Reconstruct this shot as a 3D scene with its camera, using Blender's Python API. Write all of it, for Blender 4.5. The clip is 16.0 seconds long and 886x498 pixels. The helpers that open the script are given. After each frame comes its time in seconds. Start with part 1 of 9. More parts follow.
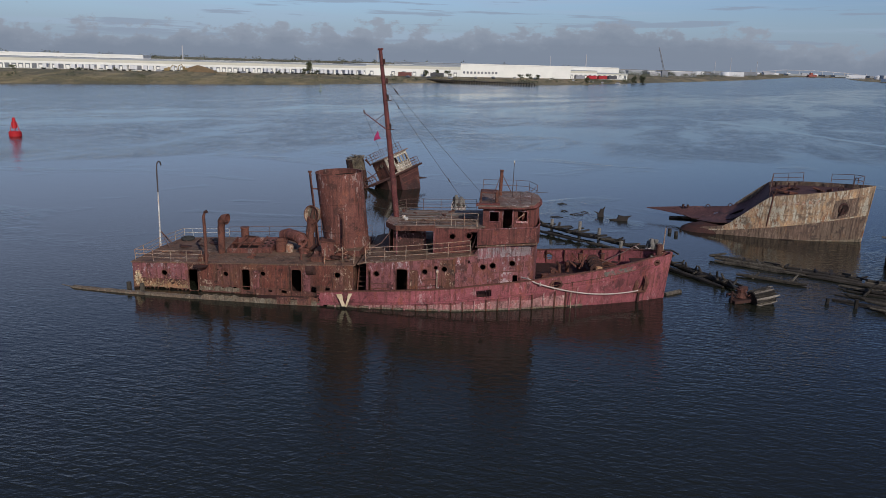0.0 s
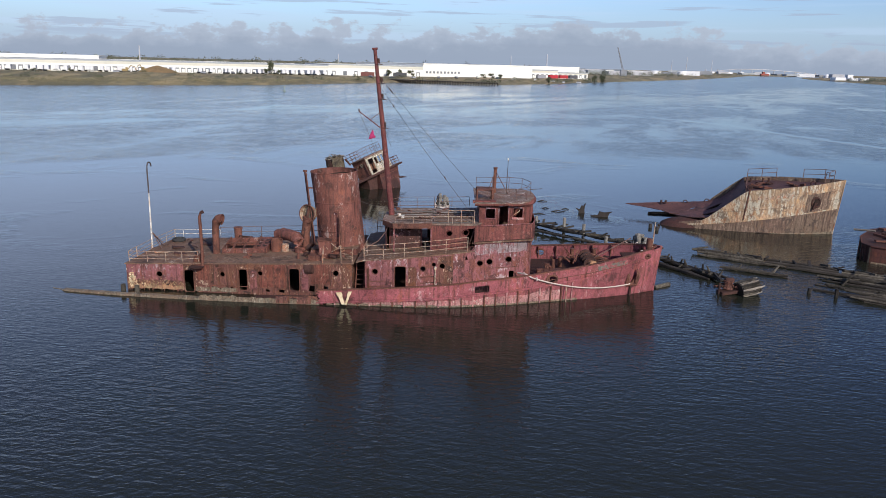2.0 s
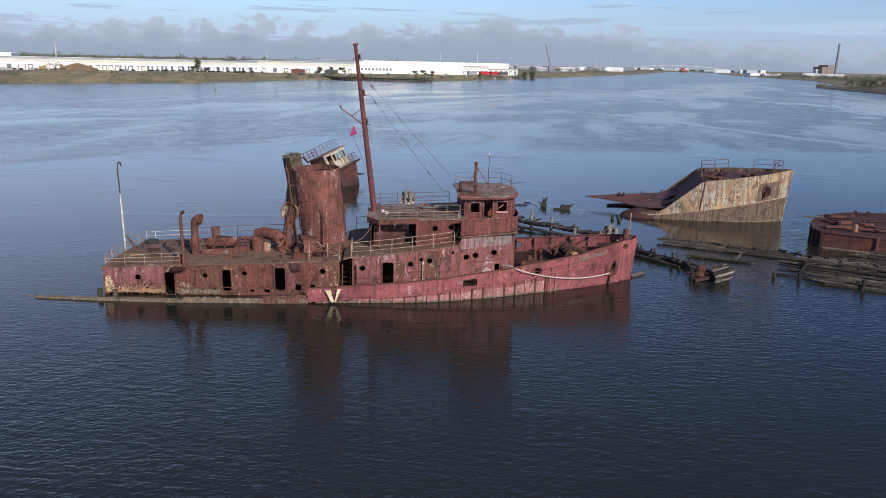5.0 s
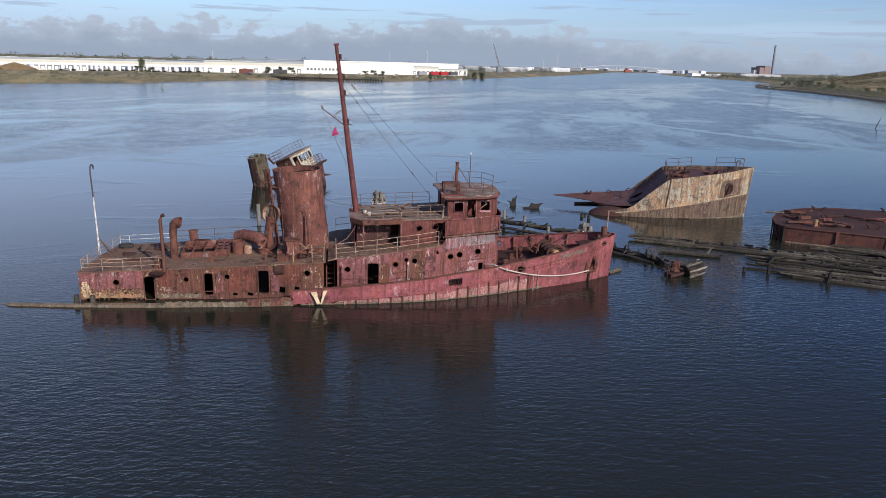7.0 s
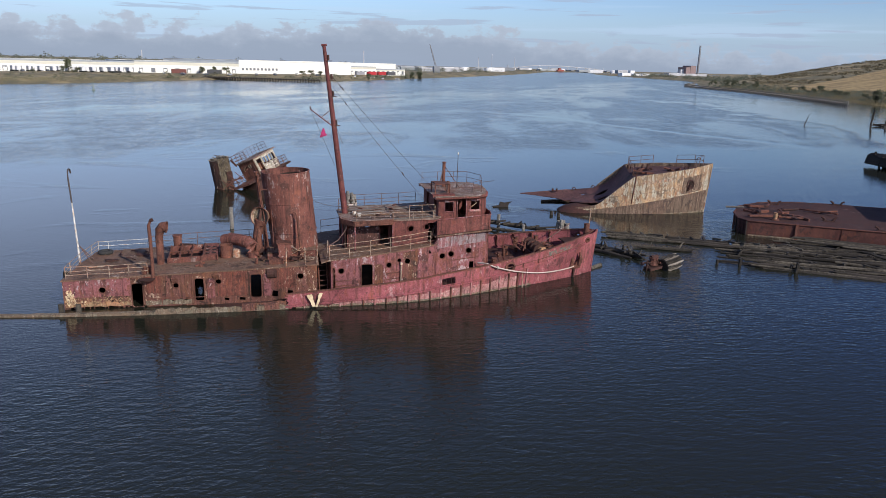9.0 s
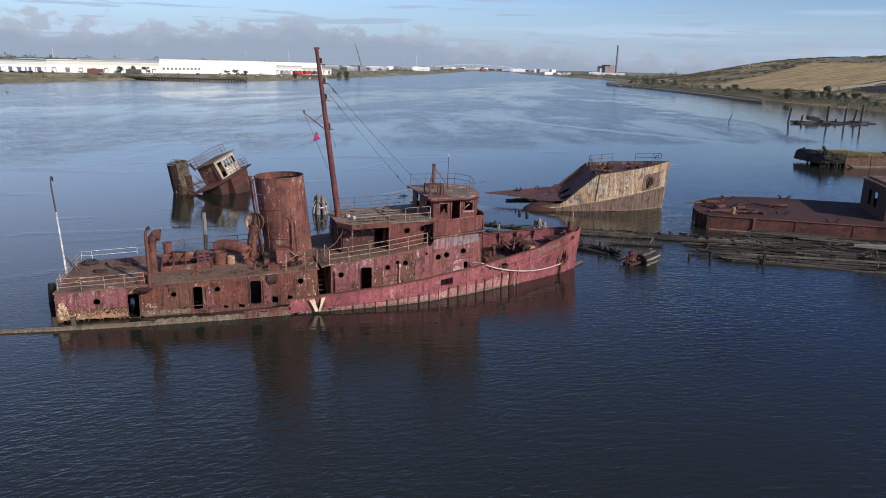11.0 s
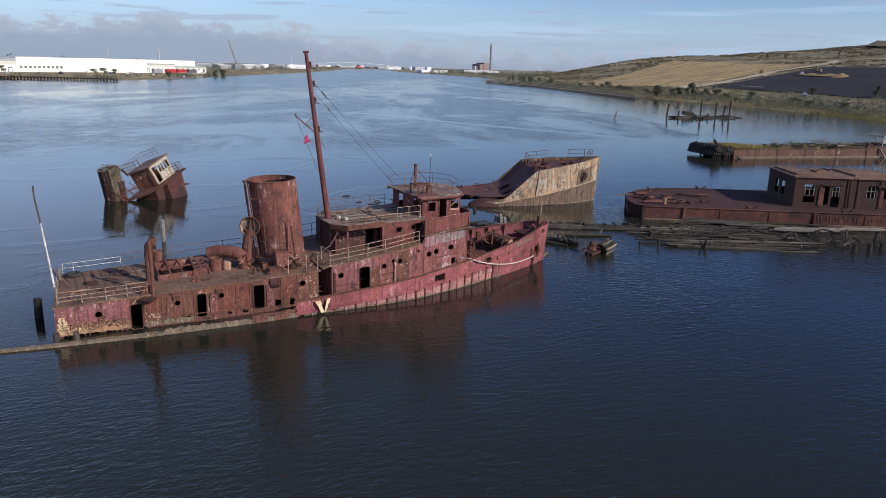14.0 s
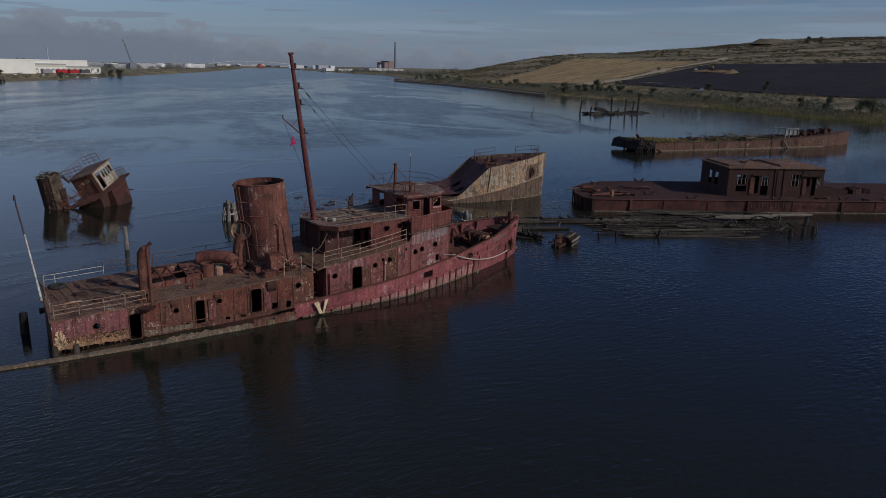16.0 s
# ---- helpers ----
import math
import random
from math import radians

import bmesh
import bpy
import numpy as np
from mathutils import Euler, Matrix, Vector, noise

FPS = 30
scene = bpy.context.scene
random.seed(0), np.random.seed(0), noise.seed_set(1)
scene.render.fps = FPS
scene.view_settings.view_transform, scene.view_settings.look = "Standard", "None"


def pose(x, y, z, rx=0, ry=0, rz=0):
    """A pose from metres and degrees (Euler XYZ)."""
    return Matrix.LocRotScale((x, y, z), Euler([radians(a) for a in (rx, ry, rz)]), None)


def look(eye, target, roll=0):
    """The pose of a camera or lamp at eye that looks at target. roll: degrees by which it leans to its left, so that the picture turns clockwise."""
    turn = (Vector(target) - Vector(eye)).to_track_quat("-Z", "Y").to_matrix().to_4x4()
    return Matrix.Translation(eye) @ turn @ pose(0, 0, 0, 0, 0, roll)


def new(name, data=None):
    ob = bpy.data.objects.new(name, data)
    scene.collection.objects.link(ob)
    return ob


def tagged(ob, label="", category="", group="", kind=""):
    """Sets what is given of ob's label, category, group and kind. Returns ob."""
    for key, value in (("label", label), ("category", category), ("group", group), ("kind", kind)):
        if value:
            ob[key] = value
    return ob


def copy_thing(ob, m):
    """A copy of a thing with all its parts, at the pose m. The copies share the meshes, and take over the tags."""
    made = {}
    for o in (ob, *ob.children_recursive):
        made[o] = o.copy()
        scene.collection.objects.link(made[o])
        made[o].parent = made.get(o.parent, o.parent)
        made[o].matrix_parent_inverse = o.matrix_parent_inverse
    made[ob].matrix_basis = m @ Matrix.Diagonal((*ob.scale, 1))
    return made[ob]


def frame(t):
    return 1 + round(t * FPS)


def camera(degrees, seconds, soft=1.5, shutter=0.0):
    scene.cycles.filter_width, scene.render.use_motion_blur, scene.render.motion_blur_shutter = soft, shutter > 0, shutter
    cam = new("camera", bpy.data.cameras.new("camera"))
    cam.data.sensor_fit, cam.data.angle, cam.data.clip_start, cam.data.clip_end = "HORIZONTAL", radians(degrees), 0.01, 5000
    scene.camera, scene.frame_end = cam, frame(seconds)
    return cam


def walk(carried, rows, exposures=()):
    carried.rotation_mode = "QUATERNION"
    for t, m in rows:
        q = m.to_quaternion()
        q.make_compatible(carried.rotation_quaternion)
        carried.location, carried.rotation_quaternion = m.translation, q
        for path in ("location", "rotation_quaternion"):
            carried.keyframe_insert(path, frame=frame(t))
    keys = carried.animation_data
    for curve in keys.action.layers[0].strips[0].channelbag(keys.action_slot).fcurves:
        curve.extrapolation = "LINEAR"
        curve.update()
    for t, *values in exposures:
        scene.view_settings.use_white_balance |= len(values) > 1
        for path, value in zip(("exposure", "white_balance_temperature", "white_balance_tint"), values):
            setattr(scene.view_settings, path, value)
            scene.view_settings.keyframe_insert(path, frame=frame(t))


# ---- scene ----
cam = camera(62.5, 16.0, soft=0.5)
EXPOSURES = ((0, -0.68), (0.4, -0.16), (0.8, 0.0), (15.5, 0.0), (16, -1.2))
PATH = [
    (0, (6.688, -50.47, 17.034), (6.555, -48.538, 16.538), 1.6),
    (0.5, (6.08, -50.713, 17.017), (5.97, -48.779, 16.522), 1.5),
    (1, (5.431, -50.97, 17.005), (5.347, -49.034, 16.511), 1.6),
    (1.5, (4.768, -51.144, 16.995), (4.711, -49.207, 16.5), 1.5),
    (2, (4.2, -51.268, 16.925), (4.169, -49.33, 16.431), 1.5),
    (2.5, (3.646, -51.362, 16.875), (3.641, -49.423, 16.381), 1.4),
    (3, (3.032, -51.44, 16.842), (3.054, -49.502, 16.348), 1.5),
    (3.5, (2.344, -51.554, 16.815), (2.396, -49.617, 16.321), 1.4),
    (4, (1.651, -51.577, 16.786), (1.734, -49.642, 16.29), 1.4),
    (6.5, (-1.683, -51.466, 16.724), (-1.425, -49.545, 16.229), 1.4),
    (7, (-2.278, -51.432, 16.707), (-1.989, -49.515, 16.213), 1.5),
    (7.5, (-3.23, -51.323, 16.72), (-2.897, -49.413, 16.226), 1.5),
    (8, (-4.198, -51.253, 16.701), (-3.825, -49.35, 16.209), 1.4),
    (8.5, (-5.167, -51.169, 16.686), (-4.754, -49.275, 16.195), 1.5),
    (9, (-6.275, -51.018, 16.662), (-5.819, -49.133, 16.172), 1.5),
    (11.5, (-12.788, -49.944, 16.881), (-12.093, -48.133, 16.394), 1.5),
    (12, (-14.225, -49.727, 16.898), (-13.482, -47.935, 16.412), 1.5),
    (12.5, (-15.692, -49.424, 16.898), (-14.898, -47.653, 16.414), 1.5),
    (13, (-17.084, -49.199, 17.001), (-16.242, -47.451, 16.514), 1.5),
    (13.5, (-18.47, -48.867, 17.052), (-17.576, -47.145, 16.566), 1.5),
    (14, (-19.805, -48.509, 17.031), (-18.862, -46.813, 16.546), 1.5),
    (14.5, (-21.219, -47.985, 16.983), (-20.224, -46.319, 16.498), 1.3),
    (15, (-22.61, -47.447, 17.061), (-21.565, -45.813, 16.575), 1.4),
    (15.5, (-24.018, -46.838, 17.106), (-22.919, -45.239, 16.62), 1.4),
    (16, (-25.544, -46.283, 17.092), (-24.392, -44.721, 16.608), 1.2),
]
walk(cam, [(t, look(e, g, r)) for t, e, g, r in PATH], EXPOSURES)

# ---- world, sun ----
SUN_EL, SUN_TO = radians(29), Vector((0.47, -0.88, 0)).normalized()
world = bpy.data.worlds.new("world")
scene.world = world
world.use_nodes = True
wn, wl = world.node_tree.nodes, world.node_tree.links
wn.clear()


def wnode(kind, **kw):
    n = wn.new(kind)
    for k, v in kw.items():
        n.inputs[k].default_value = v
    return n


def wmath(op, a, b=None, c=None):
    n = wn.new("ShaderNodeMath")
    n.operation = op
    for i, v in enumerate((a, b, c)):
        if v is None:
            continue
        if isinstance(v, (int, float)):
            n.inputs[i].default_value = v
        else:
            wl.new(v, n.inputs[i])
    return n.outputs[0]


sky = wn.new("ShaderNodeTexSky")
sky.sky_type, sky.sun_disc = "NISHITA", False
sky.sun_elevation, sky.sun_rotation = SUN_EL, math.atan2(SUN_TO.x, SUN_TO.y)
sky.air_density, sky.dust_density, sky.ozone_density = 1.0, 1.2, 2.0
coord = wn.new("ShaderNodeTexCoord")
sep = wn.new("ShaderNodeSeparateXYZ")
wl.new(coord.outputs["Generated"], sep.inputs[0])
up = sep.outputs["Z"]
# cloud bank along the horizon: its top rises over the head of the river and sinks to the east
def wmix(f, a, b):
    n = wn.new("ShaderNodeMix")
    n.data_type = "RGBA"
    for k, v in (("Factor", f), ("A", a), ("B", b)):
        if isinstance(v, (int, float)):
            n.inputs[k].default_value = v
        elif isinstance(v, tuple):
            n.inputs[k].default_value = (*v, 1)
        else:
            wl.new(v, n.inputs[k])
    return n.outputs["Result"]


def wstep(v, lo, hi, a=0.0, b=1.0):
    n = wn.new("ShaderNodeMapRange")
    n.interpolation_type = "SMOOTHSTEP"
    for k, x in (("From Min", lo), ("From Max", hi), ("To Min", a), ("To Max", b)):
        n.inputs[k].default_value = x
    wl.new(v, n.inputs["Value"])
    return n.outputs[0]


def wnoise(scale, shift, detail, rough):
    m = wn.new("ShaderNodeMapping")
    m.inputs["Scale"].default_value, m.inputs["Location"].default_value = scale, shift
    wl.new(coord.outputs["Generated"], m.inputs[0])
    n = wnode("ShaderNodeTexNoise", Scale=1.0, Detail=detail, Roughness=rough)
    wl.new(m.outputs[0], n.inputs["Vector"])
    return n.outputs["Fac"]


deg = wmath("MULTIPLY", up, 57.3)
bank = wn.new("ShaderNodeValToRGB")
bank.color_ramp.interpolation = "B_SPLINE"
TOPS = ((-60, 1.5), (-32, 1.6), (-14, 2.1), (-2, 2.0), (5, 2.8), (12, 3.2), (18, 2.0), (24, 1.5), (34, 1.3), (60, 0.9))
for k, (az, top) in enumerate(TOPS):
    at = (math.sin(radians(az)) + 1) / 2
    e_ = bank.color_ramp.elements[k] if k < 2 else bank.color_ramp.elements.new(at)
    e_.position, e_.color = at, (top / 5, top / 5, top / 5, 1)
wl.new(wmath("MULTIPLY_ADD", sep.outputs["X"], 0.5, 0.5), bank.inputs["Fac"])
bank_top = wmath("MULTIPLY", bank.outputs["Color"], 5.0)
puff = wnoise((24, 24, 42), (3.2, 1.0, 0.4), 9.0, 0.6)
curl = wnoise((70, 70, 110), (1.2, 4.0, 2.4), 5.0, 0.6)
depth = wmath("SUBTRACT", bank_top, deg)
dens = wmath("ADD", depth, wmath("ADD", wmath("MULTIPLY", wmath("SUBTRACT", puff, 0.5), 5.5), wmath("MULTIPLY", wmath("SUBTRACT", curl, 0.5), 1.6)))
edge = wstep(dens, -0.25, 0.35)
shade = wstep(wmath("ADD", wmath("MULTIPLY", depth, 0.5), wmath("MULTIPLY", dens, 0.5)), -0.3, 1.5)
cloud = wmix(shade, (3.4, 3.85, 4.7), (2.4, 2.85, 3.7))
# flat grey streaks higher up, and a thin white veil
streak = wstep(wnoise((6, 6, 105), (0.7, 2.0, 5.0), 6.0, 0.55), 0.555, 0.615)
streak = wmath("MULTIPLY", streak, wmath("MULTIPLY", wstep(deg, 0.9, 1.6), wstep(deg, 6.0, 4.4)))
film_ = wstep(wnoise((3.4, 3.4, 70), (5.7, 1.0, 3.0), 5.0, 0.5), 0.5, 0.66, 0.0, 0.36)
tint = wn.new("ShaderNodeMix")
tint.data_type, tint.blend_type = "RGBA", "MULTIPLY"
tint.inputs["Factor"].default_value = 1.0
high = wn.new("ShaderNodeMapRange")
high.inputs["From Min"].default_value, high.inputs["From Max"].default_value = 0.05, 0.55
wl.new(up, high.inputs["Value"])
hue = wn.new("ShaderNodeMix")
hue.data_type = "RGBA"
hue.inputs["A"].default_value, hue.inputs["B"].default_value = (0.80, 0.955, 1.30, 1), (0.77, 0.83, 1.10, 1)
wl.new(high.outputs[0], hue.inputs["Factor"])
wl.new(hue.outputs["Result"], tint.inputs["B"])
wl.new(sky.outputs[0], tint.inputs["A"])
# thin high veil added to brighten western water, deep blue east to darken it
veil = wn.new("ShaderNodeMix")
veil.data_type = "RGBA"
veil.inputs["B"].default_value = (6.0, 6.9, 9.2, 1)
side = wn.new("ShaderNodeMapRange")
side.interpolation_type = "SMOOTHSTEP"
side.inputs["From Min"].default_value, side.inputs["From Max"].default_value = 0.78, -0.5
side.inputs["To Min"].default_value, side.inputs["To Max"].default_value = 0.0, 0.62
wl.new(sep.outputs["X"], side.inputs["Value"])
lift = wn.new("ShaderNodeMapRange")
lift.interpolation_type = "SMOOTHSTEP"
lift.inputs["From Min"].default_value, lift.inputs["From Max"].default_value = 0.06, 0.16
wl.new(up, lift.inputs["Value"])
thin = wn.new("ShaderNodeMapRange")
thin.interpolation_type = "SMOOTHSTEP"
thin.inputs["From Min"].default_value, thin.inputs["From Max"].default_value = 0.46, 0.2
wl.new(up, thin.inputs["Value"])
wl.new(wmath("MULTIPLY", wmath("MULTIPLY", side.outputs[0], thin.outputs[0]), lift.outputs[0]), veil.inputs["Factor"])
deep = wn.new("ShaderNodeMapRange")
deep.interpolation_type = "SMOOTHSTEP"
deep.inputs["From Min"].default_value, deep.inputs["From Max"].default_value = 0.02, 0.9
deep.inputs["To Min"].default_value, deep.inputs["To Max"].default_value = 1.0, 0.0
wl.new(sep.outputs["X"], deep.inputs["Value"])
dark = wn.new("ShaderNodeMix")
dark.data_type, dark.blend_type = "RGBA", "MULTIPLY"
east = wn.new("ShaderNodeMapRange")
east.inputs["From Min"].default_value, east.inputs["From Max"].default_value = 0.05, 0.16
wl.new(up, east.inputs["Value"])
wl.new(east.outputs[0], dark.inputs["Factor"])
wl.new(tint.outputs["Result"], dark.inputs["A"])
blue = wn.new("ShaderNodeMix")
blue.data_type = "RGBA"
blue.inputs["A"].default_value, blue.inputs["B"].default_value = (0.38, 0.48, 0.66, 1), (1, 1, 1, 1)
wl.new(deep.outputs[0], blue.inputs["Factor"])
wl.new(blue.outputs["Result"], dark.inputs["B"])
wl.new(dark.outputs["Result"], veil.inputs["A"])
# pale haze along the horizon
haze = wn.new("ShaderNodeMix")
haze.data_type = "RGBA"
haze.inputs["B"].default_value = (3.1, 4.1, 5.9, 1)
low = wn.new("ShaderNodeMapRange")
low.interpolation_type = "SMOOTHSTEP"
low.inputs["From Min"].default_value, low.inputs["From Max"].default_value = 0.11, 0.0
low.inputs["To Max"].default_value = 0.62
wl.new(up, low.inputs["Value"])
wl.new(low.outputs[0], haze.inputs["Factor"])
wl.new(veil.outputs["Result"], haze.inputs["A"])
clear = wmix(wmath("MULTIPLY", film_, wstep(deg, 12.0, 5.0)), haze.outputs["Result"], (4.1, 5.25, 7.0))
clear = wmix(wmath("MULTIPLY", streak, 0.62), clear, (2.9, 3.45, 4.6))
bg = wnode("ShaderNodeBackground", Strength=0.135)
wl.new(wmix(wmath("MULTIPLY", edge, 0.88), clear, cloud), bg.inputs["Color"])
wo = wn.new("ShaderNodeOutputWorld")
wl.new(bg.outputs[0], wo.inputs["Surface"])

sun = new("sun", bpy.data.lights.new("sun", "SUN"))
sun.data.energy, sun.data.angle, sun.data.color = 4.5, radians(0.53), (1.0, 0.93, 0.83)
sun.matrix_world = look(SUN_TO * 50 + Vector((0, 0, 50 * math.tan(SUN_EL))), (0, 0, 0))

# ---- materials ----


class Mat:
    """A node material under way."""

    def __init__(self, name, rough=0.7, metal=0.0):
        self.m = bpy.data.materials.new(name)
        self.m.use_nodes = True
        self.n, self.l = self.m.node_tree.nodes, self.m.node_tree.links
        self.b = self.n["Principled BSDF"]
        self.b.inputs["Roughness"].default_value = rough
        self.b.inputs["Metallic"].default_value = metal
        self.tc = self.n.new("ShaderNodeTexCoord").outputs["Object"]

    def noise(self, scale, detail=6.0, rough=0.6, stretch=(1, 1, 1), shift=0.0, distort=0.0):
        mp = self.n.new("ShaderNodeMapping")
        mp.inputs["Scale"].default_value = stretch
        mp.inputs["Location"].default_value = (shift, shift * 0.7, shift * 1.3)
        self.l.new(self.tc, mp.inputs[0])
        t = self.n.new("ShaderNodeTexNoise")
        for k, v in (("Scale", scale), ("Detail", detail), ("Roughness", rough), ("Distortion", distort)):
            t.inputs[k].default_value = v
        self.l.new(mp.outputs[0], t.inputs["Vector"])
        return t.outputs["Fac"]

    def step(self, v, lo, hi, a=0.0, b=1.0):
        r = self.n.new("ShaderNodeMapRange")
        r.interpolation_type = "SMOOTHSTEP"
        for k, x in (("From Min", lo), ("From Max", hi), ("To Min", a), ("To Max", b)):
            r.inputs[k].default_value = x
        self.l.new(v, r.inputs["Value"])
        return r.outputs[0]

    def math(self, op, a, b):
        n = self.n.new("ShaderNodeMath")
        n.operation = op
        for i, v in enumerate((a, b)):
            if isinstance(v, (int, float)):
                n.inputs[i].default_value = v
            else:
                self.l.new(v, n.inputs[i])
        return n.outputs[0]

    def mix(self, f, a, b, blend="MIX"):
        n = self.n.new("ShaderNodeMix")
        n.data_type, n.blend_type = "RGBA", blend
        for k, v in (("Factor", f), ("A", a), ("B", b)):
            if isinstance(v, (int, float)):
                n.inputs[k].default_value = v
            elif isinstance(v, tuple):
                n.inputs[k].default_value = (*v, 1)
            else:
                self.l.new(v, n.inputs[k])
        return n.outputs["Result"]

    def color(self, c):
        self.l.new(c, self.b.inputs["Base Color"])
        return self

    def bump(self, h, strength=0.3, dist=0.02):
        n = self.n.new("ShaderNodeBump")
        n.inputs["Strength"].default_value, n.inputs["Distance"].default_value = strength, dist
        self.l.new(h, n.inputs["Height"])
        self.l.new(n.outputs[0], self.b.inputs["Normal"])
        return self


def rusty(name, paint, rust, dark, amount=0.5, streak=0.35, scale=1.0, chips=None, chip_at=0.60, rough=0.78, grain=0.35):
    """Old painted steel: paint, rust through it in blotches and runs, dark stains, and chips to another colour."""
    k = Mat(name, rough)
    k.b.inputs["Specular IOR Level"].default_value = 0.22
    big = k.noise(0.4 * scale, 5, 0.55)
    mid = k.noise(1.3 * scale, 11, 0.66, shift=3.1, distort=0.3)
    run = k.noise(3.2 * scale, 7, 0.6, (1.6, 1.6, 0.1), 7.7)
    thin = k.noise(9.0 * scale, 4, 0.6, (1.5, 1.5, 0.07), 41.0)
    fine = k.noise(13, 7, 0.8)
    f = k.math("ADD", k.math("MULTIPLY", mid, 1 - streak), k.math("MULTIPLY", run, streak))
    f = k.math("ADD", k.math("MULTIPLY", f, 0.7), k.math("MULTIPLY", big, 0.3))
    t = 0.5 + (0.5 - amount) * 0.26
    c = k.mix(k.step(f, t - 0.022, t + 0.022), paint, rust)
    c = k.mix(k.step(k.noise(0.9 * scale, 10, 0.68, shift=11.0), 0.55, 0.61, 0, 0.8), c, dark)
    if chips:
        crowd = k.step(k.noise(0.55 * scale, 4, 0.6, (1, 1, 0.7), 51.0), 0.4, 0.62, -0.045, 0.03)
        c = k.mix(k.step(k.math("ADD", crowd, k.noise(2.3 * scale, 12, 0.74, (1, 1, 0.55), 19.0)), chip_at, chip_at + 0.018, 0, 0.9), c, chips)
        c = k.mix(k.step(k.math("ADD", crowd, k.noise(7.0 * scale, 9, 0.72, (1, 1, 0.4), 27.0)), chip_at + 0.02, chip_at + 0.04, 0, 0.85), c, chips)
    warm = tuple(min(1.0, v * q) for v, q in zip(rust, (1.4, 1.25, 1.0)))
    c = k.mix(k.step(k.noise(1.7 * scale, 10, 0.7, (1, 1, 0.45), 61.0), 0.575, 0.615, 0, 0.7), c, warm)
    c = k.mix(k.step(run, 0.54, 0.61, 0, 0.25 + streak * 0.5), c, dark)
    c = k.mix(k.step(thin, 0.57, 0.65, 0, 0.05 + streak * 0.5), c, dark)
    pits = k.noise(4.4 * scale, 9, 0.72, (1, 1, 0.7), 33.0)
    c = k.mix(k.step(pits, 0.585, 0.615, 0, 0.8), c, dark)
    v = k.math("MULTIPLY", k.step(fine, 0.32, 0.68, 0.66, 1.36), k.step(big, 0.32, 0.68, 0.74, 1.26))
    v = k.math("MULTIPLY", v, k.step(mid, 0.34, 0.66, 0.8, 1.2))
    c = k.mix(1.0, c, v, "MULTIPLY")
    k.color(c)
    k.bump(k.math("ADD", fine, k.math("ADD", k.math("MULTIPLY", mid, 3.0), pits)), min(1.0, grain * 1.8), 0.02)
    return k.m


def plain(name, a, b, scale=6.0, rough=0.8, grain=0.3, stretch=(1, 1, 1), metal=0.0, per_piece=0.0):
    """Two tones of one surface mixed at two scales."""
    k = Mat(name, rough, metal)
    k.b.inputs["Specular IOR Level"].default_value = 0.2
    n1, n2 = k.noise(scale, 7, 0.65, stretch), k.noise(scale * 0.14, 4, 0.55, stretch, 5.0)
    f = k.math("ADD", k.math("MULTIPLY", n1, 0.6), k.math("MULTIPLY", n2, 0.4))
    c = k.mix(k.step(f, 0.36, 0.64), a, b)
    if per_piece:
        r = k.n.new("ShaderNodeObjectInfo").outputs["Random"]
        g = k.n.new("ShaderNodeNewGeometry").outputs["Random Per Island"]
        r = k.math("FRACT", k.math("ADD", r, g), 0)
        c = k.mix(1.0, c, k.step(r, 0, 1, 1 - per_piece, 1 + per_piece), "MULTIPLY")
    k.color(c)
    k.bump(n1, grain, 0.02)
    return k.m


M_HULL = rusty("faded_red_hull_paint", (0.262, 0.079, 0.088), (0.18, 0.058, 0.055), (0.10, 0.042, 0.04), 0.38, 0.45, 0.8, (0.39, 0.22, 0.215), 0.61)
M_HOUSE = rusty("red_house_paint", (0.228, 0.087, 0.090), (0.14, 0.052, 0.042), (0.06, 0.028, 0.026), 0.45, 0.4, 1.0, (0.36, 0.275, 0.28), 0.575)
M_AFT = rusty("rusted_aft_house", (0.150, 0.064, 0.052), (0.105, 0.046, 0.030), (0.036, 0.021, 0.018), 0.5, 0.55, 1.1, (0.42, 0.30, 0.22), 0.585)
M_UPPER = rusty("oxide_red_upper_works", (0.178, 0.060, 0.052), (0.128, 0.046, 0.038), (0.058, 0.027, 0.024), 0.5, 0.45, 1.0, (0.29, 0.15, 0.135), 0.63)
M_FUNNEL = rusty("rusted_funnel", (0.175, 0.068, 0.054), (0.13, 0.050, 0.038), (0.066, 0.033, 0.027), 0.5, 0.6, 0.9, (0.31, 0.225, 0.20), 0.585)
M_DECK = rusty("rusty_deck", (0.178, 0.110, 0.076), (0.135, 0.075, 0.051), (0.06, 0.037, 0.03), 0.45, 0.1, 0.7, (0.32, 0.245, 0.19), 0.59, 0.9)
M_ROOF = rusty("weathered_roof", (0.225, 0.158, 0.125), (0.15, 0.082, 0.062), (0.07, 0.05, 0.042), 0.42, 0.1, 0.9, (0.46, 0.40, 0.36), 0.58, 0.9)
M_RUST = rusty("plain_rust", (0.155, 0.068, 0.05), (0.12, 0.049, 0.035), (0.055, 0.027, 0.022), 0.55, 0.3, 1.5, (0.25, 0.13, 0.095), 0.62, 0.85)
M_RUSTDARK = rusty("dark_rust", (0.07, 0.036, 0.03), (0.055, 0.026, 0.021), (0.028, 0.018, 0.017), 0.6, 0.3, 1.2, None, 0.7, 0.85)
# soot black that also paints the shade seen inside holes and gaps
M_INNER = plain("sooty_inside", (0.035, 0.02, 0.016), (0.02, 0.014, 0.012), 3)
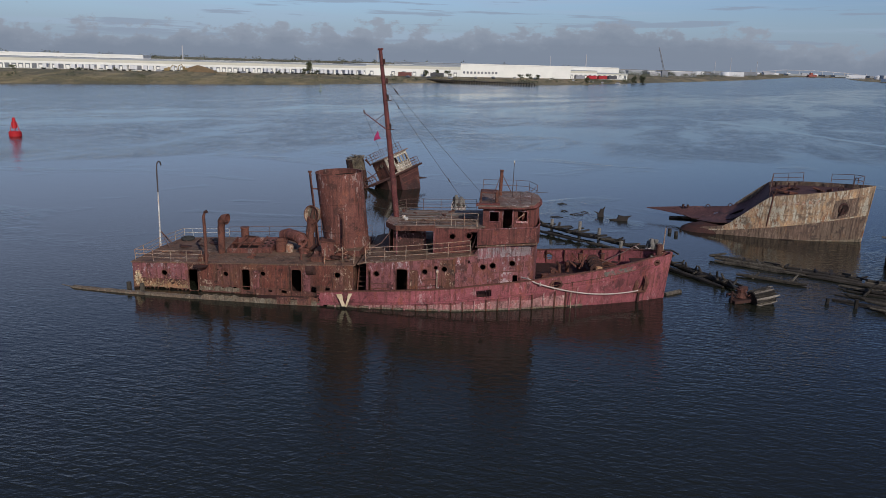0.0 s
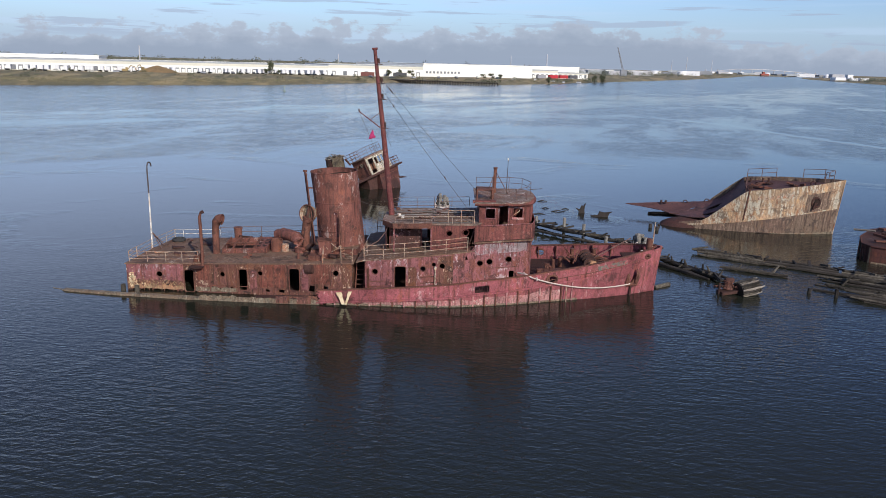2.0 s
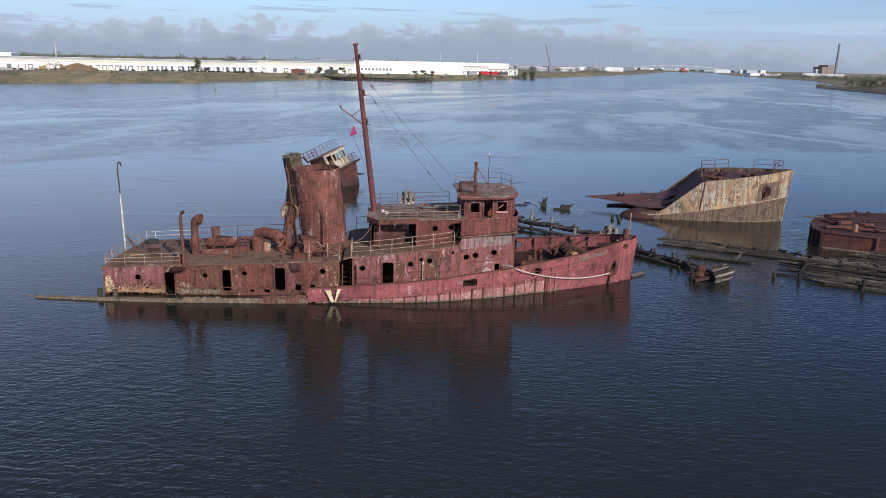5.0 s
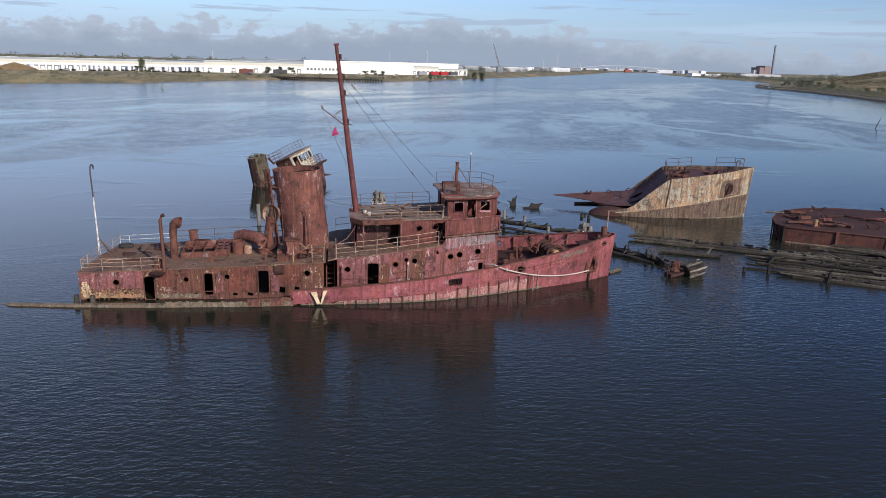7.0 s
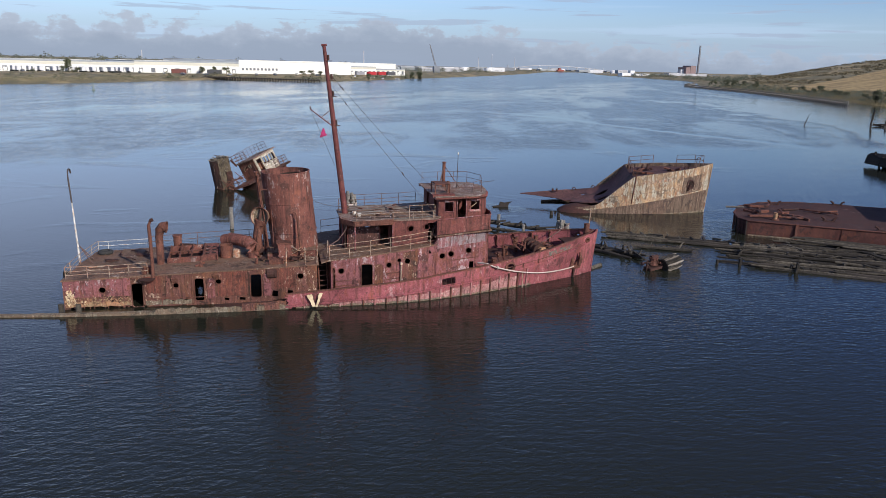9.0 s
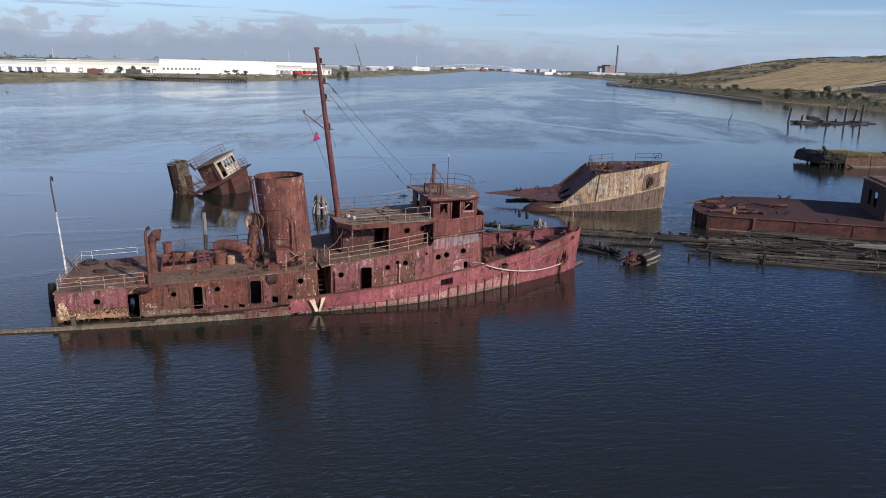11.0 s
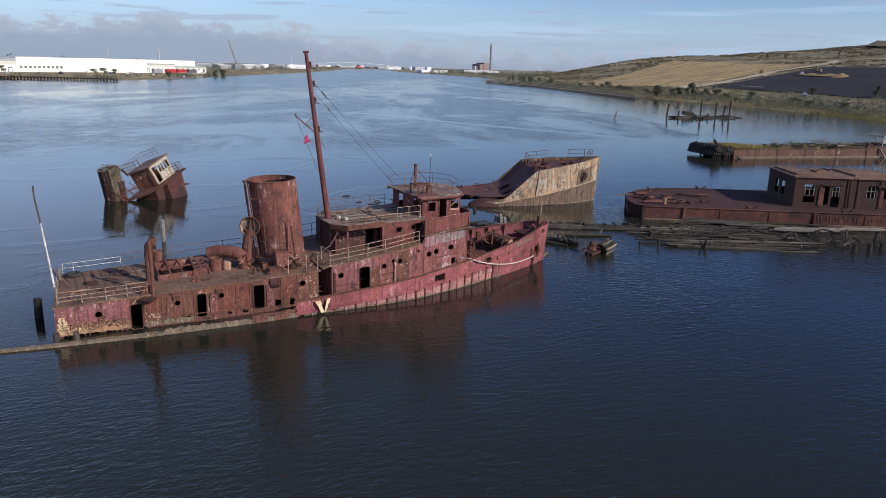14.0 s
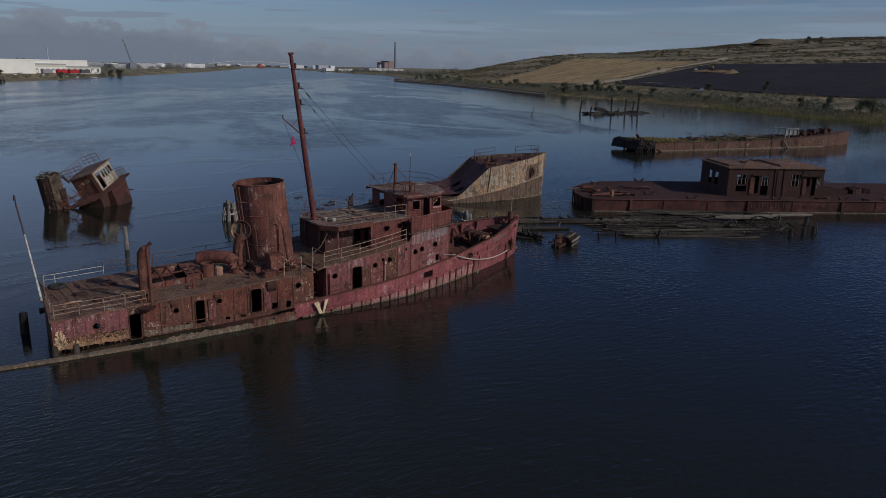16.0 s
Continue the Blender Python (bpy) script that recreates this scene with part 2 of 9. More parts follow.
M_SCUM = rusty("waterline_scum", (0.225, 0.185, 0.135), (0.14, 0.10, 0.07), (0.07, 0.058, 0.045), 0.55, 0.25, 2.0, (0.36, 0.31, 0.24), 0.60, 0.9)
M_BOOT = rusty("salt_bleached_red", (0.37, 0.185, 0.175), (0.27, 0.10, 0.10), (0.12, 0.06, 0.055), 0.42, 0.5, 1.6, (0.48, 0.36, 0.31), 0.58)
M_MAST = rusty("mast_oxide", (0.155, 0.048, 0.047), (0.11, 0.038, 0.034), (0.065, 0.028, 0.026), 0.5, 0.4, 1.5, (0.24, 0.15, 0.15), 0.62)
M_RAIL = rusty("old_cream_rail", (0.42, 0.33, 0.25), (0.26, 0.13, 0.08), (0.13, 0.07, 0.05), 0.45, 0.3, 4.0)
M_RAILDARK = rusty("rusted_rail", (0.16, 0.10, 0.085), (0.11, 0.06, 0.05), (0.06, 0.04, 0.035), 0.5, 0.3, 4.0)
M_WHITE = rusty("flaking_white", (0.62, 0.60, 0.55), (0.35, 0.24, 0.17), (0.25, 0.2, 0.17), 0.3, 0.3, 2.5)
M_YELLOW = rusty("yellowed_scale", (0.36, 0.255, 0.145), (0.26, 0.14, 0.08), (0.10, 0.058, 0.04), 0.55, 0.3, 2.6)
M_GREENPLATE = rusty("verdigris_scrape", (0.17, 0.165, 0.14), (0.22, 0.075, 0.075), (0.13, 0.07, 0.065), 0.5, 0.1, 3.0)
M_WRECK = rusty("pale_wreck_plate", (0.46, 0.415, 0.325), (0.30, 0.205, 0.13), (0.13, 0.09, 0.065), 0.55, 0.5, 0.9, (0.23, 0.105, 0.055), 0.575)
M_WRECKLOW = rusty("brown_wreck_plate", (0.17, 0.12, 0.088), (0.11, 0.07, 0.052), (0.06, 0.042, 0.035), 0.5, 0.75, 1.0, (0.30, 0.23, 0.16), 0.60)
M_WRECKDECK = rusty("dark_wreck_deck", (0.10, 0.052, 0.052), (0.075, 0.04, 0.04), (0.035, 0.024, 0.026), 0.5, 0.2, 0.8, (0.16, 0.10, 0.09), 0.62)
M_BARGE = rusty("maroon_barge_side", (0.072, 0.028, 0.025), (0.078, 0.031, 0.024), (0.034, 0.020, 0.019), 0.5, 0.4, 0.6, (0.15, 0.10, 0.09), 0.63)
M_BARGEDECK = rusty("barge_deck_rust", (0.066, 0.029, 0.025), (0.047, 0.022, 0.019), (0.042, 0.026, 0.025), 0.5, 0.1, 0.6, (0.17, 0.115, 0.095), 0.63, 0.9)
M_BARGEHOUSE = rusty("barge_house_steel", (0.050, 0.025, 0.021), (0.040, 0.019, 0.016), (0.028, 0.018, 0.017), 0.5, 0.5, 0.9, (0.12, 0.075, 0.06), 0.63)
M_WOOD = plain("grey_driftwood", (0.098, 0.084, 0.066), (0.026, 0.022, 0.018), 5, 0.92, 0.6, (1, 1, 1), 0.0, 0.4)
M_WOODPALE = plain("bleached_wood", (0.25, 0.22, 0.185), (0.14, 0.115, 0.095), 6, 0.9, 0.5, (1, 1, 1), 0.0, 0.25)
M_WOODWET = plain("wet_dark_wood", (0.042, 0.035, 0.029), (0.022, 0.019, 0.016), 5, 0.6, 0.5, (1, 1, 1), 0.0, 0.3)
M_ROPE = plain("pale_rope", (0.55, 0.46, 0.41), (0.38, 0.30, 0.26), 14, 0.95, 0.5)
M_RUBBER = plain("black_rubber", (0.03, 0.03, 0.03), (0.05, 0.047, 0.045), 8, 0.85)
M_WIRE = plain("dark_wire", (0.05, 0.045, 0.045), (0.08, 0.06, 0.055), 8, 0.7)
M_FLAG = plain("crimson_cloth", (0.40, 0.04, 0.13), (0.30, 0.03, 0.10), 9, 0.9)
M_GREYPILE = plain("whitened_pile", (0.27, 0.25, 0.225), (0.12, 0.11, 0.095), 7, 0.9, 0.5)
M_SCRUB = plain("dry_scrub", (0.27, 0.215, 0.125), (0.16, 0.135, 0.075), 1.2, 0.95, 0.4, (1, 1, 1), 0.0, 0.45)
M_LEAF = plain("shrub_leaf", (0.075, 0.088, 0.052), (0.12, 0.122, 0.075), 0.8, 0.9, 0.3, (1, 1, 1), 0.0, 0.5)
# leaf paled with distance haze put into the colour; also grey-green brush
M_LEAFFAR = plain("grey_green_woods", (0.115, 0.128, 0.095), (0.165, 0.17, 0.13), 0.3, 0.95, 0.2, (1, 1, 1), 0.0, 0.35)
M_GRASSY = plain("marsh_green", (0.21, 0.19, 0.06), (0.13, 0.13, 0.045), 0.3, 0.95, 0.2, (1, 1, 1), 0.0, 0.35)
M_HEATH = plain("brown_heath", (0.17, 0.135, 0.08), (0.10, 0.085, 0.05), 0.2, 0.95, 0.3, (1, 1, 1), 0.0, 0.4)
M_BUOY = plain("red_buoy_paint", (0.50, 0.025, 0.03), (0.36, 0.02, 0.025), 2, 0.5, 0.1)

# ---- mesh tools ----


def part(name, bm, material, parent, label="", smooth=False):
    """Links a bmesh, drawn in world metres, as one mesh under a thing or a part."""
    base = parent
    while base.parent:
        base = base.parent
    bmesh.ops.recalc_face_normals(bm, faces=bm.faces[:])
    if base.get("local") is None:
        bmesh.ops.translate(bm, verts=bm.verts[:], vec=-base.location)
    me = bpy.data.meshes.new(name)
    bm.to_mesh(me)
    bm.free()
    me.materials.append(material)
    if smooth:
        me.shade_smooth()
        me.set_sharp_from_angle(angle=radians(38))
    ob = new(name, me)
    ob.parent = parent
    if label:
        ob["label"] = label
    return ob


def thing(name, at, label, category, group="", kind="", m=None):
    ob = new(name)
    ob.empty_display_size = 0.3
    if m is not None:
        ob.matrix_basis = m
        ob["local"] = 1
    else:
        ob.location = at
    return tagged(ob, label, category, group, kind)


def single(name, bm, material, at, label, category, group="", kind="", smooth=False):
    """A thing of one mesh."""
    at = Vector(at)
    bmesh.ops.recalc_face_normals(bm, faces=bm.faces[:])
    bmesh.ops.translate(bm, verts=bm.verts[:], vec=-at)
    me = bpy.data.meshes.new(name)
    bm.to_mesh(me)
    bm.free()
    me.materials.append(material)
    if smooth:
        me.shade_smooth()
        me.set_sharp_from_angle(angle=radians(38))
    ob = new(name, me)
    ob.location = at
    return tagged(ob, label, category, group, kind)


def B():
    return bmesh.new()


def quad(bm, vs):
    try:
        bm.faces.new(vs)
    except ValueError:
        pass


def loft(bm, rings, closed=True, caps=True):
    """Skins a row of rings of equal length."""
    vr = [[bm.verts.new(p) for p in r] for r in rings]
    n = len(vr[0])
    for a, b in zip(vr, vr[1:]):
        for i in range(n if closed else n - 1):
            j = (i + 1) % n
            quad(bm, (a[i], a[j], b[j], b[i]))
    if caps and closed:
        quad(bm, vr[0])
        quad(bm, vr[-1][::-1])
    return bm


def box(bm, c, s, rot=None):
    """A box round c with the sizes s, turned by rot (degrees about x, y, z, or a matrix)."""
    if rot is None:
        r = Matrix.Identity(3)
    elif isinstance(rot, Matrix):
        r = rot.to_3x3()
    else:
        r = Euler([radians(a) for a in rot]).to_matrix()
    c = Vector(c)
    v = [bm.verts.new(c + r @ Vector((x * s[0] / 2, y * s[1] / 2, z * s[2] / 2))) for x in (-1, 1) for y in (-1, 1) for z in (-1, 1)]
    for f in ((0, 1, 3, 2), (4, 6, 7, 5), (0, 4, 5, 1), (2, 3, 7, 6), (0, 2, 6, 4), (1, 5, 7, 3)):
        bm.faces.new([v[i] for i in f])
    return bm


def frame_of(d):
    d = d.normalized()
    a = d.orthogonal().normalized() if abs(d.z) > 0.95 else Vector((0, 0, 1)).cross(d).normalized()
    return a, d.cross(a).normalized()


def tube(bm, pts, r, n=8, caps=True):
    """A round bar along points; r is one radius or one a point."""
    pts = [Vector(p) for p in pts]
    rs = r if isinstance(r, (list, tuple)) else [r] * len(pts)
    rings = []
    for i, p in enumerate(pts):
        d = pts[min(i + 1, len(pts) - 1)] - pts[max(i - 1, 0)]
        a, b = frame_of(d)
        rings.append([p + rs[i] * (math.cos(k * math.tau / n) * a + math.sin(k * math.tau / n) * b) for k in range(n)])
    return loft(bm, rings, True, caps)


def pipe(bm, pts, r, n, wall=0.03):
    """A hollow tube, open at both ends."""
    pts = [Vector(p) for p in pts]
    rs = r if isinstance(r, (list, tuple)) else [r] * len(pts)
    out, inn = [], []
    for i, p in enumerate(pts):
        d = pts[min(i + 1, len(pts) - 1)] - pts[max(i - 1, 0)]
        a, b = frame_of(d)
        cs = [(math.cos(k * math.tau / n) * a + math.sin(k * math.tau / n) * b) for k in range(n)]
        out.append([p + rs[i] * c for c in cs])
        inn.append([p + (rs[i] - wall) * c for c in cs])
    return loft(bm, out + inn[::-1] + [out[0]], True, False)


def ring(bm, c, axis, r, t, n=20, m=6, squash=1.0):
    """A torus round c."""
    a, b = frame_of(Vector(axis))
    ax = Vector(axis).normalized()
    c = Vector(c)
    rings = []
    for k in range(n + 1):
        u = k * math.tau / n
        d = math.cos(u) * a + math.sin(u) * b * squash
        rings.append([c + d * r + t * (math.cos(w * math.tau / m) * d.normalized() + math.sin(w * math.tau / m) * ax) for w in range(m)])
    return loft(bm, rings, True, False)


def ribbon(bm, line, low, high, th, closed=True):
    """A standing wall along a plan line of (x, y), from low(x, y) to high(x, y), th thick to its left side."""
    n = len(line)
    pts = [Vector((p[0], p[1], 0)) for p in line]
    inn = []
    for i, p in enumerate(pts):
        a = pts[(i - 1) % n] if closed or i else p
        b = pts[(i + 1) % n] if closed or i < n - 1 else p
        d1, d2 = (p - a), (b - p)
        d = (d1.normalized() if d1.length else Vector()) + (d2.normalized() if d2.length else Vector())
        d.normalize()
        inn.append(p + Vector((-d.y, d.x, 0)) * th)
    rings = []
    for p, q in zip(pts, inn):
        lo, hi = low(p.x, p.y), high(p.x, p.y)
        rings.append([(p.x, p.y, lo), (p.x, p.y, hi), (q.x, q.y, hi), (q.x, q.y, lo)])
    if closed:
        rings.append(rings[0])
        vr = [[bm.verts.new(v) for v in r] for r in rings[:-1]]
        vr.append(vr[0])
        for a, b in zip(vr, vr[1:]):
            for i in range(4):
                j = (i + 1) % 4
                quad(bm, (a[i], a[j], b[j], b[i]))
        return bm
    return loft(bm, rings)


def slab(bm, line, zf, th):
    """A plate over a closed plan line, top at zf(x, y), th thick; made in strips across so that it may bend along x."""
    top = [bm.verts.new((x, y, zf(x, y))) for x, y in line]
    bot = [bm.verts.new((x, y, zf(x, y) - th)) for x, y in line]
    n = len(line)
    for i in range(n):
        j = (i + 1) % n
        quad(bm, (top[i], top[j], bot[j], bot[i]))
    f1, f2 = bm.faces.new(top), bm.faces.new(bot[::-1])
    bmesh.ops.triangulate(bm, faces=[f1, f2])
    return bm


def strip(bm, xs, left, right, zf, th):
    """A plate in strips along x between two y curves."""
    rings = []
    for x in xs:
        a, b = left(x), right(x)
        m = (a + b) / 2
        rings.append([(x, a, zf(x, a)), (x, m, zf(x, m)), (x, b, zf(x, b)), (x, b, zf(x, b) - th), (x, m, zf(x, m) - th), (x, a, zf(x, a) - th)])
    return loft(bm, rings)


def cut(ob, bm):
    """Takes the solids in bm (in the thing's own metres) out of a mesh, for good."""
    me = bpy.data.meshes.new("cutter")
    bmesh.ops.recalc_face_normals(bm, faces=bm.faces[:])
    base = ob
    while base.parent:
        base = base.parent
    if base.get("local") is None:
        bmesh.ops.translate(bm, verts=bm.verts[:], vec=-base.location)
    bm.to_mesh(me)
    bm.free()
    c = new("cutter", me)
    c.matrix_world = base.matrix_basis
    bpy.context.view_layer.update()
    md = ob.modifiers.new("cut", "BOOLEAN")
    md.operation, md.object, md.solver, md.use_self = "DIFFERENCE", c, "EXACT", True
    got = bpy.data.meshes.new_from_object(ob.evaluated_get(bpy.context.evaluated_depsgraph_get()))
    ob.modifiers.clear()
    old = ob.data
    ob.data = got
    got.name = old.name
    bpy.data.meshes.remove(old)
    bpy.data.objects.remove(c)
    bpy.data.meshes.remove(me)
    return ob


def curve(*pairs):
    xs, ys = zip(*pairs)
    return lambda x: float(np.interp(x, xs, ys))


def steps(a, b, n):
    return [a + (b - a) * i / n for i in range(n + 1)]


R = random.Random(7)

# ==== place ====

# ---- the tug ----
CY = 4.0
hull_w = curve((-25.5, 4.2), (-24, 4.75), (-20, 5.3), (-15, 5.75), (-8, 6.0), (2, 5.95), (4.5, 5.7), (6.3, 5.25), (8.2, 4.75), (10, 4.15), (12.4, 3.3), (15, 2.4), (17.3, 1.45), (19.0, 0.62), (19.8, 0.12))
flare = curve((-26, 0.0), (6, 0.02), (10, 0.25), (14, 0.55), (17, 0.55), (19, 0.35), (20, 0.06))
rail_z = curve((-5.5, 1.02), (0.9, 1.42), (4.2, 1.68), (10, 2.2), (14.6, 2.78), (16.7, 3.1), (20, 3.6))
belt_z = curve((-5.5, 0.16), (0.9, 0.52), (4, 0.72), (10, 1.2), (14.6, 1.82), (17, 2.3), (20, 2.85))
deck_z = curve((-26, -0.35), (-15, -0.12), (-5.5, 0.12), (0.9, 0.45), (10, 1.2), (20, 2.3))
top_z = curve((-21, 1.97), (-19.8, 2.02), (-15, 2.2), (-8.5, 2.45), (-3, 2.72), (-2.3, 2.92), (5.6, 3.66), (10, 4.05))
house_w = curve((-20.5, 3.85), (-17.5, 3.9), (-10, 4.15), (-3, 4.45), (0.5, 4.55), (4, 4.1), (6.7, 3.55), (8.3, 3.42), (9.75, 3.3))

tug = thing("tugboat", (0, 4, 0), "half-sunk derelict steam tug, faded red and rusted, settled astern", "tugboat")


def side_y(x, z, s):
    """The hull's skin at x and z on side s (-1 starboard)."""
    k = min(max((z + 0.6) / (rail_z(x) + 0.6), 0), 1)
    return CY + s * (hull_w(x) - 0.35 * (1 - k) * 0.3 + flare(x) * k)


# hull skin: both sides, from under the water to the bulwark's top
XF = steps(-5.5, 19.8, 46)
for s in (-1, 1):
    bm = B()
    rings = []
    for x in XF:
        zs = [-1.2, -0.4, 0.0, belt_z(x) * 0.5, belt_z(x), (belt_z(x) + rail_z(x)) / 2, rail_z(x)]
        o = [(x + (0.35 * max(0, z) / 3.6 if x > 19 else 0), side_y(x, z, s), z) for z in zs]
        i = [(p[0], p[1] - s * 0.07, p[2]) for p in o[::-1]]
        rings.append(o + i)
    hull = part("hull_side", loft(bm, rings), M_HULL, tug, "faded red riveted bulwark plating with rust blooms", smooth=True)
    c = B()
    for x0, x1, z0, z1 in ((5.75, 6.8, 0.98, 1.48),):
        box(c, ((x0 + x1) / 2, side_y(6.2, 1.2, s), (z0 + z1) / 2 + 0.05), (x1 - x0, 0.6, z1 - z0), (0, -4, 0))
    for x, z, r in ((11.4, 1.8, 0.27), (19.0, 2.98, 0.14)):
        y = side_y(x, z, s)
        tube(c, [(x, y - 0.5, z), (x, y + 0.5, z)], r, 14)
    # ragged after end of the bulwark
    for zz in (0.95, 0.72, 0.5, 0.3):
        box(c, (-5.5, side_y(-5.4, zz, s), zz), (R.uniform(0.25, 0.9), 0.6, R.uniform(0.1, 0.2)), (0, R.uniform(-50, 50), 0))
    for xx in (-4.9, -4.3, -2.4, -1.6):
        box(c, (xx, side_y(xx, 0.1, s), 0.02), (R.uniform(0.2, 0.5), 0.6, R.uniform(0.12, 0.24)), (0, R.uniform(-30, 30), 0))
    cut(hull, c)
    # freeing port bars, fairlead rings
    bm = B()
    for k in range(5):
        tube(bm, [(5.9 + k * 0.19, side_y(6.2, 1.2, s) - s * 0.03, 0.95), (5.9 + k * 0.19, side_y(6.2, 1.2, s) - s * 0.03, 1.6)], 0.02, 5)
    part("freeing_port_bars", bm, M_RUSTDARK, hull)
    for x, z, r in ((11.4, 1.8, 0.40), (19.0, 2.98, 0.2)):
        y = side_y(x, z, s)
        bm = ring(B(), (x, y + s * 0.02, z), (0.25, s, 0), r, 0.1, 20, 6, 0.75)
        part("fairlead_ring", bm, M_RUST, hull)
    # cap rail
    bm = B()
    loft(bm, [[(x, side_y(x, rail_z(x), s) + s * 0.06, rail_z(x) + d) for d in (0.0, 0.07)] + [(x, side_y(x, rail_z(x), s) - s * 0.16, rail_z(x) + d) for d in (0.07, 0.0)] for x in XF])
    part("cap_rail", bm, M_RUST, tug)
    # rubbing belt
    bm = B()
    loft(bm, [[(x, side_y(x, belt_z(x), s) + s * a, belt_z(x) + b) for a, b in ((-0.02, -0.09), (0.13, -0.06), (0.13, 0.06), (-0.02, 0.09))] for x in XF[:-1]])
    part("rubbing_belt", bm, M_HULL, tug)
    # upper seam near the bow
    bm = B()
    loft(bm, [[(x, side_y(x, z, s) + s * a, z + b) for a, b in ((-0.02, -0.025), (0.02, -0.025), (0.02, 0.025), (-0.02, 0.025))] for x in XF if x > 10 for z in [rail_z(x) - 0.62]])
    part("plate_seam", bm, M_RUST, tug)
    # fender frames standing under the belt
    for k in range(22):
        x = -4.2 + k * 0.82
        z1 = belt_z(x) - 0.08
        bm = B()
        loft(bm, [[(x + a, side_y(x, z, s) + s * b, z) for a, b in ((-0.045, -0.03), (-0.045, 0.10), (0.045, 0.10), (0.045, -0.03))] for z in steps(-0.5, z1, 3)])
        part("frame_rib", bm, M_RUST if k % 3 else M_BOOT, tug)
    # bleached boot band along the water
    bm = B()
    loft(bm, [[(x, side_y(x, z, s) + s * 0.012, z) for z in (-0.3, 0.05, belt_z(x) * (0.66 + 0.25 * noise.noise((x * 0.8, s, 0))))] for x in XF if -2.5 < x < 12.6], closed=False)
    part("boot_band", bm, M_BOOT, tug, "salt-bleached band above the water")
    # sunken after rail, a flat wooden-looking guard just awash
    xs = steps(-25.5 if s < 0 else -19.5, -5.3, 34)
    bm = B()
    loft(bm, [[(x, CY + s * (hull_w(x) + a), z + 0.05 * noise.noise((x * 1.3, 1, s)) + 0.10 + (x + 25.5) * 0.0085 - (0.25 if x < -24.5 else 0.0)) for a, z in ((-0.22, -0.35), (0.05, -0.35), (0.06, 0.0), (-0.26, 0.03))] for x in xs])
    part("guard_rail", bm, M_SCUM, tug, "scum-grey guard just awash", smooth=True)
    bm = B()
    loft(bm, [[(x, CY + s * (hull_w(x) - a), z) for a, z in ((0.1, -1.2), (0.1, 0.02), (0.2, 0.02), (0.2, -1.2))] for x in xs])
    part("sunken_side", bm, M_SCUM, tug)
    # broken bulwark between
    for x0, x1, z0, z1 in ((-7.75, -6.3, 0.42, 0.55), (-6.4, -5.45, 0.1, 0.62)):
        bm = B()
        loft(bm, [[(x, CY + s * (hull_w(x) - a), z) for a, z in ((-0.02, z0), (-0.02, z1 + 0.1 * noise.noise((x * 4, s, 2))), (0.06, z1 + 0.1 * noise.noise((x * 4, s, 2))), (0.06, z0))] for x in steps(x0, x1, 6)])
        part("broken_plate", bm, M_AFT, tug)
    for x in (-7.7, -6.35):
        bm = box(B(), (x, CY + s * (hull_w(x) - 0.02), 0.25), (0.14, 0.12, 0.7), (0, 4, 0))
        part("bracket", bm, M_RUST, tug)
# stem bar
bm = tube(B(), [(19.82, CY, -1.0), (19.86, CY, 0), (20.0, CY, 1.8), (20.2, CY, 3.62)], [0.12, 0.11, 0.12, 0.13], 8)
part("stem", bm, M_HULL, tug, smooth=True)
# main deck, fore and aft
bm = strip(B(), steps(-25.5, 19.6, 60), lambda x: CY - hull_w(x) + 0.12, lambda x: CY + hull_w(x) - 0.12, lambda x, y: deck_z(x), 0.1)
part("main_deck", bm, M_RUSTDARK, tug)

# after house
def stern_skew(x, y):
    """The transom stands a little askew."""
    return x + 0.085 * (y - CY + 4) * min(max((-17.0 - x) / 3.0, 0.0), 1.0)


def house_line(x0, x1, n, round_stern=0.0, nose=0.0):
    xs = steps(x0, x1, n)
    near = [(x, CY - house_w(x)) for x in xs]
    far = [(x, CY + house_w(x)) for x in xs[::-1]]
    ends = []
    if round_stern:
        w = house_w(x0)
        ends = [(x0 - round_stern * (1 - (k / 4) ** 2), CY - k / 4 * w) for k in (-3, -2, -1, 0, 1, 2, 3)]
    front = []
    if nose:
        w = house_w(x1)
        front = [(x1 + nose * (1 - (k / 4) ** 2), CY + k / 4 * w) for k in (-3, -2, -1, 0, 1, 2, 3)]
    return [(stern_skew(x, y), y) for x, y in near + front + far + ends]


def ports(c, holes, s=-1, deep=1.2):
    for x, z, r in holes:
        y = CY + s * house_w(x)
        tube(c, [(x, y - deep, z), (x, y + deep, z)], r, 16)


def doors(c, holes, s=-1):
    """Door holes with rounded corners: (x0, x1, z0, z1)."""
    for x0, x1, z0, z1 in holes:
        x, y, w, h, r = (x0 + x1) / 2, CY + s * house_w((x0 + x1) / 2), (x1 - x0) / 2, (z1 - z0) / 2, 0.13
        z = (z0 + z1) / 2
        loop = [(x + sx * (w - r) + r * math.cos(a), z + sz * (h - r) + r * math.sin(a)) for sx, sz, a0 in ((1, 1, 0), (-1, 1, 90), (-1, -1, 180), (1, -1, 270)) for a in (radians(a0), radians(a0 + 45), radians(a0 + 90))]
        loft(c, [[(u, y + d, v) for u, v in loop] for d in (-0.7, 0.7)])


